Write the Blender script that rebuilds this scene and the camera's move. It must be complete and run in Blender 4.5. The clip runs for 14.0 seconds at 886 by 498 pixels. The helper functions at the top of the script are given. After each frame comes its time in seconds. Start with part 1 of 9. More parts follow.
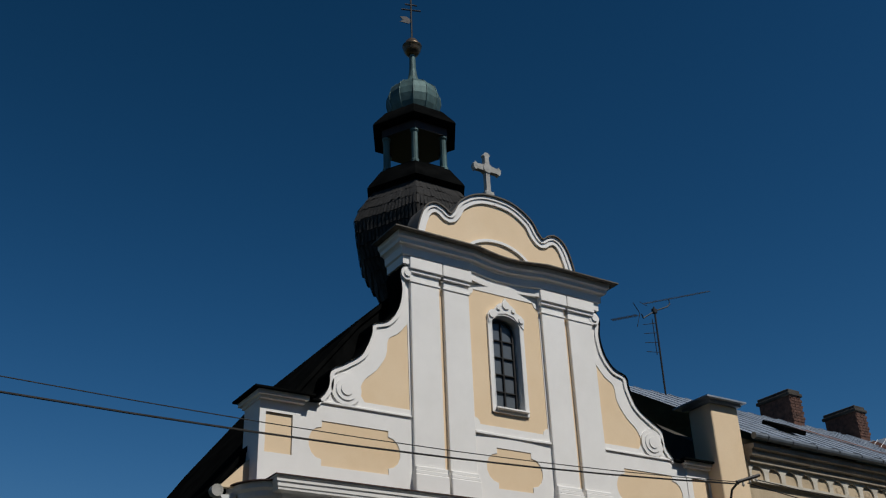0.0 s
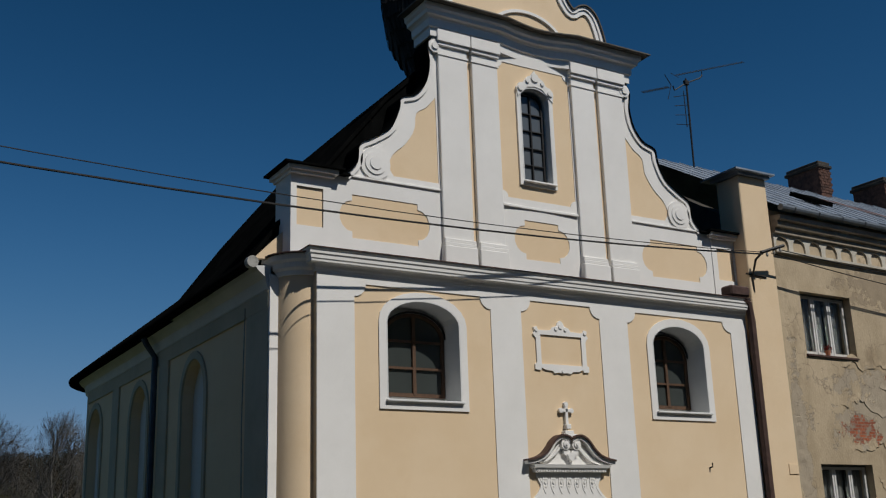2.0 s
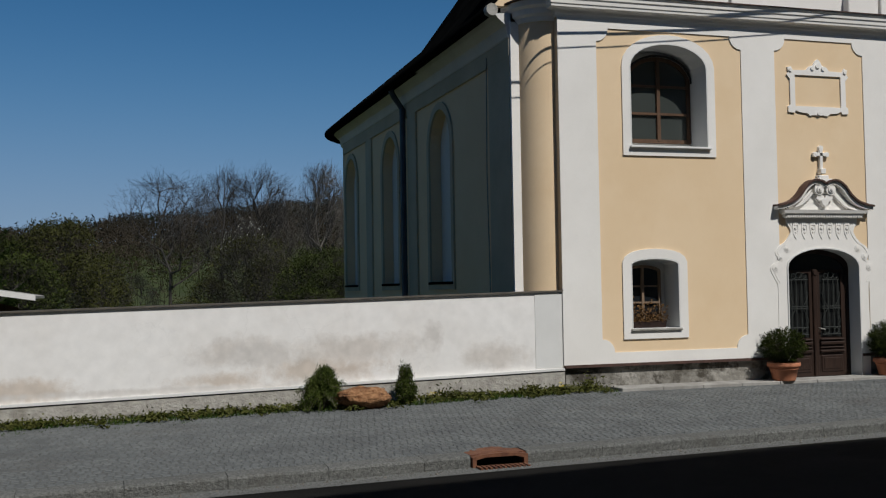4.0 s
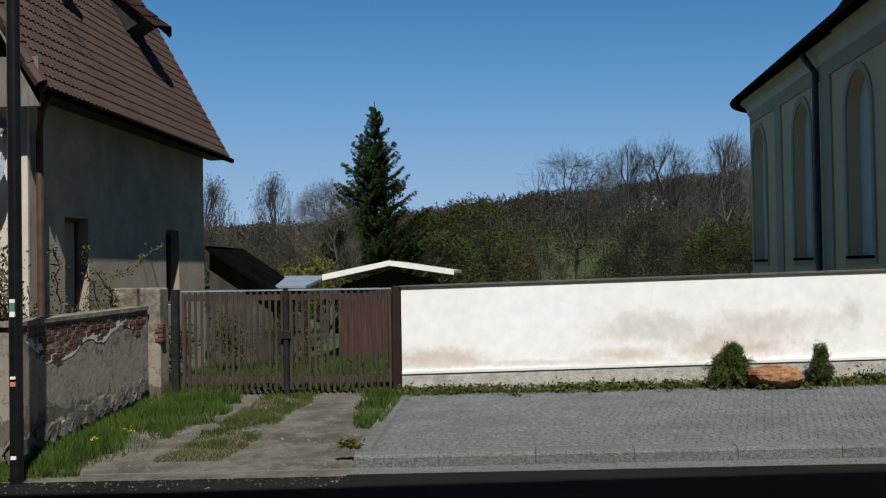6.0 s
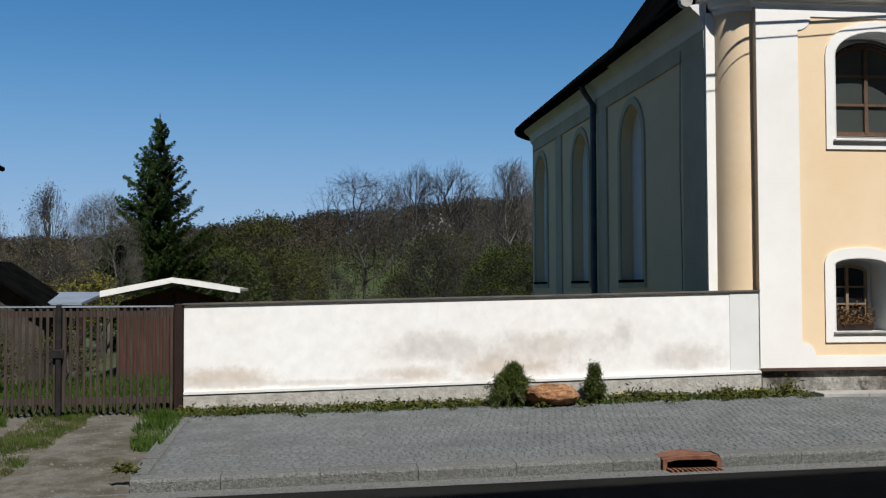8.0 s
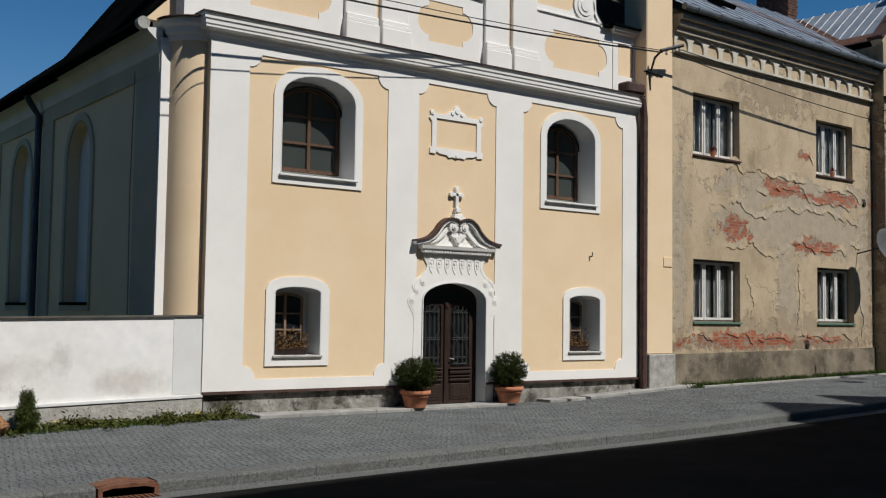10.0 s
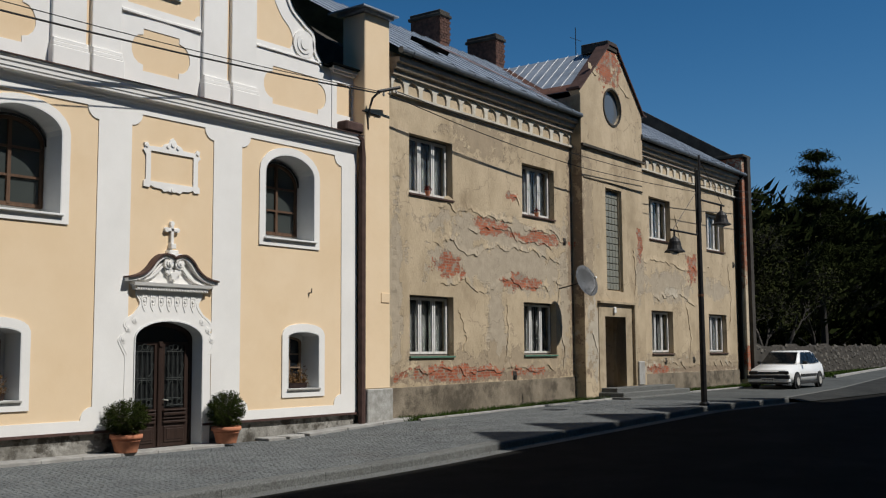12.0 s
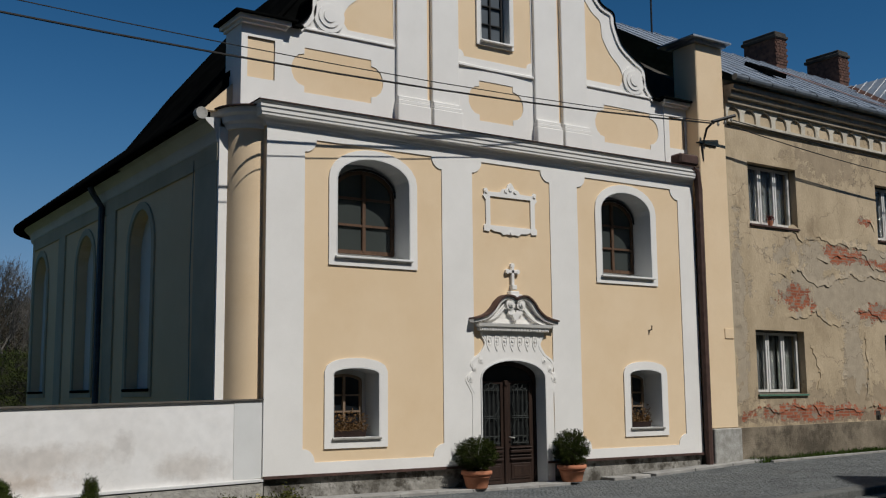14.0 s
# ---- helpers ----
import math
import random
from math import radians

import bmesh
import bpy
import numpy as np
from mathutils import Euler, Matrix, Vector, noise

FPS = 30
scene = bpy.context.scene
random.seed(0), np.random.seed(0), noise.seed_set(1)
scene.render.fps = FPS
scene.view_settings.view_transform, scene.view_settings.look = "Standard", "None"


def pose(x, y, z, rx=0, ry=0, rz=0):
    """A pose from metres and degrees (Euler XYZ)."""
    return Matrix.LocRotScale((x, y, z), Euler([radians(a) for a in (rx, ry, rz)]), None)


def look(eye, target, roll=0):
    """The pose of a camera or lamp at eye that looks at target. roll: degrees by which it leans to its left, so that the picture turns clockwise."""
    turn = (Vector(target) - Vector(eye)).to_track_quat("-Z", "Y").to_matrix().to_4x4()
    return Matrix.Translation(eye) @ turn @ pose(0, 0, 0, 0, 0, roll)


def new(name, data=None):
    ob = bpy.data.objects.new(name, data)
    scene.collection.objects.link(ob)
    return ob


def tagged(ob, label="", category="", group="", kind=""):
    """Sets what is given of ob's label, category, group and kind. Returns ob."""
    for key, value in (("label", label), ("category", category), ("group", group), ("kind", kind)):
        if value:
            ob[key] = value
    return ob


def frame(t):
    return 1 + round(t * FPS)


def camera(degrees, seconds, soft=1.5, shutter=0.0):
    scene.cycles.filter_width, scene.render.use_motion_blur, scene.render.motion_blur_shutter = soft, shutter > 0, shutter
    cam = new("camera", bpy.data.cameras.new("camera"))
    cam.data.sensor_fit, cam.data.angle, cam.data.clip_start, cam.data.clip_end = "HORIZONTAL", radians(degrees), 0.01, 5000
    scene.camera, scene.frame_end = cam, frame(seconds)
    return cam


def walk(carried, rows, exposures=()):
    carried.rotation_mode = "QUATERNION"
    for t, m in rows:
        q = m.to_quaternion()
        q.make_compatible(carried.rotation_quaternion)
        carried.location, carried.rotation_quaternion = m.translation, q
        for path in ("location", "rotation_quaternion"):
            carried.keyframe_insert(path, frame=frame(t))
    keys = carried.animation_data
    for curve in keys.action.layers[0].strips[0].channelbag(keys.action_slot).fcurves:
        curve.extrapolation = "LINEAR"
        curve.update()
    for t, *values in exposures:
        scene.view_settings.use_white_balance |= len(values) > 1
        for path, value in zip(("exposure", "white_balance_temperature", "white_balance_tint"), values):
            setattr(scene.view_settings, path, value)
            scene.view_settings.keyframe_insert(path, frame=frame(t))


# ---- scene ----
cam = camera(45.7, 14.0, 1.2)
PATH = [
    (0.0, pose(0, 0, 1.8, 117.77, 2.05, -32.18)),
    (0.5, pose(0, 0, 1.8, 116.94, 1.56, -32.51)),
    (1.0, pose(0, 0, 1.8, 115.07, 1.29, -32.52)),
    (1.5, pose(0, 0, 1.8, 111.77, 1.27, -32.08)),
    (2.0, pose(0, 0, 1.8, 105.55, 1.80, -30.63)),
    (2.5, pose(0, 0, 1.8, 100.62, 1.55, -31.73)),
    (3.0, pose(0, 0, 1.8, 95.37, 1.16, -32.19)),
    (3.5, pose(0, 0, 1.8, 92.75, 1.06, -27.49)),
    (4.0, pose(0, 0, 1.8, 92.18, 0.96, -17.54)),
    (4.2, pose(0, 0, 1.8, 92.31, 0.56, -13.32)),
    (6.3, pose(0, 0, 1.8, 91.16, 1.19, 5.17)),
    (6.5, pose(0, 0, 1.8, 91.33, 1.23, 5.56)),
    (7.0, pose(0, 0, 1.8, 91.58, 0.67, 4.18)),
    (7.5, pose(0, 0, 1.8, 91.79, 0.15, -0.24)),
    (8.0, pose(0, 0, 1.8, 92.11, 0.21, -7.28)),
    (8.5, pose(0, 0, 1.8, 92.00, -0.11, -13.54)),
    (9.0, pose(0, 0, 1.8, 91.99, -0.49, -21.77)),
    (9.2, pose(0, 0, 1.8, 92.18, -0.45, -24.74)),
    (11.3, pose(0, 0, 1.8, 95.28, -0.47, -51.98)),
    (11.5, pose(0, 0, 1.8, 95.23, -0.21, -52.79)),
    (12.0, pose(0, 0, 1.8, 95.63, 0.40, -51.98)),
    (12.5, pose(0, 0, 1.8, 95.62, 0.37, -48.44)),
    (13.0, pose(0, 0, 1.8, 96.10, 0.56, -40.48)),
    (13.5, pose(0, 0, 1.8, 95.56, 0.37, -35.08)),
    (14.0, pose(0, 0, 1.8, 97.84, 0.53, -33.62)),
]
EXPOSURES = [(0.0, -0.47, 6450, 10), (1.0, -0.52, 6450, 10), (1.5, -0.64, 6450, 10), (2.0, -0.6, 6450, 10), (2.6, -0.45, 6450, 10), (3.6, -0.52, 6450, 10), (4.2, -0.36, 6450, 10), (6.4, 0.22, 6450, 10), (7.6, 0.24, 6450, 10), (9.0, 0.04, 6450, 10), (11.5, -0.3, 6450, 10), (12.0, -0.16, 6450, 10), (12.6, -0.1, 6450, 10), (13.5, -0.43, 6450, 10), (14.0, -0.45, 6450, 10)]
walk(cam, PATH, EXPOSURES)

# ---- light ----
SUN_EL, SUN_AZ = 52.0, 17.0     # degrees above the horizon; degrees to the right of straight out from the church front
sky_world = bpy.data.worlds.new("sky")
scene.world = sky_world
sky_world.use_nodes = True
wn = sky_world.node_tree
sky = wn.nodes.new("ShaderNodeTexSky")
sky.sky_type, sky.sun_disc = "NISHITA", False
sky.sun_elevation = radians(SUN_EL)
sun_way = Vector((math.sin(radians(SUN_AZ)) * math.cos(radians(SUN_EL)), -math.cos(radians(SUN_AZ)) * math.cos(radians(SUN_EL)), math.sin(radians(SUN_EL))))
sky.sun_rotation = math.atan2(sun_way.x, sun_way.y)
sky.altitude, sky.air_density, sky.dust_density, sky.ozone_density = 1200, 1.0, 0.1, 4.0
# a clear, deep spring sky: each colour steepened and rolled off at the bright end
apart = wn.nodes.new("ShaderNodeSeparateColor")
wn.links.new(sky.outputs[0], apart.inputs[0])
joined = wn.nodes.new("ShaderNodeCombineColor")


def sky_math(op, a, b):
    m = wn.nodes.new("ShaderNodeMath")
    m.operation = op
    for v, i in ((a, 0), (b, 1)):
        if isinstance(v, float):
            m.inputs[i].default_value = v
        else:
            wn.links.new(v, m.inputs[i])
    return m.outputs[0]


for i, (steep, gain, roof) in enumerate(((2.5, 0.0215, 0.36), (2.0, 0.040, 0.56), (2.4, 0.020, 0.80))):
    raised = sky_math("MULTIPLY", sky_math("POWER", apart.outputs[i], steep), gain)
    rolled = sky_math("DIVIDE", raised, sky_math("ADD", raised, roof))
    wn.links.new(sky_math("MULTIPLY", rolled, roof * 10.0), joined.inputs[i])
wn.links.new(joined.outputs[0], wn.nodes["Background"].inputs[0])
wn.nodes["Background"].inputs[1].default_value = 0.09
sun_data = bpy.data.lights.new("sun", "SUN")
sun_data.energy, sun_data.angle, sun_data.color = 5.0, radians(0.5), (1.0, 0.97, 0.92)
sun_lamp = new("sun", sun_data)
sun_lamp.matrix_world = look(sun_way * 100, (0, 0, 0))

# ---- materials ----
def mat(name, c1, c2, scale=2.0, rough=0.85, bump=0.15, fine=60.0, metal=0.0, spread=(0.35, 0.65), dirt=None, dirt_scale=0.6, dirt_at=(0.55, 0.75), spec=0.3, vary=0.0, stretch=(1, 1, 1)):
    """Colour between c1 and c2 by a coarse noise, broken by a fine one, with stains of the colour dirt."""
    m = bpy.data.materials.new(name)
    m.use_nodes = True
    nt, n, l = m.node_tree, m.node_tree.nodes, m.node_tree.links
    p = n["Principled BSDF"]
    p.inputs["Roughness"].default_value, p.inputs["Metallic"].default_value = rough, metal
    p.inputs["Specular IOR Level"].default_value = spec
    co = n.new("ShaderNodeTexCoord")
    mp = n.new("ShaderNodeMapping")
    mp.inputs["Scale"].default_value = stretch
    l.new(co.outputs["Object"], mp.inputs[0])
    a = n.new("ShaderNodeTexNoise")
    a.inputs["Scale"].default_value, a.inputs["Detail"].default_value, a.inputs["Roughness"].default_value = scale, 8, 0.65
    l.new(mp.outputs[0], a.inputs[0])
    r = n.new("ShaderNodeValToRGB")
    r.color_ramp.elements[0].position, r.color_ramp.elements[1].position = spread
    r.color_ramp.elements[0].color, r.color_ramp.elements[1].color = (*c1, 1), (*c2, 1)
    l.new(a.outputs[0], r.inputs[0])
    out = r.outputs[0]
    b = n.new("ShaderNodeTexNoise")
    b.inputs["Scale"].default_value, b.inputs["Detail"].default_value = fine, 4
    l.new(mp.outputs[0], b.inputs[0])
    if dirt:
        d = n.new("ShaderNodeTexNoise")
        d.inputs["Scale"].default_value, d.inputs["Detail"].default_value, d.inputs["Roughness"].default_value = dirt_scale, 10, 0.7
        l.new(mp.outputs[0], d.inputs[0])
        k = n.new("ShaderNodeMapRange")
        k.inputs[1].default_value, k.inputs[2].default_value = dirt_at
        l.new(d.outputs[0], k.inputs[0])
        x = n.new("ShaderNodeMix")
        x.data_type = "RGBA"
        l.new(k.outputs[0], x.inputs[0])
        l.new(out, x.inputs[6])
        x.inputs[7].default_value = (*dirt, 1)
        out = x.outputs[2]
    if vary:
        o = n.new("ShaderNodeObjectInfo")
        g = n.new("ShaderNodeNewGeometry")
        s = n.new("ShaderNodeMath")
        s.operation = "ADD"
        l.new(o.outputs["Random"], s.inputs[0])
        l.new(g.outputs["Random Per Island"], s.inputs[1])
        v = n.new("ShaderNodeMapRange")
        v.inputs[2].default_value, v.inputs[3].default_value, v.inputs[4].default_value = 2, 1 - vary, 1 + vary
        l.new(s.outputs[0], v.inputs[0])
        h = n.new("ShaderNodeHueSaturation")
        l.new(v.outputs[0], h.inputs["Value"])
        l.new(out, h.inputs["Color"])
        out = h.outputs[0]
    h2 = n.new("ShaderNodeHueSaturation")
    f = n.new("ShaderNodeMapRange")
    f.inputs[3].default_value, f.inputs[4].default_value = 0.88, 1.12
    l.new(b.outputs[0], f.inputs[0])
    l.new(f.outputs[0], h2.inputs["Value"])
    l.new(out, h2.inputs["Color"])
    l.new(h2.outputs[0], p.inputs["Base Color"])
    if bump:
        u = n.new("ShaderNodeBump")
        u.inputs["Strength"].default_value, u.inputs["Distance"].default_value = bump, 0.02
        l.new(b.outputs[0], u.inputs["Height"])
        l.new(u.outputs[0], p.inputs["Normal"])
    return m


def glass_mat(name, tint, rough=0.05):
    m = bpy.data.materials.new(name)
    m.use_nodes = True
    n, l = m.node_tree.nodes, m.node_tree.links
    p = n["Principled BSDF"]
    p.inputs["Base Color"].default_value = (*tint, 1)
    p.inputs["Roughness"].default_value, p.inputs["Specular IOR Level"].default_value = rough, 0.4
    w = n.new("ShaderNodeTexNoise")
    w.inputs["Scale"].default_value = 1.3
    co = n.new("ShaderNodeTexCoord")
    l.new(co.outputs["Object"], w.inputs[0])
    u = n.new("ShaderNodeBump")
    u.inputs["Strength"].default_value, u.inputs["Distance"].default_value = 0.15, 0.02
    l.new(w.outputs[0], u.inputs["Height"])
    l.new(u.outputs[0], p.inputs["Normal"])
    return m


CREAM = mat("cream_plaster", (0.73, 0.555, 0.355), (0.77, 0.60, 0.40), 0.8, 0.9, 0.12, 90, dirt=(0.70, 0.52, 0.32), dirt_scale=0.35)
WHITE = mat("white_plaster", (0.74, 0.72, 0.68), (0.80, 0.78, 0.74), 0.9, 0.9, 0.12, 90, dirt=(0.66, 0.64, 0.60), dirt_scale=0.5, dirt_at=(0.6, 0.85))
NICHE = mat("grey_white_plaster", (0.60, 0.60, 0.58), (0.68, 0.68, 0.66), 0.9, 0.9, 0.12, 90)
OCHRE = mat("ochre_plaster", (0.32, 0.255, 0.165), (0.44, 0.355, 0.24), 1.2, 0.9, 0.3, 40, dirt=(0.22, 0.17, 0.11), dirt_scale=1.3, dirt_at=(0.5, 0.7))
FLATPLINTH = mat("tenement_plinth", (0.13, 0.105, 0.075), (0.27, 0.225, 0.165), 1.3, 0.95, 0.8, 25, dirt=(0.085, 0.07, 0.05), dirt_scale=1.1, dirt_at=(0.5, 0.62))
PLINTH = mat("old_plinth_render", (0.15, 0.14, 0.12), (0.36, 0.345, 0.31), 2.6, 0.95, 1.0, 14, dirt=(0.07, 0.062, 0.05), dirt_scale=2.2, dirt_at=(0.48, 0.58))
ROUGHCAST = mat("roughcast_base", (0.30, 0.285, 0.255), (0.45, 0.43, 0.385), 7, 0.95, 1.0, 26, dirt=(0.23, 0.215, 0.18), dirt_scale=1.8)
COPPER = mat("green_copper", (0.030, 0.058, 0.058), (0.08, 0.14, 0.132), 2.5, 0.6, 0.2, 30, dirt=(0.07, 0.08, 0.07), dirt_scale=3, metal=0.3, stretch=(1, 1, 0.4))
SHINGLE = mat("weathered_shingle", (0.010, 0.0092, 0.0085), (0.034, 0.032, 0.029), 6, 0.9, 0.5, 40, vary=0.35, stretch=(4, 4, 0.6))
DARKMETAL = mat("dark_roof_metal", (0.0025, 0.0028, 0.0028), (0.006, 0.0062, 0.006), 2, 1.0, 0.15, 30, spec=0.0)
RUSTEDGE = mat("brown_flashing", (0.05, 0.028, 0.022), (0.09, 0.05, 0.04), 5, 0.7, 0.1, 60)
BLACKPAINT = mat("black_post_paint", (0.004, 0.004, 0.005), (0.009, 0.009, 0.01), 6, 0.45, 0.1, 50, spec=0.2)
BRONZE = mat("gilt_ball", (0.07, 0.05, 0.035), (0.16, 0.115, 0.07), 5, 0.4, 0.1, 40, metal=0.8)
STONE = mat("weathered_stone", (0.26, 0.25, 0.22), (0.42, 0.41, 0.38), 6, 0.9, 0.5, 40, dirt=(0.14, 0.14, 0.12), dirt_scale=5)
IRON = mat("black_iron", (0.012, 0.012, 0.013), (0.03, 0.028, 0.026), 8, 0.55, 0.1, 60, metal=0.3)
BROWNWOOD = mat("dark_brown_wood", (0.013, 0.0065, 0.005), (0.027, 0.0135, 0.010), 3, 0.55, 0.2, 40, stretch=(6, 6, 0.7))
WINWOOD = mat("brown_window_wood", (0.07, 0.039, 0.023), (0.12, 0.068, 0.04), 4, 0.6, 0.2, 50, stretch=(5, 5, 1))
PALEWOOD = mat("faded_window_wood", (0.17, 0.115, 0.075), (0.25, 0.18, 0.125), 4, 0.7, 0.2, 50, stretch=(5, 5, 1))
WHITEPAINT = mat("white_window_paint", (0.68, 0.67, 0.64), (0.78, 0.77, 0.74), 4, 0.5, 0.1, 60)
GLASS = glass_mat("window_glass", (0.012, 0.015, 0.018))
# blue-grey base colour paints in a reflection of the sky
SKYGLASS = glass_mat("sky_painted_pane_glass", (0.10, 0.115, 0.13), 0.12)
TERRACOTTA = mat("terracotta", (0.42, 0.16, 0.085), (0.52, 0.22, 0.12), 5, 0.8, 0.15, 60)
# taken below real asphalt: the road's shade is put into this colour
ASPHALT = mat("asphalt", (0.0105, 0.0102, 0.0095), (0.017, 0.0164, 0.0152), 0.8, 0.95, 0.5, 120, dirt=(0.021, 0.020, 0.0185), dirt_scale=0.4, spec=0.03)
SETT = mat("grey_setts", (0.084, 0.089, 0.089), (0.122, 0.129, 0.127), 1.4, 0.85, 0.7, 60, vary=0.22, dirt=(0.082, 0.079, 0.073), dirt_scale=0.5)
JOINT = mat("sand_joint", (0.075, 0.077, 0.075), (0.108, 0.109, 0.105), 4, 0.95, 0.4, 60)
KERB = mat("granite_kerb", (0.062, 0.064, 0.060), (0.205, 0.207, 0.196), 34, 0.92, 0.9, 55, spread=(0.3, 0.7), vary=0.12, dirt=(0.105, 0.101, 0.091), dirt_scale=2.2, spec=0.08)
EARTH = mat("bare_earth", (0.068, 0.06, 0.046), (0.15, 0.137, 0.115), 2.4, 0.95, 1.0, 28, dirt=(0.06, 0.054, 0.036), dirt_scale=1.3, dirt_at=(0.5, 0.62))
LAWN = mat("meadow_ground", (0.026, 0.042, 0.010), (0.055, 0.066, 0.02), 0.4, 0.95, 0.6, 12, dirt=(0.07, 0.06, 0.03), dirt_scale=0.25)
BLADE = mat("grass_blades", (0.026, 0.052, 0.008), (0.062, 0.097, 0.02), 1.5, 0.8, 0, 20, vary=0.3, spec=0.05)
RUST = mat("rusty_iron", (0.10, 0.04, 0.024), (0.19, 0.085, 0.046), 8, 0.85, 0.4, 60)
BOULDER = mat("orange_sandstone", (0.15, 0.062, 0.026), (0.36, 0.2, 0.1), 9, 0.97, 1.0, 30, dirt=(0.07, 0.034, 0.018), dirt_scale=7, dirt_at=(0.52, 0.66))


def blobs(nt, spots, wobble=0.9, scale=1.6, soft=0.04):
    """A ragged mask, 1 inside any of the spots (x, z, half width, half height)."""
    n, l = nt.nodes, nt.links
    co = n.new("ShaderNodeTexCoord")
    last = None
    for x, z, rx, rz in spots:
        a = n.new("ShaderNodeVectorMath")
        a.operation = "SUBTRACT"
        l.new(co.outputs["Object"], a.inputs[0])
        a.inputs[1].default_value = (x, 0, z)
        b = n.new("ShaderNodeVectorMath")
        b.operation = "MULTIPLY"
        l.new(a.outputs[0], b.inputs[0])
        b.inputs[1].default_value = (1 / rx, 0, 1 / rz)
        c = n.new("ShaderNodeVectorMath")
        c.operation = "LENGTH"
        l.new(b.outputs[0], c.inputs[0])
        if last is None:
            last = c.outputs["Value"]
        else:
            m = n.new("ShaderNodeMath")
            m.operation = "MINIMUM"
            l.new(last, m.inputs[0])
            l.new(c.outputs["Value"], m.inputs[1])
            last = m.outputs[0]
    w = n.new("ShaderNodeTexNoise")
    w.inputs["Scale"].default_value, w.inputs["Detail"].default_value, w.inputs["Roughness"].default_value = scale, 11, 0.72
    l.new(co.outputs["Object"], w.inputs[0])
    k = n.new("ShaderNodeMath")
    k.operation = "MULTIPLY_ADD"
    l.new(w.outputs[0], k.inputs[0])
    k.inputs[1].default_value = wobble * 2
    l.new(last, k.inputs[2])
    r = n.new("ShaderNodeMapRange")
    r.inputs[1].default_value, r.inputs[2].default_value = 1.0 + wobble + soft, 1.0 + wobble - soft
    l.new(k.outputs[0], r.inputs[0])
    return r.outputs[0]


def blend(nt, mask, a, b):
    x = nt.nodes.new("ShaderNodeMix")
    x.data_type = "RGBA"
    nt.links.new(mask, x.inputs[0])
    for v, i in ((a, 6), (b, 7)):
        if isinstance(v, tuple):
            x.inputs[i].default_value = (*v, 1)
        else:
            nt.links.new(v, x.inputs[i])
    return x.outputs[2]


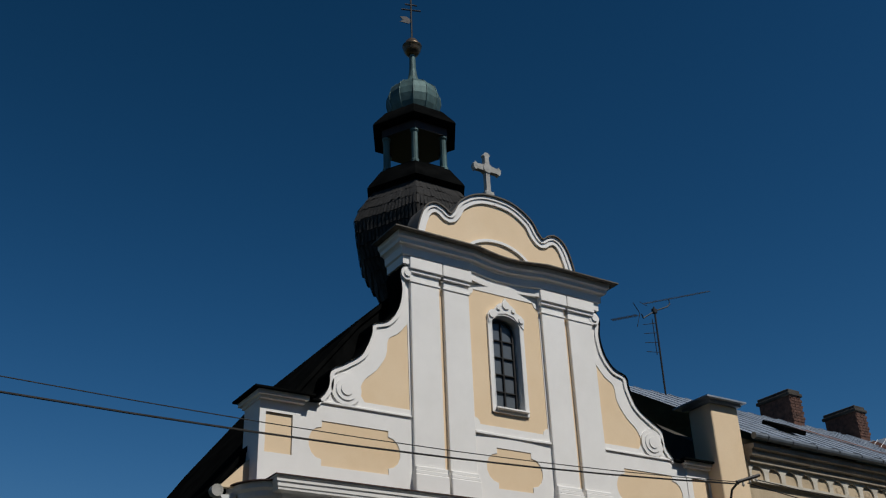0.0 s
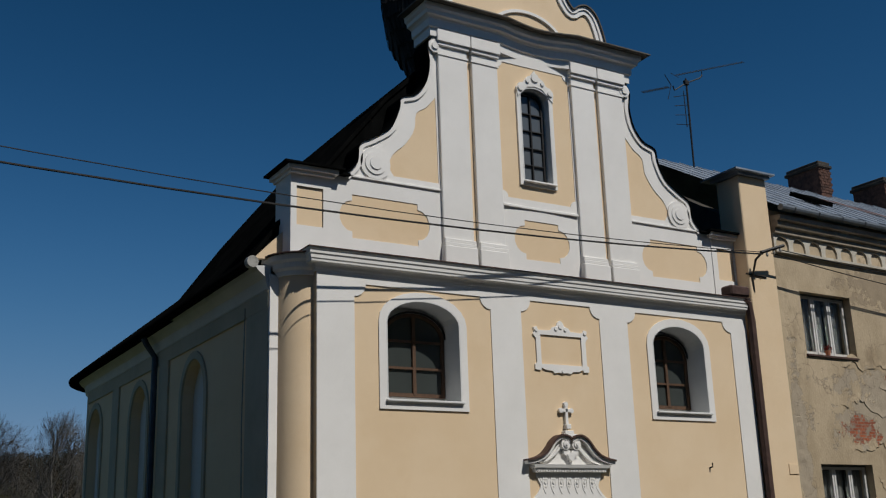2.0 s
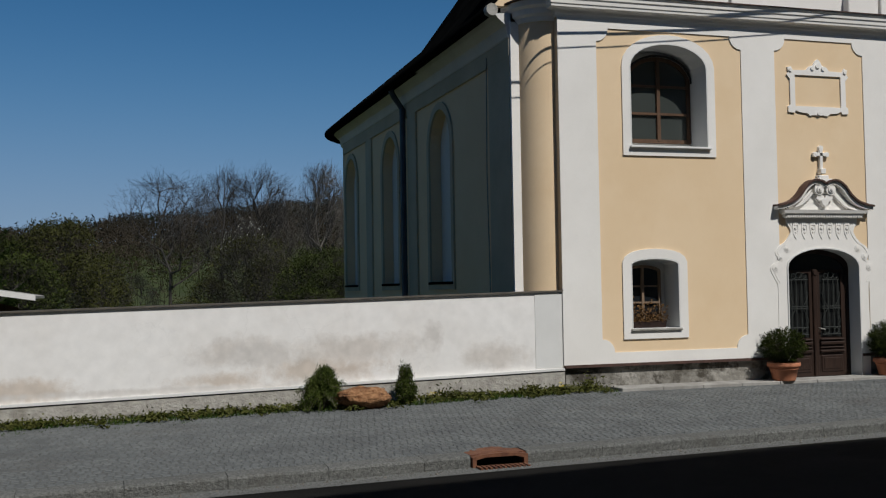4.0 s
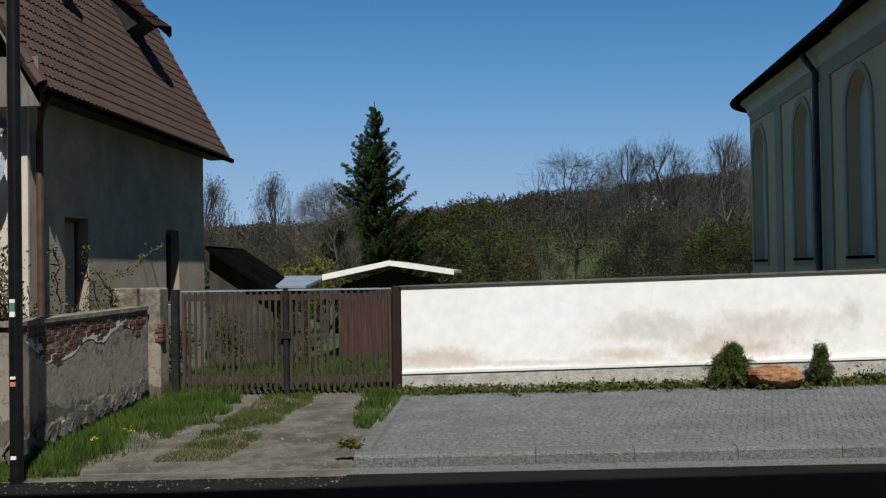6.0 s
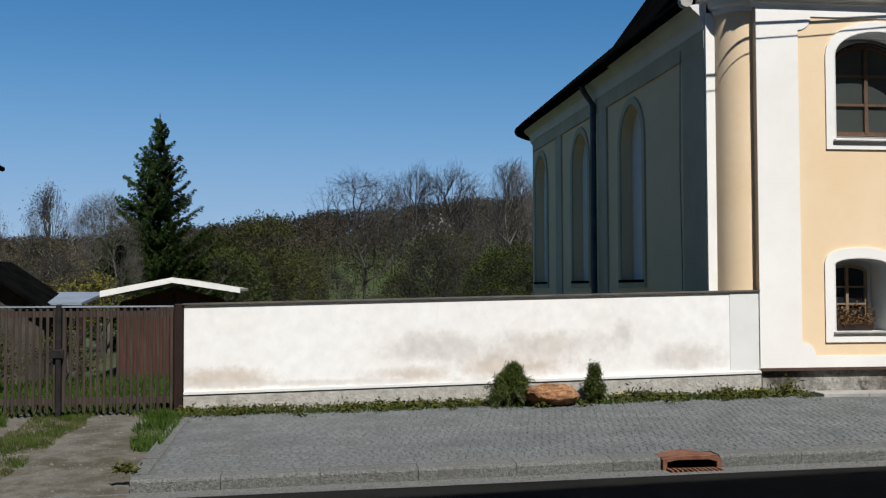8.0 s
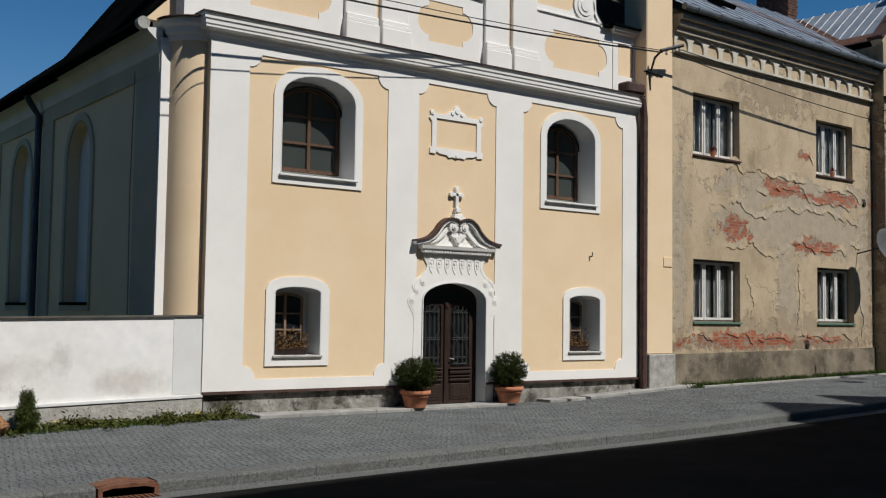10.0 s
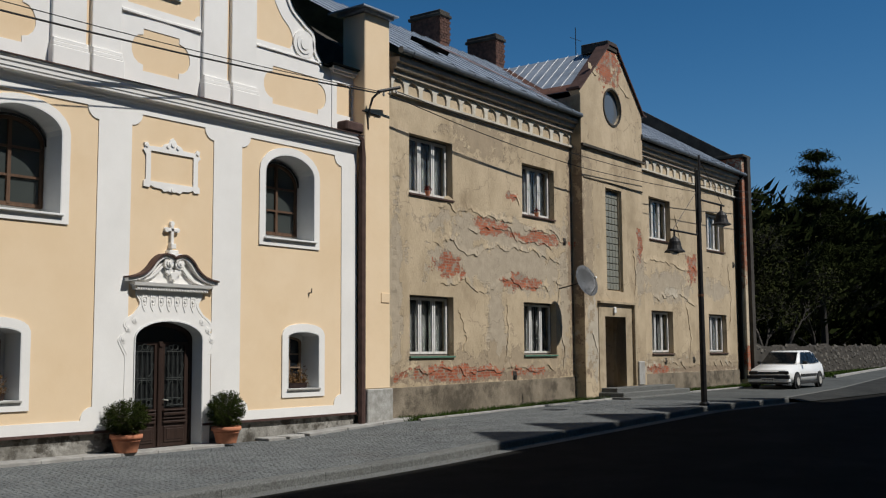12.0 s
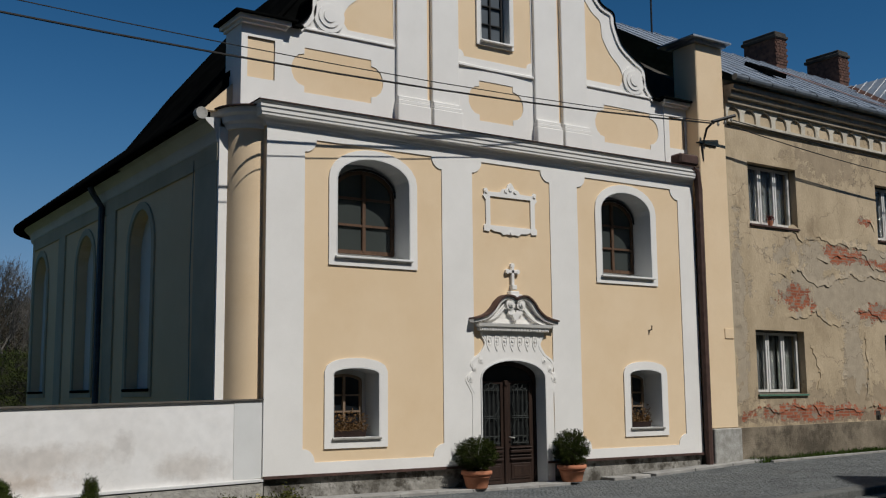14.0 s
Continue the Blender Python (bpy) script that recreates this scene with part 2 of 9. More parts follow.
def worn(m, layers, depth=0.03, soft=0.04, strength=0.5, cracks=0.45):
    """Lays worn patches over a material's colour: layers of (spots, colour or 'brick', wobble, scale)."""
    nt = m.node_tree
    n, l = nt.nodes, nt.links
    p = n["Principled BSDF"]
    col = p.inputs["Base Color"].links[0].from_socket
    height = p.inputs["Normal"].links[0].from_node.inputs["Height"].links[0].from_socket
    co = n.new("ShaderNodeTexCoord")
    for spots, colour, wobble, scale in layers:
        mk = blobs(nt, spots, wobble, scale, soft)
        if colour == "brick":
            mp = n.new("ShaderNodeMapping")
            mp.inputs["Rotation"].default_value = (radians(90), 0, 0)
            l.new(co.outputs["Object"], mp.inputs[0])
            bt = n.new("ShaderNodeTexBrick")
            bt.inputs["Color1"].default_value, bt.inputs["Color2"].default_value, bt.inputs["Mortar"].default_value = (0.40, 0.115, 0.052, 1), (0.25, 0.075, 0.04, 1), (0.25, 0.185, 0.135, 1)
            bt.inputs["Scale"].default_value, bt.inputs["Brick Width"].default_value, bt.inputs["Row Height"].default_value, bt.inputs["Mortar Size"].default_value = 1.0, 0.26, 0.08, 0.008
            l.new(mp.outputs[0], bt.inputs[0])
            layer = bt.outputs[0]
            # shreds of mortar and plaster left on the brick
            sh = n.new("ShaderNodeTexNoise")
            sh.inputs["Scale"].default_value, sh.inputs["Detail"].default_value, sh.inputs["Roughness"].default_value = 4.5, 9, 0.7
            l.new(co.outputs["Object"], sh.inputs[0])
            sr = n.new("ShaderNodeMapRange")
            sr.inputs[1].default_value, sr.inputs[2].default_value = 0.52, 0.57
            l.new(sh.outputs[0], sr.inputs[0])
            layer = blend(nt, sr.outputs[0], layer, (0.27, 0.22, 0.165))
        else:
            nz = n.new("ShaderNodeTexNoise")
            nz.inputs["Scale"].default_value, nz.inputs["Detail"].default_value = 5, 8
            l.new(co.outputs["Object"], nz.inputs[0])
            layer = blend(nt, nz.outputs[0], tuple(c * 0.75 for c in colour), tuple(min(1, c * 1.25) for c in colour))
        col = blend(nt, mk, col, layer)
        s = n.new("ShaderNodeMath")
        s.operation = "MULTIPLY_ADD"
        l.new(mk, s.inputs[0])
        s.inputs[1].default_value = -depth * 40
        l.new(height, s.inputs[2])
        height = s.outputs[0]
    # cracks
    v = n.new("ShaderNodeTexVoronoi")
    v.feature = "DISTANCE_TO_EDGE"
    v.inputs["Scale"].default_value = 0.9
    wz = n.new("ShaderNodeTexNoise")
    wz.inputs["Scale"].default_value, wz.inputs["Detail"].default_value = 2.5, 6
    l.new(co.outputs["Object"], wz.inputs[0])
    add = n.new("ShaderNodeVectorMath")
    add.operation = "MULTIPLY_ADD"
    l.new(wz.outputs["Color"], add.inputs[0])
    add.inputs[1].default_value = (0.9, 0.9, 0.9)
    l.new(co.outputs["Object"], add.inputs[2])
    l.new(add.outputs[0], v.inputs["Vector"])
    rr = n.new("ShaderNodeMapRange")
    rr.inputs[1].default_value, rr.inputs[2].default_value, rr.inputs[3].default_value, rr.inputs[4].default_value = 0.004, 0.013, cracks, 0.0
    l.new(v.outputs[0], rr.inputs[0])
    gate_n = n.new("ShaderNodeMapRange")
    gate_n.inputs[1].default_value, gate_n.inputs[2].default_value = 0.46, 0.54
    big = n.new("ShaderNodeTexNoise")
    big.inputs["Scale"].default_value = 0.5
    l.new(co.outputs["Object"], big.inputs[0])
    l.new(big.outputs[0], gate_n.inputs[0])
    both = n.new("ShaderNodeMath")
    both.operation = "MULTIPLY"
    l.new(rr.outputs[0], both.inputs[0])
    l.new(gate_n.outputs[0], both.inputs[1])
    col = blend(nt, both.outputs[0], col, (0.06, 0.045, 0.035))
    l.new(col, p.inputs["Base Color"])
    u = p.inputs["Normal"].links[0].from_node
    u.inputs["Strength"].default_value = strength
    l.new(height, u.inputs["Height"])
    return m


def spots_at(*rows):
    return [(19.6 + (a + b) / 2, (c + d) / 2, (b - a) / 2, (d - c) / 2) for a, b, c, d in rows]


PEEL = worn(mat("peeling_ochre_plaster", (0.37, 0.29, 0.187), (0.52, 0.415, 0.28), 0.9, 0.92, 0.35, 28, dirt=(0.26, 0.195, 0.122), dirt_scale=1.1, dirt_at=(0.55, 0.76), stretch=(1, 1, 0.55)), [
    (spots_at((1.7, 9.0, 3.6, 4.9), (2.0, 9.0, 4.8, 5.65), (4.3, 5.3, 1.2, 3.4), (14.3, 18.6, 3.6, 4.8), (19.8, 22.4, 3.9, 4.6), (0.0, 0.5, 1.0, 6.0), (8.3, 9.1, 1.5, 5.6), (12.9, 13.6, 3.6, 5.2)), (0.375, 0.312, 0.228), 2.0, 2.0),
    (spots_at((16.2, 17.2, 3.8, 4.2), (9.3, 10.2, 1.0, 3.5), (14.0, 24.0, 0.9, 1.5)), (0.43, 0.375, 0.29), 1.8, 1.8),
    (spots_at((0.0, 9.2, 0.9, 1.9), (14.0, 24.4, 0.9, 1.7), (2.7, 5.9, 7.3, 8.3), (9.3, 9.9, 3.0, 8.0)), (0.33, 0.26, 0.175), 2.6, 2.6),
    (spots_at((0.0, 9.2, 1.0, 1.25), (8.9, 9.3, 2.0, 8.0), (14.0, 24.4, 1.0, 1.2)), (0.25, 0.19, 0.13), 2.6, 4.0),
    (spots_at((3.7, 5.3, 5.15, 5.55), (5.9, 8.6, 5.05, 5.4), (1.9, 3.1, 3.8, 4.45), (5.2, 7.0, 3.6, 4.1), (0.6, 5.0, 1.05, 1.46), (5.9, 7.4, 1.1, 1.35), (18.2, 19.2, 4.6, 5.6), (5.35, 6.0, 6.2, 6.5), (13.1, 13.5, 5.0, 6.0), (10.2, 12.0, 10.8, 12.3), (14.5, 16.5, 0.95, 1.3)), "brick", 2.3, 2.4)])

WALLWHITE = worn(mat("whitewashed_wall", (0.74, 0.72, 0.69), (0.80, 0.79, 0.77), 0.7, 0.92, 0.3, 5, dirt=(0.69, 0.67, 0.63), dirt_scale=0.7, dirt_at=(0.56, 0.85)), [
    ([(-1.4, 0.36, 0.7, 0.16), (1.7, 0.4, 0.7, 0.12), (3.1, 0.55, 0.9, 0.2)], (0.58, 0.515, 0.45), 1.8, 2.2), ([(3.9, 0.85, 0.9, 0.2), (6.3, 0.62, 0.5, 0.2), (2.0, 0.85, 0.6, 0.2)], (0.60, 0.565, 0.525), 1.8, 2.0), ([(1.2, 0.28, 2.9, 0.05), (5.2, 1.0, 0.16, 0.22), (2.2, 0.8, 0.5, 0.16)], (0.60, 0.575, 0.545), 1.8, 3.0)], 0.001, 0.5, 0.12, 0.05)
OLDREN = worn(mat("crumbling_render", (0.085, 0.072, 0.056), (0.25, 0.222, 0.18), 5.5, 0.95, 1.0, 11, dirt=(0.115, 0.105, 0.088), dirt_scale=1.6, dirt_at=(0.55, 0.68)), [([(-6.2, 0.45, 4, 0.35)], (0.235, 0.205, 0.165), 3.2, 4.5), ([(-6.2, -0.1, 4, 0.14)], (0.10, 0.088, 0.068), 3.0, 3.3)], 0.02)
PALEEDGE = mat("pale_broken_mortar", (0.36, 0.33, 0.28), (0.5, 0.47, 0.41), 5, 0.95, 0.5, 30)

RUSTROOF = mat("rusty_roof", (0.07, 0.032, 0.022), (0.13, 0.06, 0.04), 3, 0.85, 0.3, 30)
# dark render: moss on the fire wall, painted shade on other walls
DARKREN = mat("moss_and_shade_render", (0.035, 0.03, 0.025), (0.07, 0.062, 0.05), 2, 0.95, 0.5, 20)

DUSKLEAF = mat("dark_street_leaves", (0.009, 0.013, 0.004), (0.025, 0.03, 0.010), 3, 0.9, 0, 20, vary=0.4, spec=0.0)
DRYBLADE = mat("dry_grass_blades", (0.045, 0.05, 0.014), (0.085, 0.084, 0.03), 1.5, 0.85, 0, 20, vary=0.3, spec=0.03)


def clear_glass(name):
    m = bpy.data.materials.new(name)
    m.use_nodes = True
    p = m.node_tree.nodes["Principled BSDF"]
    p.inputs["Base Color"].default_value = (0.9, 0.93, 0.92, 1)
    p.inputs["Roughness"].default_value, p.inputs["IOR"].default_value = 0.02, 1.15
    p.inputs["Transmission Weight"].default_value = 1.0
    return m


PANEGLASS = clear_glass("clear_pane")
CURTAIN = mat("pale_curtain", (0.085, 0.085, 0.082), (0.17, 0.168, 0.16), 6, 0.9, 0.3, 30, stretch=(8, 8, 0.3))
# dark base colour stands for unlit rooms and shade behind the gate
PAINTEDDIM = mat("painted_dimness", (0.05, 0.045, 0.04), (0.09, 0.08, 0.07), 2, 0.9, 0, 10)
CHURCHGLASS = glass_mat("church_pane_glass", (0.045, 0.052, 0.049), 0.1)
PALESLAB = mat("pale_stone_slab", (0.24, 0.23, 0.21), (0.36, 0.35, 0.325), 3, 0.9, 0.4, 50, vary=0.15, dirt=(0.17, 0.16, 0.14), dirt_scale=2)
OLDTIN = mat("weathered_brown_tin", (0.07, 0.062, 0.052), (0.13, 0.115, 0.095), 3, 0.75, 0.2, 40)

# ---- shape helpers ----
from mathutils.geometry import tessellate_polygon


def link(name, bm, material, parent=None, label="", smooth=False):
    me = bpy.data.meshes.new(name)
    bm.to_mesh(me)
    bm.free()
    me.materials.append(material)
    if smooth:
        for f in me.polygons:
            f.use_smooth = True
    ob = new(name, me)
    if parent:
        ob.parent = parent
    if label:
        ob["label"] = label
    return ob


def part(name, bm, material, parent, label="", smooth=False):
    return link(name, bm, material, parent, label, smooth)


def base(name, label, category, group="", kind=""):
    return tagged(new(name), label, category, group, kind)


def box(x0, x1, y0, y1, z0, z1, bev=0.0, bm=None):
    bm = bm or bmesh.new()
    v = [bm.verts.new(c) for c in ((x0, y0, z0), (x1, y0, z0), (x1, y1, z0), (x0, y1, z0), (x0, y0, z1), (x1, y0, z1), (x1, y1, z1), (x0, y1, z1))]
    fs = [bm.faces.new([v[i] for i in q]) for q in ((3, 2, 1, 0), (4, 5, 6, 7), (0, 1, 5, 4), (1, 2, 6, 5), (2, 3, 7, 6), (3, 0, 4, 7))]
    if bev:
        bmesh.ops.bevel(bm, geom=list({e for f in fs for e in f.edges}), offset=bev, segments=1, affect="EDGES")
    return bm


def slab(outer, holes, a, b, bm=None, fn=None):
    """A plate with the outline outer and holes, given as (u, v); it lies between the depths a and b. fn maps (u, depth, v) to the world."""
    bm = bm or bmesh.new()
    fn = fn or (lambda u, d, v: (u, d, v))
    loops = [list(outer)] + [list(h) for h in holes]
    flat = [p for lp in loops for p in lp]
    tris = tessellate_polygon([[Vector((p[0], p[1], 0)) for p in lp] for lp in loops])
    front = [bm.verts.new(fn(p[0], a, p[1])) for p in flat]
    back = [bm.verts.new(fn(p[0], b, p[1])) for p in flat]
    for t in tris:
        for vs in ([front[i] for i in t], [back[i] for i in reversed(t)]):
            try:
                bm.faces.new(vs)
            except ValueError:
                pass
    k = 0
    for lp in loops:
        n = len(lp)
        for i in range(n):
            q = (front[k + i], front[k + (i + 1) % n], back[k + (i + 1) % n], back[k + i])
            bm.faces.new(q)
        k += n
    bmesh.ops.recalc_face_normals(bm, faces=bm.faces)
    return bm


def lathe(profile, sides, centre=(0, 0), turn=0.0, bm=None):
    """profile: (radius, z) from below to above."""
    bm = bm or bmesh.new()
    rings = []
    for r, z in profile:
        rings.append([bm.verts.new((centre[0] + r * math.cos(turn + 2 * math.pi * i / sides), centre[1] + r * math.sin(turn + 2 * math.pi * i / sides), z)) for i in range(sides)])
    for lo, hi in zip(rings, rings[1:]):
        for i in range(sides):
            bm.faces.new((lo[i], lo[(i + 1) % sides], hi[(i + 1) % sides], hi[i]))
    bm.faces.new(list(reversed(rings[0])))
    bm.faces.new(rings[-1])
    return bm


def tube(points, r, sides=8, bm=None, r2=None):
    bm = bm or bmesh.new()
    pts = [Vector(p) for p in points]
    rings = []
    for i, p in enumerate(pts):
        d = (pts[min(i + 1, len(pts) - 1)] - pts[max(i - 1, 0)]).normalized()
        a = d.cross(Vector((0, 0, 1)) if abs(d.z) < 0.95 else Vector((1, 0, 0))).normalized()
        b = d.cross(a)
        rr = r if r2 is None else r + (r2 - r) * i / (len(pts) - 1)
        rings.append([bm.verts.new(p + rr * (math.cos(2 * math.pi * k / sides) * a + math.sin(2 * math.pi * k / sides) * b)) for k in range(sides)])
    for lo, hi in zip(rings, rings[1:]):
        for k in range(sides):
            bm.faces.new((lo[k], lo[(k + 1) % sides], hi[(k + 1) % sides], hi[k]))
    bm.faces.new(list(reversed(rings[0])))
    bm.faces.new(rings[-1])
    bmesh.ops.recalc_face_normals(bm, faces=bm.faces)
    return bm


def sweep(path, profile, bm=None, closed_ends=True):
    """Moulding: path in plan [(x, y)], profile [(out, z)] where out is measured to the left-hand side's opposite (towards the street for a path in +x)."""
    bm = bm or bmesh.new()
    n = len(path)
    rings = []
    for i in range(n):
        a, b, c = path[max(i - 1, 0)], path[i], path[min(i + 1, n - 1)]
        d1 = Vector((b[0] - a[0], b[1] - a[1])) if i else Vector((c[0] - b[0], c[1] - b[1]))
        d2 = Vector((c[0] - b[0], c[1] - b[1])) if i < n - 1 else d1
        d1, d2 = d1.normalized(), d2.normalized()
        n1, n2 = Vector((d1.y, -d1.x)), Vector((d2.y, -d2.x))
        m = (n1 + n2).normalized()
        m = m / max(0.4, m.dot(n1))
        rings.append([bm.verts.new((b[0] + m.x * o, b[1] + m.y * o, z)) for o, z in profile])
    for lo, hi in zip(rings, rings[1:]):
        for k in range(len(profile) - 1):
            bm.faces.new((lo[k], hi[k], hi[k + 1], lo[k + 1]))
    if closed_ends:
        bm.faces.new(rings[0])
        bm.faces.new(list(reversed(rings[-1])))
    bmesh.ops.recalc_face_normals(bm, faces=bm.faces)
    return bm


def band(line, w, a, b, bm=None, fn=None, side=1):
    """A raised ribbon of width w along an open line of (u, v) points, between depths a and b."""
    n = len(line)
    off = []
    for i in range(n):
        p, q = Vector(line[max(i - 1, 0)]), Vector(line[min(i + 1, n - 1)])
        d = (q - p).normalized()
        off.append((line[i][0] - d.y * w * side, line[i][1] + d.x * w * side))
    return slab(list(line) + off[::-1], [], a, b, bm, fn)


def arch(x0, x1, z0, spring, top, n=14):
    """Outline of an opening with a flat foot and an elliptic head, from the lower left round."""
    c, h = (x0 + x1) / 2, (x1 - x0) / 2
    pts = [(x0, z0), (x1, z0)]
    for i in range(n + 1):
        t = math.pi * i / n
        pts.append((c + h * math.cos(t), spring + (top - spring) * math.sin(t)))
    return pts


def grow(pts, d):
    """The outline moved outwards by d (about its middle, side by side)."""
    n, out = len(pts), []
    for i in range(n):
        a, b, c = Vector(pts[i - 1]), Vector(pts[i]), Vector(pts[(i + 1) % n])
        e1, e2 = (b - a), (c - b)
        if e1.length < 1e-6 or e2.length < 1e-6:
            out.append(tuple(b))
            continue
        n1, n2 = Vector((e1.y, -e1.x)).normalized(), Vector((e2.y, -e2.x)).normalized()
        m = (n1 + n2).normalized()
        out.append(tuple(b + m * d / max(0.5, m.dot(n1))))
    return out


def smooth_line(pts, k=6):
    """Catmull-Rom through the points."""
    out = []
    P = [pts[0]] + list(pts) + [pts[-1]]
    for i in range(1, len(P) - 2):
        p0, p1, p2, p3 = (Vector(P[j]) for j in (i - 1, i, i + 1, i + 2))
        for s in range(k):
            t = s / k
            v = 0.5 * (2 * p1 + (p2 - p0) * t + (2 * p0 - 5 * p1 + 4 * p2 - p3) * t * t + (3 * p1 - p0 - 3 * p2 + p3) * t ** 3)
            out.append(tuple(v))
    out.append(tuple(pts[-1]))
    return out


def soup(name, verts, faces, material, parent=None, label=""):
    me = bpy.data.meshes.new(name)
    me.from_pydata(verts, [], faces)
    me.materials.append(material)
    ob = new(name, me)
    if parent:
        ob.parent = parent
    if label:
        ob["label"] = label
    return ob


def lerp_at(x, xs, ys):
    return float(np.interp(x, xs, ys))


def foot_z(x):
    """The pavement's height along the house fronts."""
    return lerp_at(x, (-60, -20, -6, -2, 7.6, 13, 16, 19.8, 28, 42, 60, 120), (-0.9, -0.4, -0.2, -0.15, -0.02, -0.04, -0.02, 0.16, 0.28, 0.36, 0.62, 1.3))


def kerb_z(x):
    """The kerb's top edge along the road."""
    return lerp_at(x, (-60, -10, 0, 4.5, 14.3, 16.9, 27, 34, 42, 60, 120), (-1.2, -0.45, -0.27, -0.19, -0.05, 0.04, 0.33, 0.31, 0.30, 0.52, 1.2))


KERB_Y, FRONT_Y = 12.0, 17.0


def pave_z(x, y):
    t = min(1.0, max(0.0, (y - KERB_Y) / (FRONT_Y - KERB_Y)))
    return kerb_z(x) * (1 - t) + foot_z(x) * t


def ground_z(x, y):
    """The whole ground: road, drive, gardens, the valley's far slope."""
    if y < 3.4:
        return kerb_z(x) - 0.02 + 0.11 * min(4.0, 3.4 - y)
    if y < KERB_Y:
        return kerb_z(x) - 0.16
    if y < FRONT_Y:
        t = (y - KERB_Y) / (FRONT_Y - KERB_Y)
        return (kerb_z(x) - 0.16) * (1 - t) + (foot_z(x) - 0.03) * t
    z = foot_z(x) - 0.03
    if y > 30:
        z += -1.5 * min(1, (y - 30) / 60)
    if y > 110:
        s = (y - 110) / 330.0
        r = 0.044 + 0.044 / (1 + math.exp(-(x / max(y, 1) + 0.02) * 9.0))
        top = r * 440 - 7.0
        z += top * (3 * min(1, s) ** 2 - 2 * min(1, s) ** 3)
    return z

# ---- the ground ----
def sheet(name, xs, ys, zf, material, label, lift=0.0, kind="structure"):
    vs = [(x, y, zf(x, y) + lift) for y in ys for x in xs]
    w = len(xs)
    fs = [(j * w + i, j * w + i + 1, (j + 1) * w + i + 1, (j + 1) * w + i) for j in range(len(ys) - 1) for i in range(w - 1)]
    ob = soup(name, vs, fs, material)
    for f in ob.data.polygons:
        f.use_smooth = True
    return tagged(ob, label, name, kind=kind)


gx = sorted(set([-1500, -900, -600, -400] + list(range(-300, 301, 12)) + [400, 600, 900, 1500] + list(range(-24, 60, 2))))
gy = sorted(set([-1200, -400, -120, -40, -20, -10, 0, 2, 3.39, 3.41, 11.99, 12.01, 14, 16, 17, 18, 20, 23, 26, 30, 40, 50, 65, 80, 95, 110] + list(range(120, 460, 10)) + [500, 600, 900, 1500]))
sheet("ground", gx, gy, ground_z, LAWN, "green and brown meadow ground of the valley")
rx_ = [-120, -60, -40] + list(range(-30, 61, 2)) + [80, 120]
sheet("road", rx_, [3.42, 6, 9, 11.62], lambda x, y: kerb_z(x) - 0.16 + 0.05 * (1 - abs(y - 7.5) / 4.2), ASPHALT, "asphalt road with a slight crown, darkened in colour for its shade", 0.012)
# concrete by the kerb; left of the footway it paints the road's sunlit edge
sheet("gutter_strip", [-60, -30, -12, -8, -6, -4, -1.95] + list(range(-1, 33, 2)) + [33], [11.62, 11.8, 11.99], lambda x, y: kerb_z(x) - 0.16, KERB, "light concrete strip along the kerb, run on left as painted sunlit road edge", 0.016)
px_ = [-1.95] + list(range(-1, 34, 1))
sheet("pavement", px_, [12.28, 13, 14, 15, 16, 17.02], pave_z, JOINT, "sandy bed of the paved footway", -0.006)
sheet("far_pavement", rx_, [-10, 0, 2, 3.39], lambda x, y: kerb_z(x) - 0.02 + 0.11 * min(4.0, 3.4 - y), SETT, "grey footway across the road", 0.02)

# ---- church ----
CX, FY = 13.0, 17.0          # the front's middle and its plane
church = base("church", "cream and white baroque village church with shingled turret", "church")




UPX = ((CX - 3.23, 0.79), (CX + 3.23, 0.75))       # middles and half widths of the upper windows
LOWX = (CX - 3.6, CX + 3.67)
up_open = [arch(c - h, c + h, 4.32, 5.78, 6.22) for c, h in UPX]
low_open = [arch(c - 0.48, c + 0.48, 1.02, 2.18, 2.29) for c in LOWX]
door_open = arch(CX - 0.81, CX + 0.81, -0.04, 2.1, 2.46)

# front wall, lower storey
part("front_wall", slab([(CX - 5.425, 0.38), (CX - 0.81, 0.38)] + list(reversed(door_open[2:])) + [(CX + 0.81, 0.38), (CX + 5.4, 0.38), (CX + 5.4, 6.66), (CX - 5.425, 6.66)], up_open + low_open, FY, FY + 0.6), CREAM, church)
# the opening of the door reaches down through the plinth
part("front_plinth", slab([(CX - 5.38, -0.5), (CX - 0.81, -0.5), (CX - 0.81, 0.38), (CX - 5.38, 0.38)], [], FY + 0.03, FY + 0.6), PLINTH, church, "flaking grey plinth render")
part("front_plinth", slab([(CX + 0.81, -0.5), (CX + 5.38, -0.5), (CX + 5.38, 0.38), (CX + 0.81, 0.38)], [], FY + 0.03, FY + 0.6), PLINTH, church, "flaking grey plinth render")




# attic storey
A_Y = 17.28
AX = CX - 0.1              # the attic storey's middle
SCROLL = [(4.62, 8.62), (4.37, 8.92), (4.31, 9.3), (4.0, 9.5), (3.62, 9.78), (3.42, 10.2), (3.36, 10.48), (3.02, 10.62), (2.77, 10.95), (2.68, 11.4), (2.72, 11.82), (2.5, 12.12)]
scroll = smooth_line(SCROLL, 5)
upper = [(AX - 5.72, 6.9), (AX + 5.72, 6.9), (AX + 5.72, 8.5)] + [(AX + u, z) for u, z in scroll] + [(AX - u, z) for u, z in reversed(scroll)] + [(AX - 5.72, 8.5)]
tw_open = arch(AX - 0.4, AX + 0.37, 9.16, 11.12, 11.36)
part("attic_wall", slab(upper, [tw_open], A_Y, A_Y + 0.5), CREAM, church)
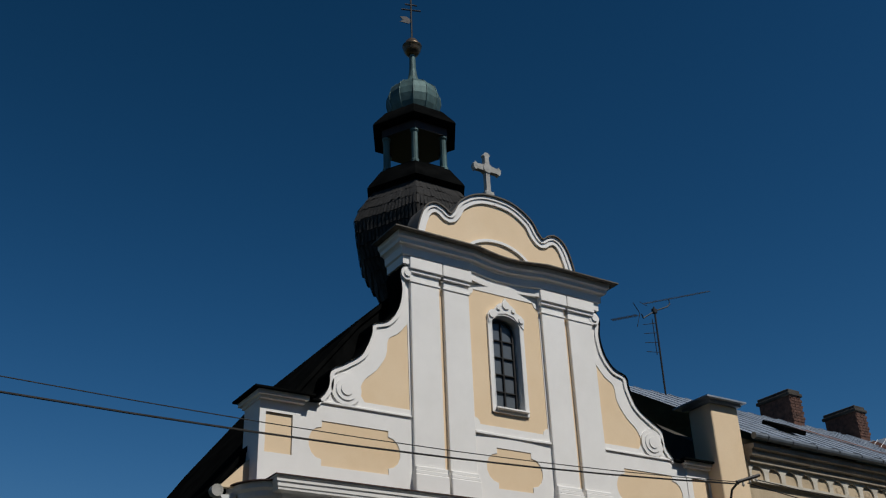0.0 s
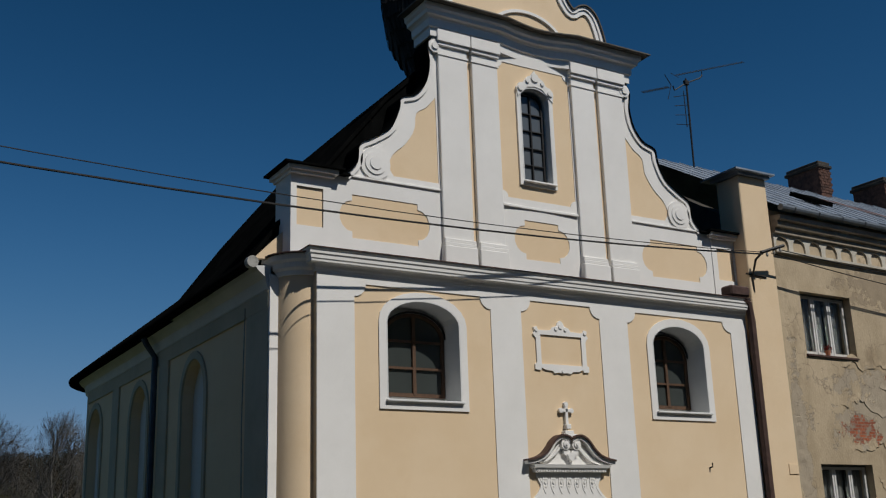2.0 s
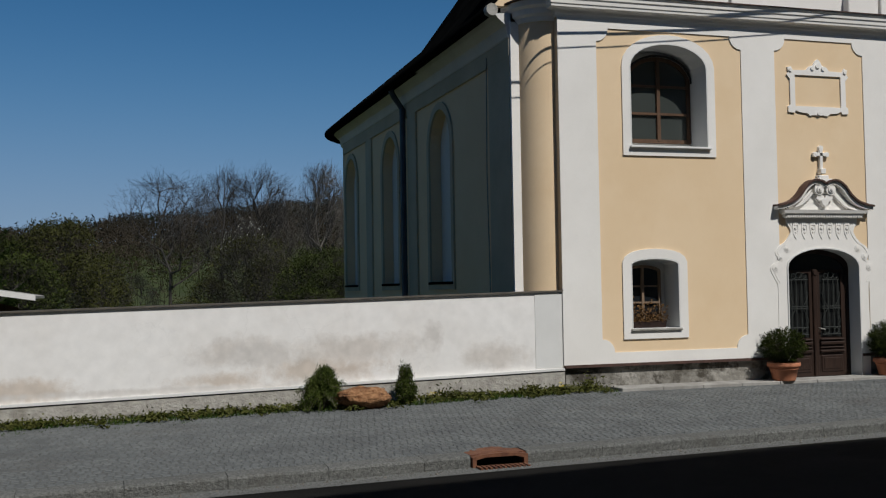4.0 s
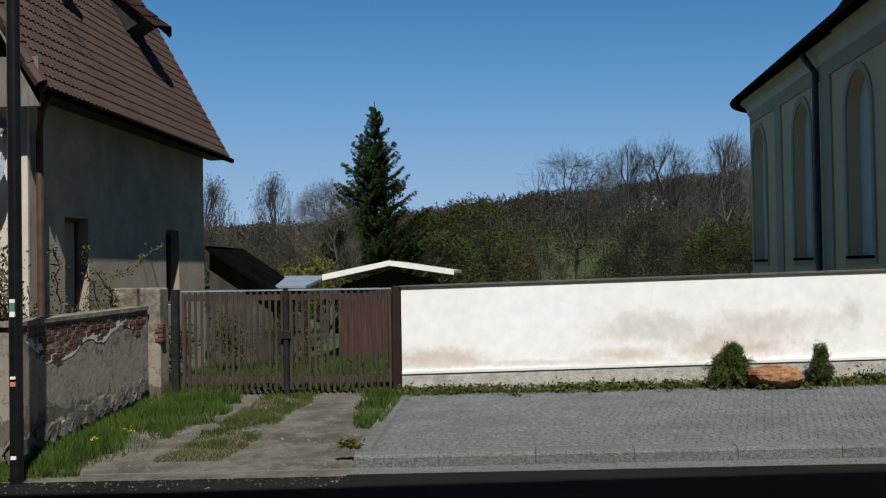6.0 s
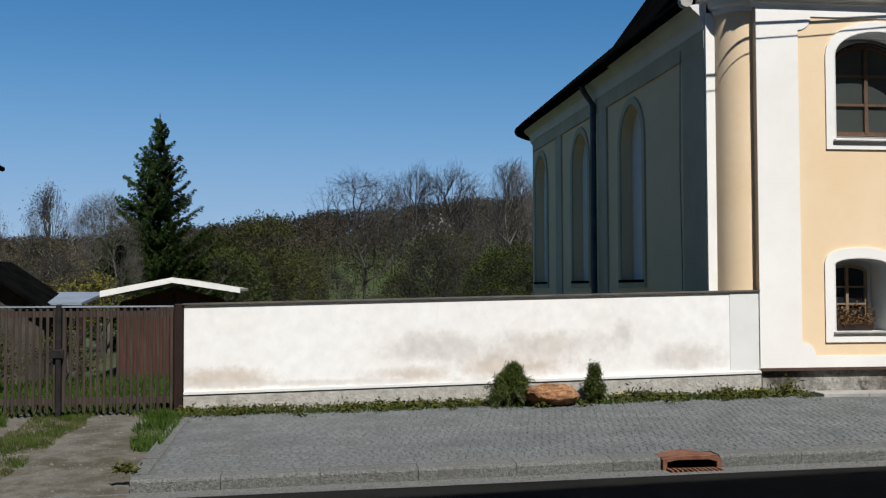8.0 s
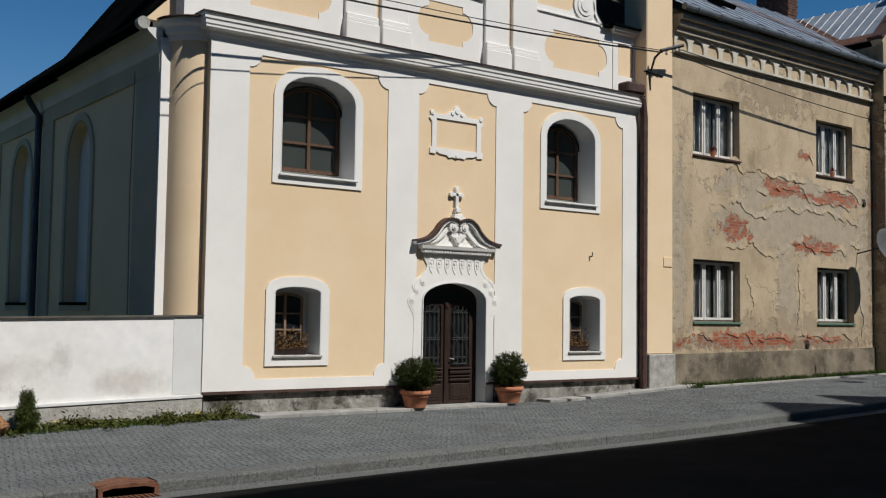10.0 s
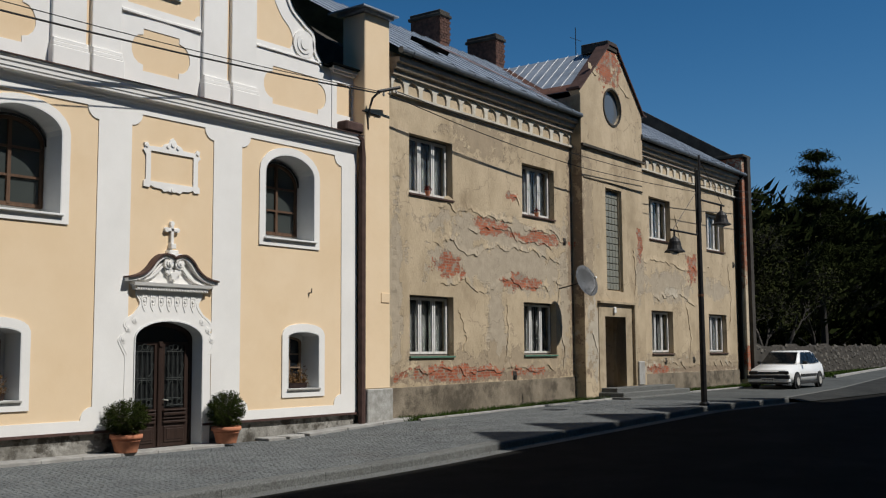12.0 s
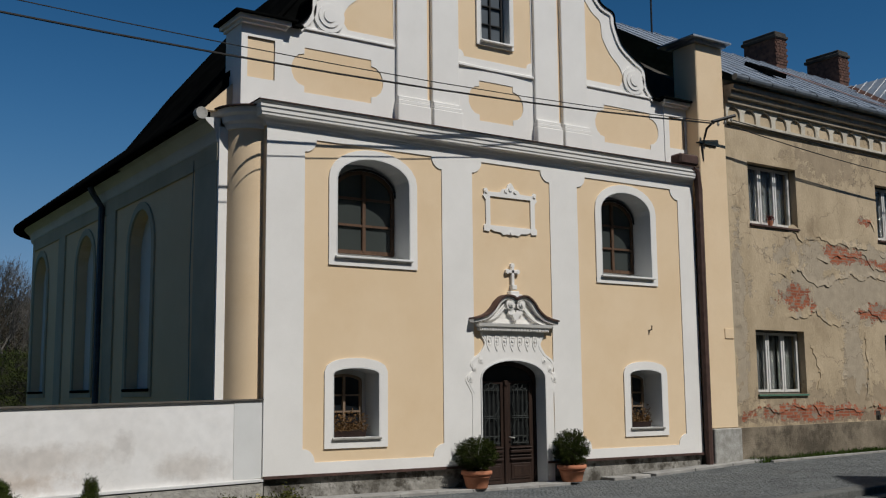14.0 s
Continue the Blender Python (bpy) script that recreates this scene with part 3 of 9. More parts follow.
PED = [(0, 14.46), (0.35, 14.43), (0.7, 14.3), (1.02, 14.06), (1.16, 13.82), (1.31, 13.66), (1.5, 13.78), (1.72, 13.83), (1.95, 13.68), (2.12, 13.3), (2.28, 12.6)]
ped = smooth_line(PED, 4)
part("pediment_wall", slab([(AX - 2.28, 12.5), (AX + 2.28, 12.5)] + [(AX + u, z) for u, z in reversed(ped)][0:] + [(AX - u, z) for u, z in ped[1:]], [], A_Y + 0.12, A_Y + 0.55), CREAM, church)

# cornices
ROUND_AT, ROUND_R = (CX - 5.43, FY + 0.66), 0.52      # the quarter round behind the front's edge


def front_path():
    """The front's line with a short return at its free corner."""
    return [(CX - 5.43, FY + 0.22), (CX - 5.43, FY), (CX + 5.4, FY)]


def round_path(r=ROUND_R, n=8):
    return [(ROUND_AT[0] + r * math.cos(math.pi - math.pi / 2 * i / n), ROUND_AT[1] - r * math.sin(math.pi - math.pi / 2 * i / n)) for i in range(n + 1)]


part("main_cornice", sweep(front_path(), [(0.0, 6.6), (0.03, 6.6), (0.035, 6.64), (0.05, 6.66), (0.055, 6.7), (0.075, 6.73), (0.17, 6.745), (0.175, 6.79), (0.19, 6.8), (0.195, 6.87), (0.215, 6.885), (0.22, 6.95), (0.24, 6.96), (0.245, 6.985), (0.0, 7.0), (-0.3, 7.0), (-0.3, 6.6)]), WHITE, church)
part("cornice_flashing", sweep(front_path(), [(0.2, 6.992), (0.262, 6.987), (0.262, 7.005), (-0.28, 7.1), (-0.28, 7.04)]), RUSTEDGE, church, "brown sheet-metal flashing")
curve = [(AX - 2.55, A_Y)] + [(AX - 1.0, A_Y)] + [(AX - 1.0 + 2.0 * i / 12, A_Y + 0.16 * math.sin(math.pi * i / 12)) for i in range(1, 12)] + [(AX + 1.0, A_Y), (AX + 2.55, A_Y)]
top_path = [(AX - 2.55, A_Y + 0.55)] + curve + [(AX + 2.55, A_Y + 0.55)]
part("upper_cornice", sweep(top_path, [(0.0, 12.0), (0.14, 12.0), (0.145, 12.18), (0.19, 12.2), (0.2, 12.36), (0.24, 12.4), (0.3, 12.42), (0.31, 12.5), (0.36, 12.54), (0.37, 12.64), (0.0, 12.68), (-0.2, 12.68), (-0.2, 12.0)]), WHITE, church)
part("cornice_flashing", sweep(top_path, [(0.3, 12.655), (0.53, 12.635), (0.53, 12.662), (-0.18, 12.78), (-0.18, 12.7)]), OLDTIN, church, "weathered brown sheet-metal flashing")

NX = 6.93
# side: the quarter-round corner, strip pilaster and nave wall
cyl = bmesh.new()
ring = [[cyl.verts.new((x, y, z)) for x, y in round_path(n=14)] for z in (-0.5, 6.68)]
for i in range(14):
    cyl.faces.new((ring[0][i], ring[0][i + 1], ring[1][i + 1], ring[1][i]))
part("corner_round", cyl, CREAM, church, smooth=True)
part("round_cornice", sweep([(NX - 0.02, FY + 1.0)] + round_path(), [(0.0, 6.55), (0.03, 6.56), (0.04, 6.64), (0.09, 6.68), (0.1, 6.78), (0.16, 6.82), (0.17, 6.92), (0.0, 6.96), (-0.3, 6.96), (-0.3, 6.55)]), WHITE, church)
part("cornice_flashing", sweep([(NX - 0.02, FY + 1.0)] + round_path(), [(0.15, 6.93), (0.23, 6.925), (0.23, 6.945), (-0.28, 7.05), (-0.28, 6.99)]), RUSTEDGE, church, "brown sheet-metal flashing")
part("corner_pilaster", box(NX - 0.03, NX + 0.14, 17.55, 18.2, -0.5, 6.6), WHITE, church)
nave_out = [(17.6, -0.8), (31.8, -0.8), (31.8, 6.75), (17.6, 6.75)]
ROUND = [(9.43 - 2.5 * math.cos(radians(7.5 * i)), 31.8 + 2.5 * math.sin(radians(7.5 * i))) for i in range(13)]
ROUND_EAVE = [(9.43 - 2.98 * math.cos(radians(7.5 * i)), 31.8 + 2.98 * math.sin(radians(7.5 * i))) for i in range(13)]
niches = [arch(c - 0.78, c + 0.78, 1.95, 4.9, 5.75) for c in (21.95, 26.25, 30.85)]
part("nave_wall", slab(nave_out, niches, NX, NX + 0.45, fn=lambda u, d, v: (d, u, v)), CREAM, church)
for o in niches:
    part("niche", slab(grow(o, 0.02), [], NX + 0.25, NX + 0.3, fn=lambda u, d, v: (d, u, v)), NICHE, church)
part("apse_wall", sweep([(19.1, 34.3)] + ROUND[::-1], [(0, -0.8), (0, 6.75), (-0.3, 6.75), (-0.3, -0.8), (0, -0.8)]), CREAM, church, "rounded end wall", True)
part("nave_wall", slab([(17.6, -0.8), (33.4, -0.8), (33.4, 6.75), (17.6, 6.75)], [], 18.7, 19.1, fn=lambda u, d, v: (d, u, v)), CREAM, church)
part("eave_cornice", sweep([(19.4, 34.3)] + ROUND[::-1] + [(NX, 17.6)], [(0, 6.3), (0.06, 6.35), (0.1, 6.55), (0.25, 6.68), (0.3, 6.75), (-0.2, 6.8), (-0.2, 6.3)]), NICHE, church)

# main roof: curved rafters, ends behind the turret; lower chancel roof behind
RP = [(-6.55, 6.8), (-6.2, 7.25), (-5.3, 8.5), (-3.5, 10.75), (-1.8, 12.4), (0, 13.8)]
rp = [(CX + u, z) for u, z in RP] + [(CX - u, z) for u, z in reversed(RP[:-1])]
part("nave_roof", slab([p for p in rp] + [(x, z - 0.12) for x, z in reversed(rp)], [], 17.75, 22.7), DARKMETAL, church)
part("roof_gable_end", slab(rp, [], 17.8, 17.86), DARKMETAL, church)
ch = bmesh.new()
ev = [(6.45, 22.7)] + ROUND_EAVE + [(17.6, 34.5), (19.0, 33.5), (19.5, 30.5), (19.55, 22.7)]
lo = [ch.verts.new((x, y, 6.82)) for x, y in ev]
rg = [ch.verts.new((CX, 22.7, 12.35)), ch.verts.new((CX, 28.5, 12.35))]
ch.faces.new((lo[0], lo[1], rg[1], rg[0]))
nl = len(lo)
for i in range(1, nl - 2):
    ch.faces.new((lo[i], lo[i + 1], rg[1]))
ch.faces.new((lo[nl - 2], lo[nl - 1], rg[0], rg[1]))
l2 = [ch.verts.new((v.co.x, v.co.y, 6.7)) for v in lo]
for i in range(nl - 1):
    ch.faces.new((lo[i], l2[i], l2[i + 1], lo[i + 1]))
ch.faces.new(list(reversed(l2)))
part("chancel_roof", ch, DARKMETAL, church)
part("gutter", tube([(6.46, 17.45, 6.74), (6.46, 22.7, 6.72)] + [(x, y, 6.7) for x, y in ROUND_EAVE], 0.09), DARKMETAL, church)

# turret
TC = (13.0, 21.05)
tview = math.atan2(-TC[1], -TC[0])
turret = part("turret", lathe([(0.8, 12.0), (0.95, 13.2), (1.36, 13.9), (1.72, 14.5), (1.86, 15.2), (1.72, 15.6), (1.4, 16.1), (1.2, 16.35)], 6, TC, tview), SHINGLE, church, "dark wooden shingles")
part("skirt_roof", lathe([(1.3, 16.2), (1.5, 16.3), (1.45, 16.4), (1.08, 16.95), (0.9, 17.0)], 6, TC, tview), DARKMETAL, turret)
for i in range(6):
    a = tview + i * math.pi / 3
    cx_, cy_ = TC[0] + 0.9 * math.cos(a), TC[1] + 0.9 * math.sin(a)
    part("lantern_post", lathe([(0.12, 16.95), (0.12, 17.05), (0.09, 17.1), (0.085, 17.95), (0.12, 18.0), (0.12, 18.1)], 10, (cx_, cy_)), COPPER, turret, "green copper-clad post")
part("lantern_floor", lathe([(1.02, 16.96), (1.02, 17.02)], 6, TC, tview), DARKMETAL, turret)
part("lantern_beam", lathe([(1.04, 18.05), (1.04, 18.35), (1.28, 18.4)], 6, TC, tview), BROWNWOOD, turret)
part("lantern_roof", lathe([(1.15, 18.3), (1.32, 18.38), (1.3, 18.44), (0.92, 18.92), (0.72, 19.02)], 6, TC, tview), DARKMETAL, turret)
part("dome", lathe([(0.56, 18.85), (0.63, 19.02), (0.72, 19.22), (0.775, 19.45), (0.77, 19.66), (0.7, 19.88), (0.55, 20.04), (0.36, 20.16), (0.22, 20.28), (0.14, 20.46), (0.1, 20.75), (0.085, 21.3)], 12, TC, tview), COPPER, turret)
part("ball", lathe([(0.09, 21.28), (0.18, 21.32), (0.255, 21.46), (0.265, 21.56), (0.29, 21.58), (0.29, 21.62), (0.255, 21.65), (0.16, 21.82), (0.05, 21.92)], 20, TC), BRONZE, turret, "gilded ball", True)
xb = tube([(TC[0], TC[1], 21.9), (TC[0], TC[1], 23.4)], 0.03)
tube([(TC[0] - 0.28, TC[1] + 0.1, 23.0), (TC[0] + 0.28, TC[1] - 0.1, 23.0)], 0.025, bm=xb)
tube([(TC[0] - 0.18, TC[1] + 0.06, 23.2), (TC[0] + 0.18, TC[1] - 0.06, 23.2)], 0.025, bm=xb)
slab([(-0.4, 22.4), (-0.1, 22.44), (-0.04, 22.5), (-0.04, 22.62), (-0.15, 22.68), (-0.4, 22.6), (-0.3, 22.5)], [], -0.01, 0.01, xb, lambda u, d, v: (TC[0] + u, TC[1] + d, v))
part("finial_cross", xb, IRON, turret)

# ---- apartment house beside the church ----
AP = Matrix.Translation((19.6, 17.0, 0)) @ Matrix.Rotation(math.atan(0.03), 4, "Z")


def ap(u, d, v):
    """Place on the apartment house: u along its front, d behind the front, v up."""
    return tuple(AP @ Vector((u, d, v)))


flats = base("apartment_building", "two-storey ochre tenement with peeling plaster and brick", "house")
WINX = [(0.82, 2.72), (6.26, 8.14), (14.95, 16.8), (20.25, 22.14)]
UPZ, LOWZ = (5.88, 7.43), (1.72, 3.27)
a_holes = [[(x0, z0), (x1, z0), (x1, z1), (x0, z1)] for z0, z1 in (UPZ, LOWZ) for x0, x1 in WINX]
a_holes += [[(10.45, 0.55), (12.06, 0.55), (12.06, 2.97), (10.45, 2.97)], [(10.8, 3.78), (11.97, 3.78), (11.97, 7.2), (10.8, 7.2)]]
part("front_wall", slab([(0, 0), (23.85, 0), (23.85, 9.4), (0, 9.4)], a_holes, 0, 0.45, fn=ap), PEEL, flats)

for i in range(12):
    a = tview + i * math.pi / 6
    part("dome_seam", tube([(TC[0] + (r_ + 0.004) * math.cos(a), TC[1] + (r_ + 0.004) * math.sin(a), z_) for r_, z_ in ((0.56, 18.85), (0.63, 19.02), (0.72, 19.22), (0.775, 19.45), (0.77, 19.66), (0.7, 19.88), (0.55, 20.04), (0.36, 20.16))], 0.014, 5), COPPER, turret)
# ---- apartment house: rest ----
def apart_slab(outer, holes, a, b, bm=None):
    return slab(outer, holes, a, b, bm, ap)


def abox(u0, u1, d0, d1, z0, z1, bm=None, bev=0.0):
    b = box(u0, u1, d0, d1, z0, z1, bev)
    bmesh.ops.transform(b, matrix=AP, verts=b.verts)
    if bm is None:
        return b
    me = bpy.data.meshes.new("tmp")
    b.to_mesh(me)
    b.free()
    bm.from_mesh(me)
    bpy.data.meshes.remove(me)
    return bm


# broken plaster layers: ragged lips standing a little off the wall
def plaster_edge(line, d0=0.0, jag=0.13, lip=0.03, seed=1, fn=ap, material=PEEL, owner=None):
    """line: (u, z) places; the lip is proud along it and fades into the wall on the left-hand side of its way."""
    rnd = random.Random(seed)
    pts = []
    for (a, b), (c, d) in zip(line, line[1:]):
        n = max(2, int(math.hypot(c - a, d - b) / 0.075))
        for i in range(n):
            t = i / n
            k = 0.35 + 0.65 * math.sin(math.pi * t)
            pts.append((a + (c - a) * t + rnd.gauss(0, jag * 0.2), b + (d - b) * t + jag * k * noise.noise(Vector((a * 3 + t * n * 0.22, seed * 3.1, b))) * 2 + rnd.gauss(0, jag * 0.13)))
    bm = bmesh.new()
    rows = []
    for i, (u, z) in enumerate(pts):
        p, q = Vector(pts[max(0, i - 1)]), Vector(pts[min(len(pts) - 1, i + 1)])
        w = (q - p).normalized()
        side_w = Vector((-w.y, w.x))
        h = lip * (0.45 + 0.75 * abs(noise.noise(Vector((u * 1.7, z * 1.7, seed))))) * min(1, i / 3, (len(pts) - 1 - i) / 3)
        wd = 0.05 + 0.06 * rnd.random()
        rows.append([bm.verts.new(fn(u, d0 + 0.004, z)), bm.verts.new(fn(u, d0 - h - 0.001, z)), bm.verts.new(fn(u + side_w.x * wd, d0 - 0.5 * h, z + side_w.y * wd)), bm.verts.new(fn(u + side_w.x * wd * 2.2, d0 + 0.004, z + side_w.y * wd * 2.2))])
    for a, b in zip(rows, rows[1:]):
        for i in range(3):
            bm.faces.new((a[i], b[i], b[i + 1], a[i + 1]))
    bmesh.ops.recalc_face_normals(bm, faces=bm.faces)
    part("plaster_edge", bm, material, owner or flats, "broken plaster edge standing off the wall")


for k, (line, d0) in enumerate((
        ([(2.0, 5.66), (3.2, 5.6), (4.6, 5.62), (5.9, 5.5)], 0), ([(6.2, 5.5), (7.6, 5.46), (8.9, 5.3)], 0), ([(3.4, 5.15), (5.0, 5.35), (6.4, 5.05), (8.6, 5.1)], 0),
        ([(1.8, 4.7), (2.8, 4.75), (3.4, 4.5), (4.6, 4.75), (6.2, 4.8), (8.6, 4.5)], 0), ([(1.9, 3.55), (3.1, 3.75), (4.4, 3.5), (5.6, 3.95), (6.8, 3.7), (8.8, 3.95)], 0),
        ([(0.3, 3.2), (0.25, 4.6), (0.4, 5.9), (0.25, 7.5)], 0), ([(8.9, 3.4), (8.75, 4.6), (9.0, 5.9), (8.8, 7.6)], 0), ([(4.3, 1.4), (4.5, 2.5), (4.2, 3.5)], 0),
        ([(5.3, 3.4), (5.4, 2.4), (5.2, 1.5)], 0), ([(0.6, 1.3), (2.4, 1.38), (4.0, 1.28), (5.6, 1.36), (8.2, 1.25)], 0), ([(2.9, 3.0), (3.3, 2.2), (3.1, 1.6)], 0),
        ([(5.4, 6.0), (5.9, 6.25), (6.2, 6.0)], 0), ([(8.3, 2.6), (8.6, 1.9), (8.5, 1.1)], 0),
        ([(14.1, 4.95), (16.0, 5.1), (18.0, 4.9), (20.6, 5.05)], 0), ([(15.0, 3.7), (16.6, 3.9), (18.4, 3.65), (20.4, 3.8)], 0), ([(18.0, 3.6), (18.4, 2.4), (18.2, 1.3)], 0),
        ([(22.4, 5.4), (22.7, 4.0), (22.4, 2.6)], 0), ([(14.0, 1.3), (16.5, 1.36), (19.0, 1.25), (23.5, 1.35)], 0), ([(17.2, 7.0), (17.6, 6.0), (17.4, 5.2)], 0),
        ([(12.7, 5.4), (12.9, 4.4), (12.75, 3.6)], -0.4), ([(9.6, 2.4), (10.0, 1.9), (9.8, 1.2)], -0.4), ([(9.8, 11.0), (10.4, 10.9), (10.7, 11.3)], -0.4), ([(11.9, 10.9), (12.3, 10.7), (12.9, 10.5)], -0.4))):
    plaster_edge(line, d0, seed=k + 1)

part("plinth", apart_slab([(0, -0.3), (9.24, -0.3), (9.24, 1.02), (0, 0.94)], [], -0.05, 0.0), FLATPLINTH, flats, "patched grey plinth")
part("plinth", apart_slab([(13.6, -0.3), (23.85, -0.3), (23.85, 1.0), (13.6, 1.0)], [], -0.05, 0.0), FLATPLINTH, flats, "patched grey plinth")
# projecting stair bay with its gable
GABLE = [(9.24, 0.0), (13.6, 0.0), (13.6, 8.36), (13.68, 8.6), (13.68, 10.0), (13.74, 10.1), (11.88, 11.95), (11.8, 12.1), (11.2, 12.1), (11.1, 11.95), (9.1, 10.15), (9.22, 10.05), (9.22, 8.6)]
oval = [(11.42 + 0.6 * math.cos(2 * math.pi * i / 24), 10.0 + 0.6 * math.sin(2 * math.pi * i / 24)) for i in range(24)]
door_hole = [(10.55, 0.6), (12.02, 0.6), (12.02, 2.94), (10.55, 2.94)]
stair_hole = [(10.8, 3.78), (11.97, 3.78), (11.97, 7.2), (10.8, 7.2)]
part("bay_wall", apart_slab(GABLE, [oval, door_hole, stair_hole], -0.4, -0.05), PEEL, flats)
part("bay_side", abox(9.24, 9.5, -0.35, 0.3, 0, 8.4), OCHRE, flats)
part("bay_side", abox(13.34, 13.6, -0.35, 0.3, 0, 8.4), OCHRE, flats)
part("gable_side", abox(9.22, 9.4, -0.35, 2.6, 8.4, 10.0), OCHRE, flats)
part("gable_side", abox(13.5, 13.68, -0.35, 2.6, 8.4, 10.0), OCHRE, flats)
part("bay_moulding", abox(9.18, 13.72, -0.5, -0.4, 8.36, 8.44), DARKREN, flats)
part("bay_moulding", abox(9.3, 13.6, -0.43, -0.4, 7.36, 7.39), FLATPLINTH, flats)
ow = apart_slab([(11.42 + 0.66 * math.cos(2 * math.pi * i / 24), 10.0 + 0.66 * math.sin(2 * math.pi * i / 24)) for i in range(24)], [oval], -0.43, -0.38)
oval_win = part("oval_window", ow, DARKREN, flats, "round gable window")
part("pane", apart_slab(oval, [], -0.3, -0.29), SKYGLASS, oval_win)
for line in ([(9.0, 10.2), (9.12, 10.17), (11.1, 11.98), (11.2, 12.12), (11.8, 12.12), (11.88, 11.98), (13.72, 10.12), (13.95, 10.1)],):
    part("gable_capping", band(line, 0.05, -0.48, 0.0, fn=ap), RUSTEDGE, flats)
part("gable_chimney", abox(11.17, 11.83, -0.44, 0.6, 11.95, 12.28, bev=0.02), DARKREN, flats)
gb = part("stair_window", apart_slab(grow(stair_hole, 0.0), [grow(stair_hole, -0.04)], -0.3, -0.2), OCHRE, flats, "tall glass-block stair window")
GBLOCK = glass_mat("glass_block", (0.20, 0.20, 0.165), 0.45)
for i in range(5):
    for j in range(15):
        u, z = 10.855 + 0.215 * i, 3.85 + 0.22 * j
        part("glass_block", abox(u, u + 0.2, -0.26, -0.2, z, z + 0.2, None, 0.012), GBLOCK, gb)
ds = apart_slab([(10.12, 0.5), (12.48, 0.5), (12.48, 3.34), (10.12, 3.34)], [door_hole], -0.425, -0.38)
entry = part("entrance_surround", ds, OCHRE, flats, "plain raised door surround")
# added strips that cast the shadow lines of a recessed surround
part("shadow_fillet", abox(10.08, 12.62, -0.52, -0.4, 3.36, 3.43), OCHRE, entry)
part("shadow_fillet", abox(12.53, 12.62, -0.52, -0.4, 0.66, 3.36), OCHRE, entry)
hall = abox(10.3, 12.3, -0.04, 3.0, 0.5, 0.6)
for u0, u1, d0, d1, z0, z1 in ((10.2, 10.3, -0.04, 3.0, 0.5, 3.1), (12.3, 12.4, -0.04, 3.0, 0.5, 3.1), (10.2, 12.4, 3.0, 3.1, 0.5, 3.1), (10.2, 12.4, -0.04, 3.1, 3.0, 3.1)):
    abox(u0, u1, d0, d1, z0, z1, hall)
part("entrance_hall", hall, PAINTEDDIM, entry, "open entrance hall painted dim")
leaf = abox(10.56, 10.61, 0.0, 0.72, 0.61, 2.92, bev=0.006)
part("entrance_door", leaf, BROWNWOOD, entry, "dark brown door leaf standing open inwards")
for u0, u1 in ((10.47, 10.55), (12.02, 12.1)):
    part("entrance_reveal", abox(u0, u1, -0.39, 0.05, 0.55, 2.95), OCHRE, entry)
part("entrance_lamp", abox(11.1, 11.24, -0.5, -0.44, 3.05, 3.25, bev=0.02), WHITEPAINT, entry, "small white house plate")
part("leaning_slab", abox(12.9, 13.34, -0.47, -0.4, 0.66, 1.46, bev=0.02), PALESLAB, flats, "pale slab leaning at the entrance")
steps = base("entrance_steps", "worn grey concrete entrance steps", "steps")
for i, (u0, u1, d0, z1) in enumerate(((9.9, 15.7, -1.6, 0.36), (10.05, 15.2, -1.28, 0.5), (10.2, 14.6, -0.98, 0.64))):
    part("step", abox(u0, u1, d0, -0.4, -0.1, z1, bev=0.015), KERB, steps)

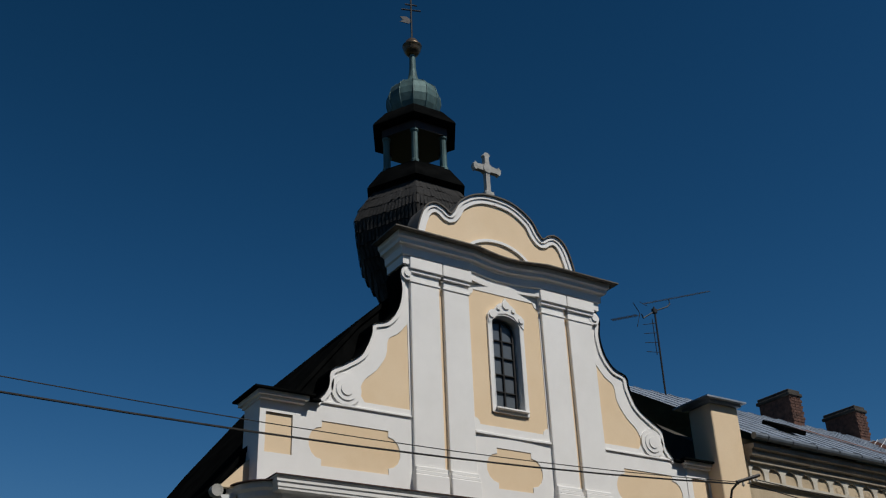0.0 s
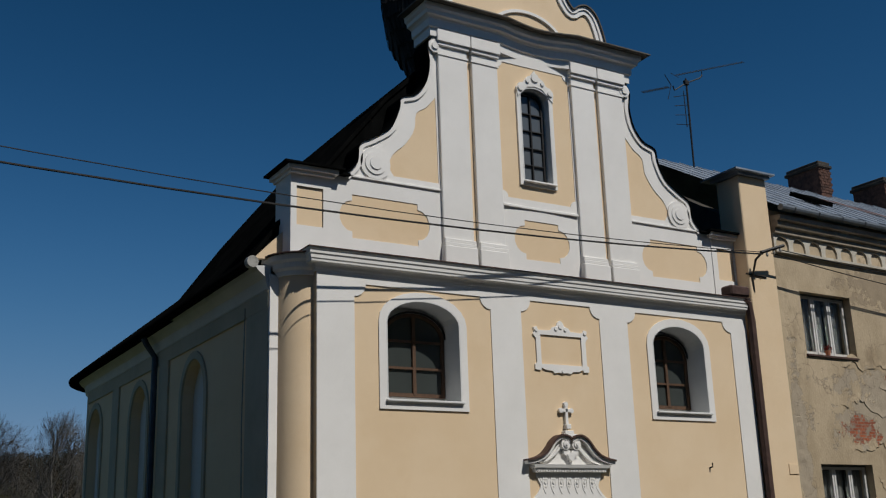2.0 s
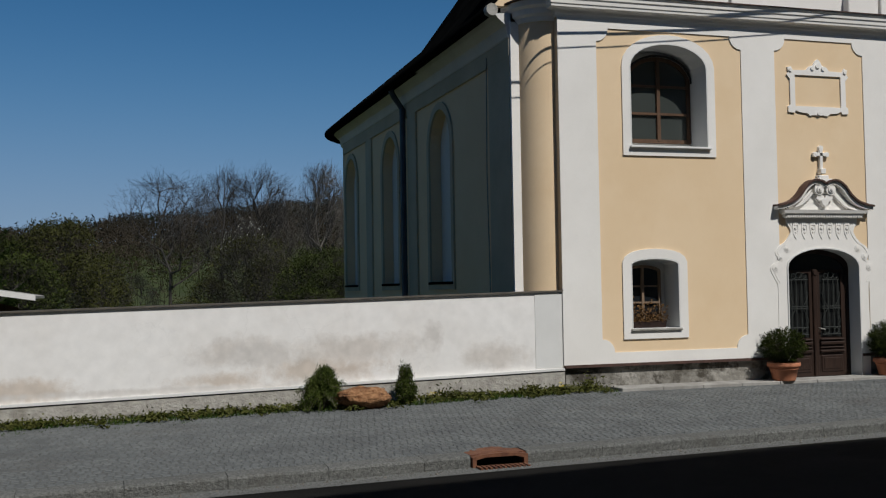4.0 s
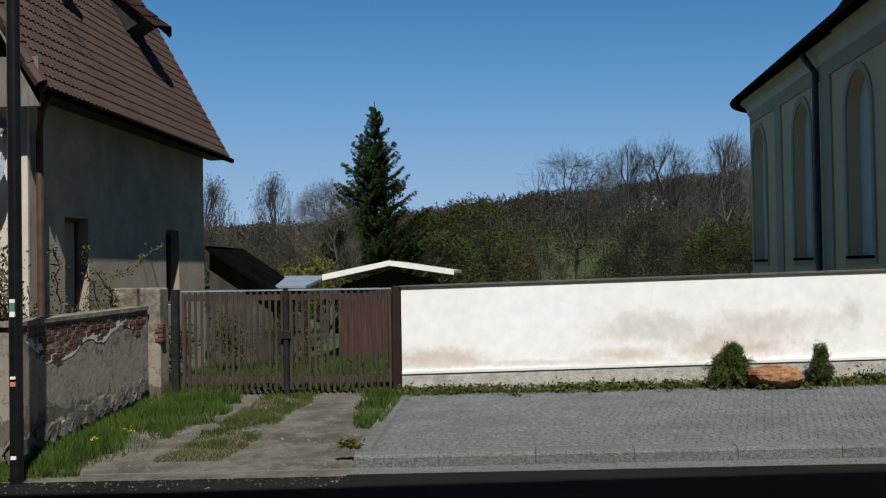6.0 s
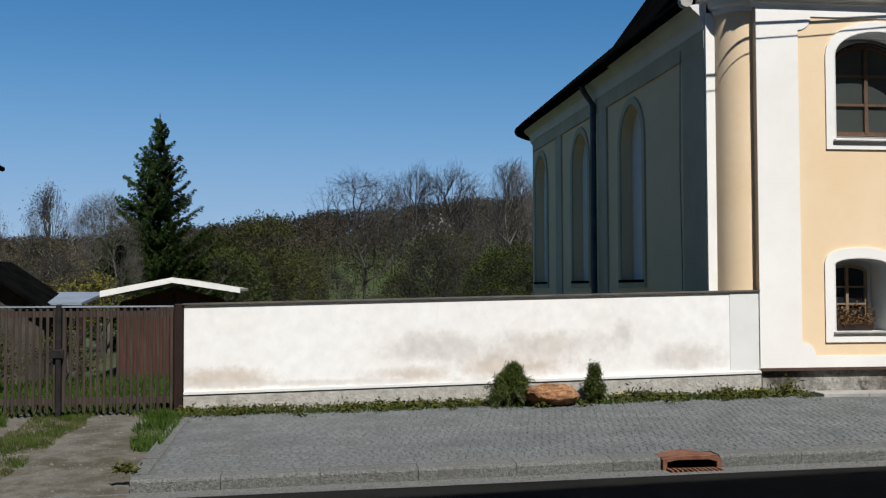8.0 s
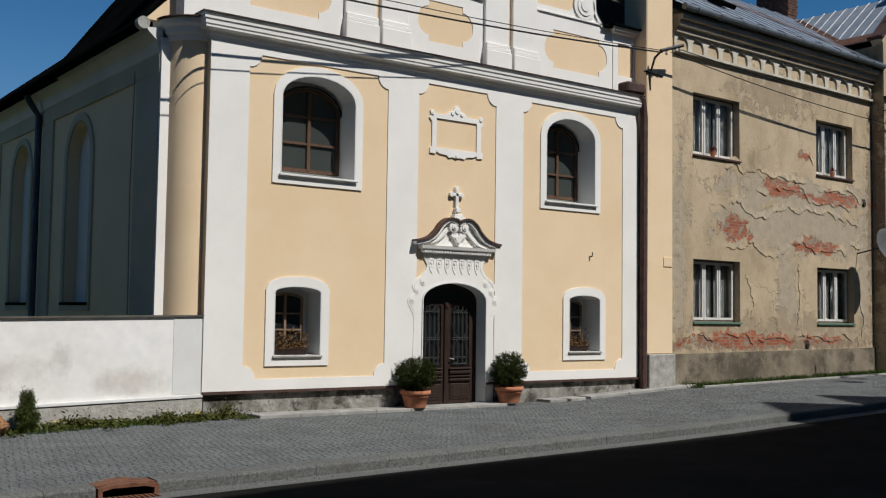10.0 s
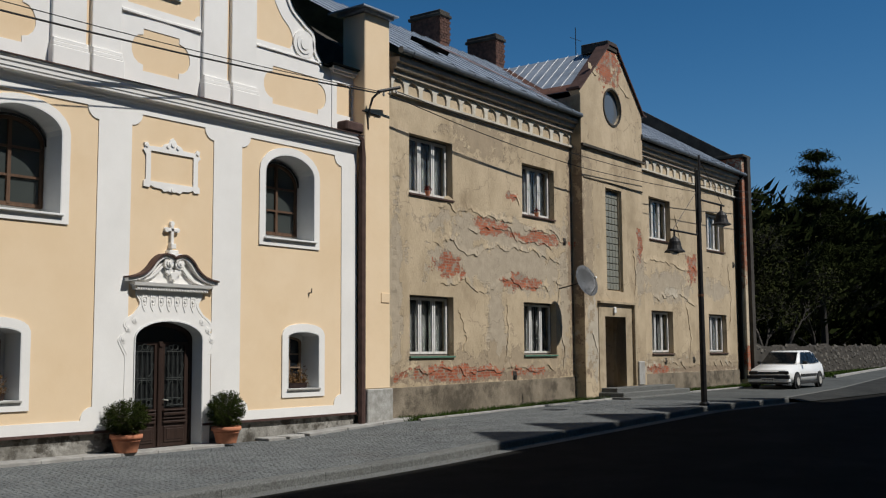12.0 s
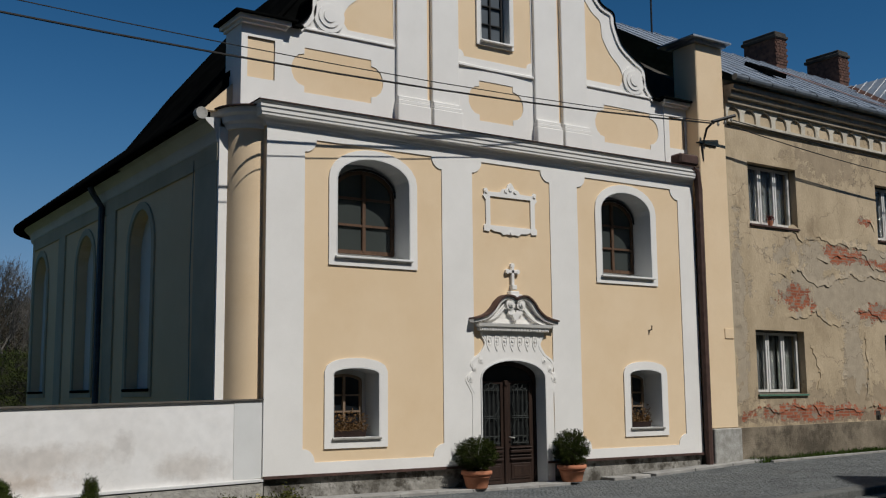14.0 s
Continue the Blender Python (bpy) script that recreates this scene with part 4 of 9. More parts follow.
# windows, three lights each
def flat_window(u0, u1, z0, z1, green):
    w = apart_slab([(u0, z0), (u1, z0), (u1, z1), (u0, z1)], [[(u0 + 0.05, z0 + 0.05), (u1 - 0.05, z0 + 0.05), (u1 - 0.05, z1 - 0.05), (u0 + 0.05, z1 - 0.05)]], 0.2, 0.28)
    win = part("window", w, OLDFRAME, flats, "weathered grey outer frame")
    n = 3
    for i in range(n):
        a = u0 + 0.05 + (u1 - u0 - 0.1) * i / n
        b = u0 + 0.05 + (u1 - u0 - 0.1) * (i + 1) / n
        part("casement", apart_slab([(a + 0.01, z0 + 0.05), (b - 0.01, z0 + 0.05), (b - 0.01, z1 - 0.05), (a + 0.01, z1 - 0.05)], [[(a + 0.07, z0 + 0.11), (b - 0.07, z0 + 0.11), (b - 0.07, z1 - 0.11), (a + 0.07, z1 - 0.11)]], 0.18, 0.24), OLDPAINT, win)
        part("pane", abox(a + 0.05, b - 0.05, 0.22, 0.228, z0 + 0.08, z1 - 0.08), PANEGLASS, win).visible_shadow = False
    part("room_back", abox(u0 - 0.2, u1 + 0.2, 0.95, 1.0, z0 - 0.3, z1 + 0.3), PAINTEDDIM, win)
    part("room_floor", abox(u0 - 0.2, u1 + 0.2, 0.46, 0.95, z0 - 0.3, z0 - 0.25), PAINTEDDIM, win)
    for c0, c1 in ((0.02, 0.62), (0.66, 0.98)):
        cu = bmesh.new()
        n_f = 14
        a_, b_ = u0 + (u1 - u0) * c0, u0 + (u1 - u0) * c1
        lo_ = [cu.verts.new(ap(a_ + (b_ - a_) * i / n_f, 0.36 + 0.025 * (i % 2), z0 + 0.05)) for i in range(n_f + 1)]
        hi_ = [cu.verts.new(ap(a_ + (b_ - a_) * i / n_f, 0.36 + 0.02 * (i % 2), z1 - 0.05)) for i in range(n_f + 1)]
        for i in range(n_f):
            cu.faces.new((lo_[i], lo_[i + 1], hi_[i + 1], hi_[i]))
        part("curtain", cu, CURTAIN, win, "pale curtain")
    part("sill", abox(u0 - 0.02, u1 + 0.02, -0.05, 0.22, z0 - 0.05, z0 - 0.005), green, win, "green tin sill" if green is GREENTIN else "dark tin sill")


OLDPAINT = mat("chalky_white_paint", (0.5, 0.49, 0.46), (0.62, 0.61, 0.58), 4, 0.6, 0.1, 60, dirt=(0.36, 0.34, 0.3), dirt_scale=3)
OLDFRAME = mat("weathered_frame_paint", (0.10, 0.095, 0.085), (0.18, 0.17, 0.155), 4, 0.7, 0.2, 50)
REDPETAL = mat("dark_red_petals", (0.12, 0.012, 0.012), (0.26, 0.03, 0.025), 5, 0.8, 0, 20)
GREENTIN = mat("green_painted_tin", (0.06, 0.14, 0.095), (0.12, 0.22, 0.16), 4, 0.5, 0.1, 40)
for k, (u0, u1) in enumerate(WINX):
    flat_window(u0, u1, *UPZ, RUSTEDGE)
    flat_window(u0, u1, *LOWZ, GREENTIN if k < 2 else RUSTEDGE)

for u, z in ((8.72, 5.24), (5.72, 1.12), (16.04, 1.42), (18.64, 1.44), (13.98, 4.02), (23.1, 5.41)):
    hb = tube([ap(u, 0.05, z), ap(u, -0.05, z - 0.02)], 0.06, 8)
    abox(u - 0.1, u + 0.1, -0.012, 0.02, z - 0.11, z + 0.13, hb, 0.01)
    part("flue_hole", hb, DARKREN, flats, "dark open flue hole")
for u, z in ((1.63, UPZ[0]), (7.1, UPZ[0])):
    fx, fy, _ = ap(u, 0.02, 0)
    fp = base("sill_flower", "small potted red flower on a tenement sill", "potted plant", "flowers on the tenement sills")
    part("pot", lathe([(0.05, z), (0.075, z + 0.11), (0.082, z + 0.13)], 10, (fx, fy)), TERRACOTTA, fp)
    pv, pf = [], []
    for i in range(46):
        a = Vector((fx + random.gauss(0, 0.05), fy + random.gauss(0, 0.04), z + 0.16 + abs(random.gauss(0, 0.06))))
        d = Vector((random.gauss(0, 1), random.gauss(0, 1), random.gauss(0, 1))).normalized() * 0.03
        e = d.cross(Vector((0.3, 0.2, 1))).normalized() * 0.018
        k = len(pv)
        pv += [tuple(a - d), tuple(a + e), tuple(a + d), tuple(a - e)]
        pf.append((k, k + 1, k + 2, k + 3))
    soup("blossoms", pv, pf, REDPETAL, fp, "dark red blossoms")

# cornice, arcaded frieze, gutter
FRIEZE = mat("pale_frieze", (0.44, 0.40, 0.33), (0.60, 0.56, 0.47), 2, 0.9, 0.3, 30, dirt=(0.25, 0.22, 0.17), dirt_scale=2.5)
ZINC = mat("zinc_gutter", (0.10, 0.115, 0.13), (0.17, 0.19, 0.21), 3, 0.5, 0.1, 30, metal=0.4)
CORN = mat("stained_cornice", (0.25, 0.21, 0.16), (0.40, 0.345, 0.27), 2, 0.9, 0.3, 25, dirt=(0.08, 0.07, 0.06), dirt_scale=2)
for u0, u1, n in ((0.05, 9.2, 15), (13.65, 23.8, 17)):
    holes = []
    st = (u1 - u0) / n
    for i in range(n):
        holes.append(arch(u0 + st * (i + 0.13), u0 + st * (i + 0.87), 8.40, 8.55, 8.75, 8))
    part("arcaded_frieze", apart_slab([(u0, 8.38), (u1, 8.38), (u1, 8.84), (u0, 8.84)], holes, -0.045, 0.0), FRIEZE, flats, "row of small blind arches")
    part("frieze_ledge", abox(u0, u1, -0.1, 0.0, 8.32, 8.38), FRIEZE, flats)
    c = sweep([ap(u0, 0, 0)[:2], ap(u1, 0, 0)[:2]], [(0, 8.8), (0.12, 8.8), (0.125, 8.92), (0.2, 8.94), (0.22, 8.98), (0.225, 9.08), (0.31, 9.1), (0.32, 9.2), (0.0, 9.25)])
    part("cornice", c, CORN, flats)
    gut = tube([ap(u0 - 0.05, -0.4, 9.36), ap(u1 + 0.05, -0.4, 9.34)], 0.085, 10)
    for i in range(int((u1 - u0) / 0.9)):
        uu = u0 + 0.4 + 0.9 * i
        tube([ap(uu, -0.25, 9.52), ap(uu, -0.42, 9.45), ap(uu, -0.5, 9.36), ap(uu, -0.42, 9.27)], 0.018, 5, gut)
    part("gutter", gut, ZINC, flats, "grey zinc half-round gutter")
TINROOF = mat("grey_tin_roof", (0.22, 0.26, 0.31), (0.33, 0.37, 0.42), 1.5, 0.5, 0.15, 25, metal=0.35, dirt=(0.16, 0.17, 0.18), dirt_scale=0.8)
rf = bmesh.new()
q = [rf.verts.new(ap(*c)) for c in ((0.0, -0.34, 9.42), (23.85, -0.34, 9.42), (23.85, 5.0, 12.65), (0.0, 5.0, 12.65), (0.0, 10.4, 9.4), (23.85, 10.4, 9.4))]
rf.faces.new((q[0], q[1], q[2], q[3]))
rf.faces.new((q[3], q[2], q[5], q[4]))
part("roof", rf, TINROOF, flats)
seam = bmesh.new()
for i in range(33):
    u = 0.2 + 0.72 * i
    tube([ap(u, -0.4, 9.425), ap(u, 4.98, 12.66)], 0.014, 4, seam)
part("roof_seams", seam, TINROOF, flats)
# cross roof behind the gable
cr = bmesh.new()
q = [cr.verts.new(ap(*c)) for c in ((9.12, -0.3, 10.15), (11.45, -0.3, 12.05), (13.74, -0.3, 10.1), (9.12, 0.95, 10.15), (11.45, 4.1, 12.05), (13.74, 0.85, 10.1))]
cr.faces.new((q[0], q[1], q[4], q[3]))
cr.faces.new((q[1], q[2], q[5], q[4]))
part("cross_roof", cr, TINROOF, flats)
for i in range(10):
    d = 0.05 + 0.4 * i
    seam = tube([ap(9.15 + max(0, (d - 0.95)) * 0.73, d, 10.19 + max(0, (d - 0.95)) * 0.6), ap(11.43, d, 12.07)], 0.010, 4)
    part("roof_seam", seam, WHITEPAINT, flats, "bright standing seam")
rv = bmesh.new()
rv.faces.new([rv.verts.new(ap(u, d, 9.42 + (d + 0.34) * 0.605 + 0.03)) for u, d in ((9.15, -0.3), (9.15, 0.6), (7.6, 3.3), (6.2, 3.3))])
for ring in (((9.12, -0.3), (9.5, -0.3), (9.5, 1.15), (9.12, 1.0)), ((9.12, 1.0), (9.5, 1.15), (11.4, 3.75), (11.4, 4.1))):
    rv.faces.new([rv.verts.new(ap(u, d, 10.15 + (u - 9.12) * 0.8155 + 0.03)) for u, d in ring])
part("rusty_roof_strip", rv, RUSTROOF, flats, "rust-brown roof valley")
sl = abox(3.3, 4.2, 0.0, 0.8, 0, 0.12)
bmesh.ops.transform(sl, matrix=AP @ Matrix.Translation((0, 1.2, 10.42)) @ Matrix.Rotation(math.atan(3.25 / 5.42), 4, "X") @ AP.inverted(), verts=sl.verts)
part("skylight", sl, DARKMETAL, flats, "dark roof light")
BRICK = mat("old_red_brick", (0.055, 0.028, 0.02), (0.13, 0.065, 0.045), 7, 0.9, 0.8, 22, vary=0.35, dirt=(0.03, 0.024, 0.02), dirt_scale=3)
for u, d in ((8.45, 4.6), (11.95, 4.6)):
    c = abox(u, u + 0.55, d, d + 1.3, 11.9, 13.45, bev=0.02)
    chim = part("chimney", c, BRICK, flats, "old brick chimney with a dark cap")
    for j in range(9):
        z = 12.55 + 0.1 * j
        for i in range(3):
            part("brick", abox(u - 0.012 + 0.19 * i + 0.06 * (j % 2), u + 0.165 + 0.19 * i + 0.06 * (j % 2), d - 0.018, d + 0.05, z, z + 0.085), BRICK, chim)
    part("cap", abox(u - 0.07, u + 0.62, d - 0.07, d + 1.37, 13.43, 13.54, bev=0.02), DARKREN, chim, "soot-dark chimney cap")
    part("cap", abox(u - 0.02, u + 0.57, d - 0.02, d + 1.32, 13.54, 13.66, bev=0.02), DARKREN, chim)
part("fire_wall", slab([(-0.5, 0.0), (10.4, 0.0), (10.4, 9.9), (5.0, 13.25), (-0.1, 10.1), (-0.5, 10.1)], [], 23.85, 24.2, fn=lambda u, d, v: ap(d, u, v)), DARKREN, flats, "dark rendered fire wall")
PEEL_END = worn(mat("end_pier_render", (0.42, 0.345, 0.24), (0.55, 0.465, 0.335), 1.1, 0.92, 0.3, 35), [(spots_at((23.0, 24.2, 5.0, 10.2), (23.1, 24.0, 1.0, 2.0)), "brick", 1.7, 1.9)])
part("fire_wall_pier", abox(23.55, 24.2, -0.35, 0.6, 0.0, 10.08, bev=0.02), PEEL_END, flats, "end pier with lost render")
part("pier_cap", abox(23.35, 24.3, -0.5, 0.75, 10.08, 10.2, bev=0.02), DARKREN, flats)
part("end_downpipe", tube([ap(23.4, -0.4, 9.3), ap(23.42, -0.15, 9.0), ap(23.42, -0.12, 0.6)], 0.09), DARKMETAL, flats)
# end wall facing left: its shade is put into the dark colour
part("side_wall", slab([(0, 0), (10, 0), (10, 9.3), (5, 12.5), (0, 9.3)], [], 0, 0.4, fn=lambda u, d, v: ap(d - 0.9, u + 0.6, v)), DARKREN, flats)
part("pier", box(18.56, 19.48, 16.86, 17.6, 0.95, 10.1, 0.02), CREAM, flats, "smooth cream corner pier")
part("pier_base", box(18.6, 19.52, 16.8, 17.6, -0.3, 0.95, 0.02), STONE, flats, "grey pier base")
b = box(18.47, 19.54, 16.77, 17.7, 10.1, 10.17)
box(18.3, 19.62, 16.66, 17.85, 10.17, 10.21, 0, b)
part("pier_cap", b, TINROOF, flats, "thin grey tin cap")
part("pier_plate", box(19.14, 19.44, 16.84, 16.865, 3.02, 3.25, 0.005), CREAM, flats)
part("roof_antenna", tube([ap(11.9, 1.2, 12.2), ap(11.9, 1.2, 13.2)], 0.015, 5, tube([ap(11.5, 1.2, 12.75), ap(12.3, 1.2, 12.8)], 0.01, 4)), IRON, flats)

# ---- across the road, behind the camera: the houses whose shade falls on the road ----
H0 = 17.0
tall = base("tall_house", "plain rendered row of houses across the road", "house")
part("wall", slab([(-70, -1), (21.2, -1), (21.2, H0), (12, H0), (8.5, H0 - 0.4), (0, H0 - 1.1), (-70, H0 - 1.1)], [], -12, -1.4), OCHRE, tall)
part("wall", box(21.2, 37.6, -12, -1.4, -0.5, 18.1), OCHRE, tall)
part("wall", box(37.6, 46, -12, -1.4, -0.5, 16.6), OCHRE, tall)
# unseen block, added so the tenement windows reflect it and not the sky
part("wall", box(44, 130, -26, -15, 0, 12), OCHRE, tall)
for x0, x1, xp, zp in ((21.2, 23.6, 23.1, 20.3), (23.6, 25.9, 25.2, 20.5), (25.9, 28.5, 28.1, 20.6), (28.5, 30.8, 30.3, 20.5), (30.8, 32.6, 32.3, 20.6), (32.6, 34.7, 34.3, 20.4), (34.7, 36.8, 36.4, 20.2)):
    part("roof_gable", slab([(x0, 18.0), (x1, 18.0), (xp, zp)], [], -3, -1.4), OCHRE, tall)

# ---- garden wall, gate ----
boundary = base("boundary_wall", "whitewashed garden wall on a grey roughcast base", "wall")
part("wall_face", slab([(-1.95, 0.16), (7.58, 0.37), (7.58, 1.72), (-1.95, 1.54)], [], 17.02, 17.35), WALLWHITE, boundary)
part("coping", slab([(-1.97, 1.54), (7.58, 1.72), (7.58, 1.745), (-1.97, 1.565)], [], 16.98, 17.37), OLDTIN, boundary, "weathered brown tin coping")
part("ledge", slab([(-1.95, 0.13), (7.58, 0.34), (7.58, 0.38), (-1.95, 0.17)], [], 16.96, 17.04), NICHE, boundary)
part("wall_base", slab([(-1.95, -0.5), (7.58, -0.4), (7.58, 0.32), (-1.95, 0.11)], [], 16.98, 17.3), ROUGHCAST, boundary, "grey roughcast wall base")
part("end_patch", slab([(7.05, 0.4), (7.575, 0.4), (7.575, 1.735), (7.05, 1.73)], [], 17.012, 17.05), NICHE, boundary, "newer smooth grey render")

gate = base("wooden_gate", "weathered brown slatted double gate", "gate")
GATEWOOD = mat("weathered_brown_slats", (0.028, 0.02, 0.016), (0.06, 0.044, 0.036), 3, 0.85, 0.4, 40, vary=0.25, stretch=(6, 6, 0.6))
for x0, x1 in ((-5.62, -3.9), (-3.82, -2.12)):
    leaf = part("leaf", slab([(x0, 0.0), (x1, 0.0), (x1, 1.46), (x0, 1.46)], [[(x0 + 0.06, 0.1), (x1 - 0.06, 0.1), (x1 - 0.06, 1.36), (x0 + 0.06, 1.36)]], 17.09, 17.14), GATEWOOD, gate)
    part("top_rail", box(x0, x1, 17.05, 17.13, 1.51, 1.535), TINROOF, leaf, "pale metal top rail")
    n = 17
    for i in range(n):
        x = x0 + 0.03 + (x1 - x0 - 0.06) * i / (n - 1)
        dz = random.uniform(-0.03, 0.02)
        part("slat", box(x - 0.021, x + 0.021, 17.06, 17.085, -0.12 + dz, 1.505, 0.004), GATEWOOD, leaf)
for x0, x1 in ((-5.78, -5.66), (-3.9, -3.82), (-2.1, -1.97)):
    part("post", box(x0, x1, 17.0, 17.12, -0.5, 1.56, 0.01), BROWNWOOD if x0 > -3 else IRON, gate)
part("latch", box(-3.98, -3.78, 16.98, 17.05, 0.72, 0.86, 0.01), IRON, gate)

# ---- rendered stone garden wall, gate pillar ----
low_wall = base("stone_garden_wall", "crumbling rendered stone garden wall with bare brick", "wall")
part("wall", slab([(12.4, -0.7), (16.62, -0.5), (16.62, 1.25), (12.4, 1.2)], [], -6.5, -6.2, fn=lambda u, d, v: (d + (u - 12.4) * 0.04, u, v)), OLDREN, low_wall)
GREYWASH = worn(mat("peeling_grey_limewash", (0.2, 0.2, 0.195), (0.3, 0.3, 0.29), 2.2, 0.95, 0.7, 18, dirt=(0.15, 0.145, 0.135), dirt_scale=2.4, dirt_at=(0.55, 0.64)), [([(-6.6, 1.1, 1.5, 0.1), (-7.2, 0.4, 0.6, 0.16), (-6.55, 0.6, 0.06, 0.6)], (0.55, 0.55, 0.52), 1.6, 3.0), ([(-6.9, 0.1, 0.5, 0.14)], (0.42, 0.41, 0.38), 1.8, 5.0)], 0.004, 0.08, 0.4, 0.25)
part("wall", box(-12, -6.49, 12.38, 12.7, -0.8, 1.2), GREYWASH, low_wall, "peeling grey limewash")
part("coping", slab([(12.35, 1.2), (16.6, 1.25), (16.6, 1.31), (12.35, 1.25)], [], -6.52, -6.17, fn=lambda u, d, v: (d + (u - 12.4) * 0.04, u, v)), OLDREN, low_wall)
part("coping", box(-12, -6.5, 12.32, 12.76, 1.2, 1.27, 0.02), STONE, low_wall)
part("pillar", box(-6.2, -5.86, 16.7, 17.15, -0.5, 1.6, 0.03), OLDREN, low_wall, "patched grey gate pillar")
part("pillar", box(-6.72, -6.26, 16.75, 17.1, 0.9, 1.6, 0.02), FLATPLINTH, low_wall, "brown weathered block beside the pillar")
STONES = mat("rubble_stone", (0.075, 0.067, 0.056), (0.17, 0.155, 0.13), 3, 0.95, 0.8, 25, vary=0.25)
for i in range(40):
    f = random.random()
    y = 12.45 + 4.1 * f
    s = random.uniform(0.2, 0.42)
    rb = bmesh.new()
    bmesh.ops.create_icosphere(rb, subdivisions=2, radius=1)
    for v in rb.verts:
        v.co = Vector((v.co.x * 0.06, v.co.y * s, v.co.z * (0.03 + 0.07 * s))) * (1 + 0.25 * noise.noise(v.co * 1.5 + Vector((i, 0, 0)))) + Vector((-6.2 + (y - 12.4) * 0.04, y, -0.45 + 0.36 * f + random.uniform(0, 0.28)))
    part("stone", rb, STONES, low_wall)
for i in range(16):
    x = -6.55 - random.uniform(0, 1.6)
    rb = bmesh.new()
    bmesh.ops.create_icosphere(rb, subdivisions=2, radius=1)
    for v in rb.verts:
        v.co = Vector((v.co.x * 0.17, v.co.y * 0.1, v.co.z * 0.09)) * (1 + 0.25 * noise.noise(v.co * 1.5 + Vector((i, 0, 0)))) + Vector((x, 12.36, -0.5 + random.uniform(0, 0.5)))
    part("stone", rb, STONES, low_wall)

# bare bricks under the lost render at the wall's head, and the ragged edge of the render below them
EDGE = [(12.75, 1.0), (13.05, 0.82), (13.25, 0.66), (13.6, 0.62), (13.95, 0.72), (14.2, 0.86), (14.6, 0.9), (14.95, 0.82), (15.2, 0.94), (15.6, 1.06), (15.95, 0.98), (16.2, 0.86), (16.45, 0.9)]


def wall_face(u, d, v):
    """On the stone wall's side towards the drive: u along it, d behind its face."""
    return (-6.2 + (u - 12.4) * 0.04 - d, u, v)


for j in range(8):
    z = 1.115 - 0.08 * j
    for i in range(18):
        y = 12.62 + 0.225 * i + 0.11 * (j % 2) + random.uniform(-0.01, 0.01)
        if y > 16.35 or z < lerp_at(y + 0.1, [p[0] for p in EDGE], [p[1] for p in EDGE]) or random.random() < 0.06:
            continue
        xx = wall_face(y, 0, 0)[0]
        part("brick", box(xx - 0.05, xx + random.uniform(0.004, 0.022), y, y + 0.205, z, z + 0.07, 0.006), BRICK, low_wall)
for j in range(4):
    part("brick", box(-5.93 + 0.03 * (j % 2), -5.812, 16.68 + 0.012 * (j % 2), 16.86, 0.72 + 0.075 * j, 0.785 + 0.075 * j, 0.006), BRICK, low_wall)
plaster_edge(EDGE, 0.0, 0.05, 0.007, 40, wall_face, PALEEDGE, low_wall)
# ---- house by the gate ----
house = base("house", "grey rendered house with a steep brown tiled roof", "house")
HX, HY0, HY1 = -7.1, 14.72, 23.2
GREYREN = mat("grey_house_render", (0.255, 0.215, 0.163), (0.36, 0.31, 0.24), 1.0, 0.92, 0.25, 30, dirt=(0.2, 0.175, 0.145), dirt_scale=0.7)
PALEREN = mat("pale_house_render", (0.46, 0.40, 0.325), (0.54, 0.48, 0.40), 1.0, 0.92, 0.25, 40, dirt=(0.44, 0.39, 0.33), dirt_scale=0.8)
win_a = [(15.95, 0.3), (16.85, 0.3), (16.85, 2.75), (15.95, 2.75)]
win_b = [(20.65, 1.2), (21.45, 1.2), (21.45, 2.72), (20.65, 2.72)]
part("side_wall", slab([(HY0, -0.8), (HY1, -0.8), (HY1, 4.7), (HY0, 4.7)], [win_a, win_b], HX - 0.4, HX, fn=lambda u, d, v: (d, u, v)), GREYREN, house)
part("front_wall", slab([(HX - 8, -0.8), (HX - 0.4, -0.8), (HX - 0.4, 4.7), (HX - 4.2, 12), (HX - 8, 4.7)], [], HY0, HY0 + 0.4), PALEREN, house)
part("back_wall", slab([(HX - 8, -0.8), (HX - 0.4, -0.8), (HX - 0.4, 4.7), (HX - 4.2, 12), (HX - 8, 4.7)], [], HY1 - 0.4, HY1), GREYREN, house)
part("corner_pilaster", box(HX - 0.42, HX + 0.02, HY0 - 0.04, HY0 + 0.02, -0.8, 4.5), PALEREN, house)
for o in (win_a, win_b):
    w = slab(o, [grow(o, -0.07)], HX - 0.25, HX - 0.17, fn=lambda u, d, v: (d, u, v))
    win = part("window", w, WINWOOD, house)
    part("shutter_board" if o is win_a else "pane", slab(grow(o, -0.05), [], HX - 0.22, HX - 0.21, fn=lambda u, d, v: (d, u, v)), GREYREN if o is win_a else GLASS, win)
# black sheet painted as the unlit room behind the windows
part("dark_room_sheet", box(HX - 1.0, HX - 0.9, HY0 + 0.5, HY1 - 0.5, 0, 3.5), IRON, house)
SL = math.atan2(7.45, 4.1)      # steep roof
RX0, RZ0 = HX + 0.42, 4.5
def roof_at(s, y, h=0.0):
    """A place on the roof's slope: s up the slope from the eave, h off its surface."""
    return (RX0 - s * math.cos(SL) + h * math.sin(SL), y, RZ0 + s * math.sin(SL) + h * math.cos(SL))
RB = bmesh.new()
q = [RB.verts.new(c) for c in (roof_at(0, 14.25), roof_at(0, 23.75), roof_at(8.5, 23.75), roof_at(8.5, 14.25), (HX - 8.4, 23.75, 4.5), (HX - 8.4, 14.25, 4.5))]
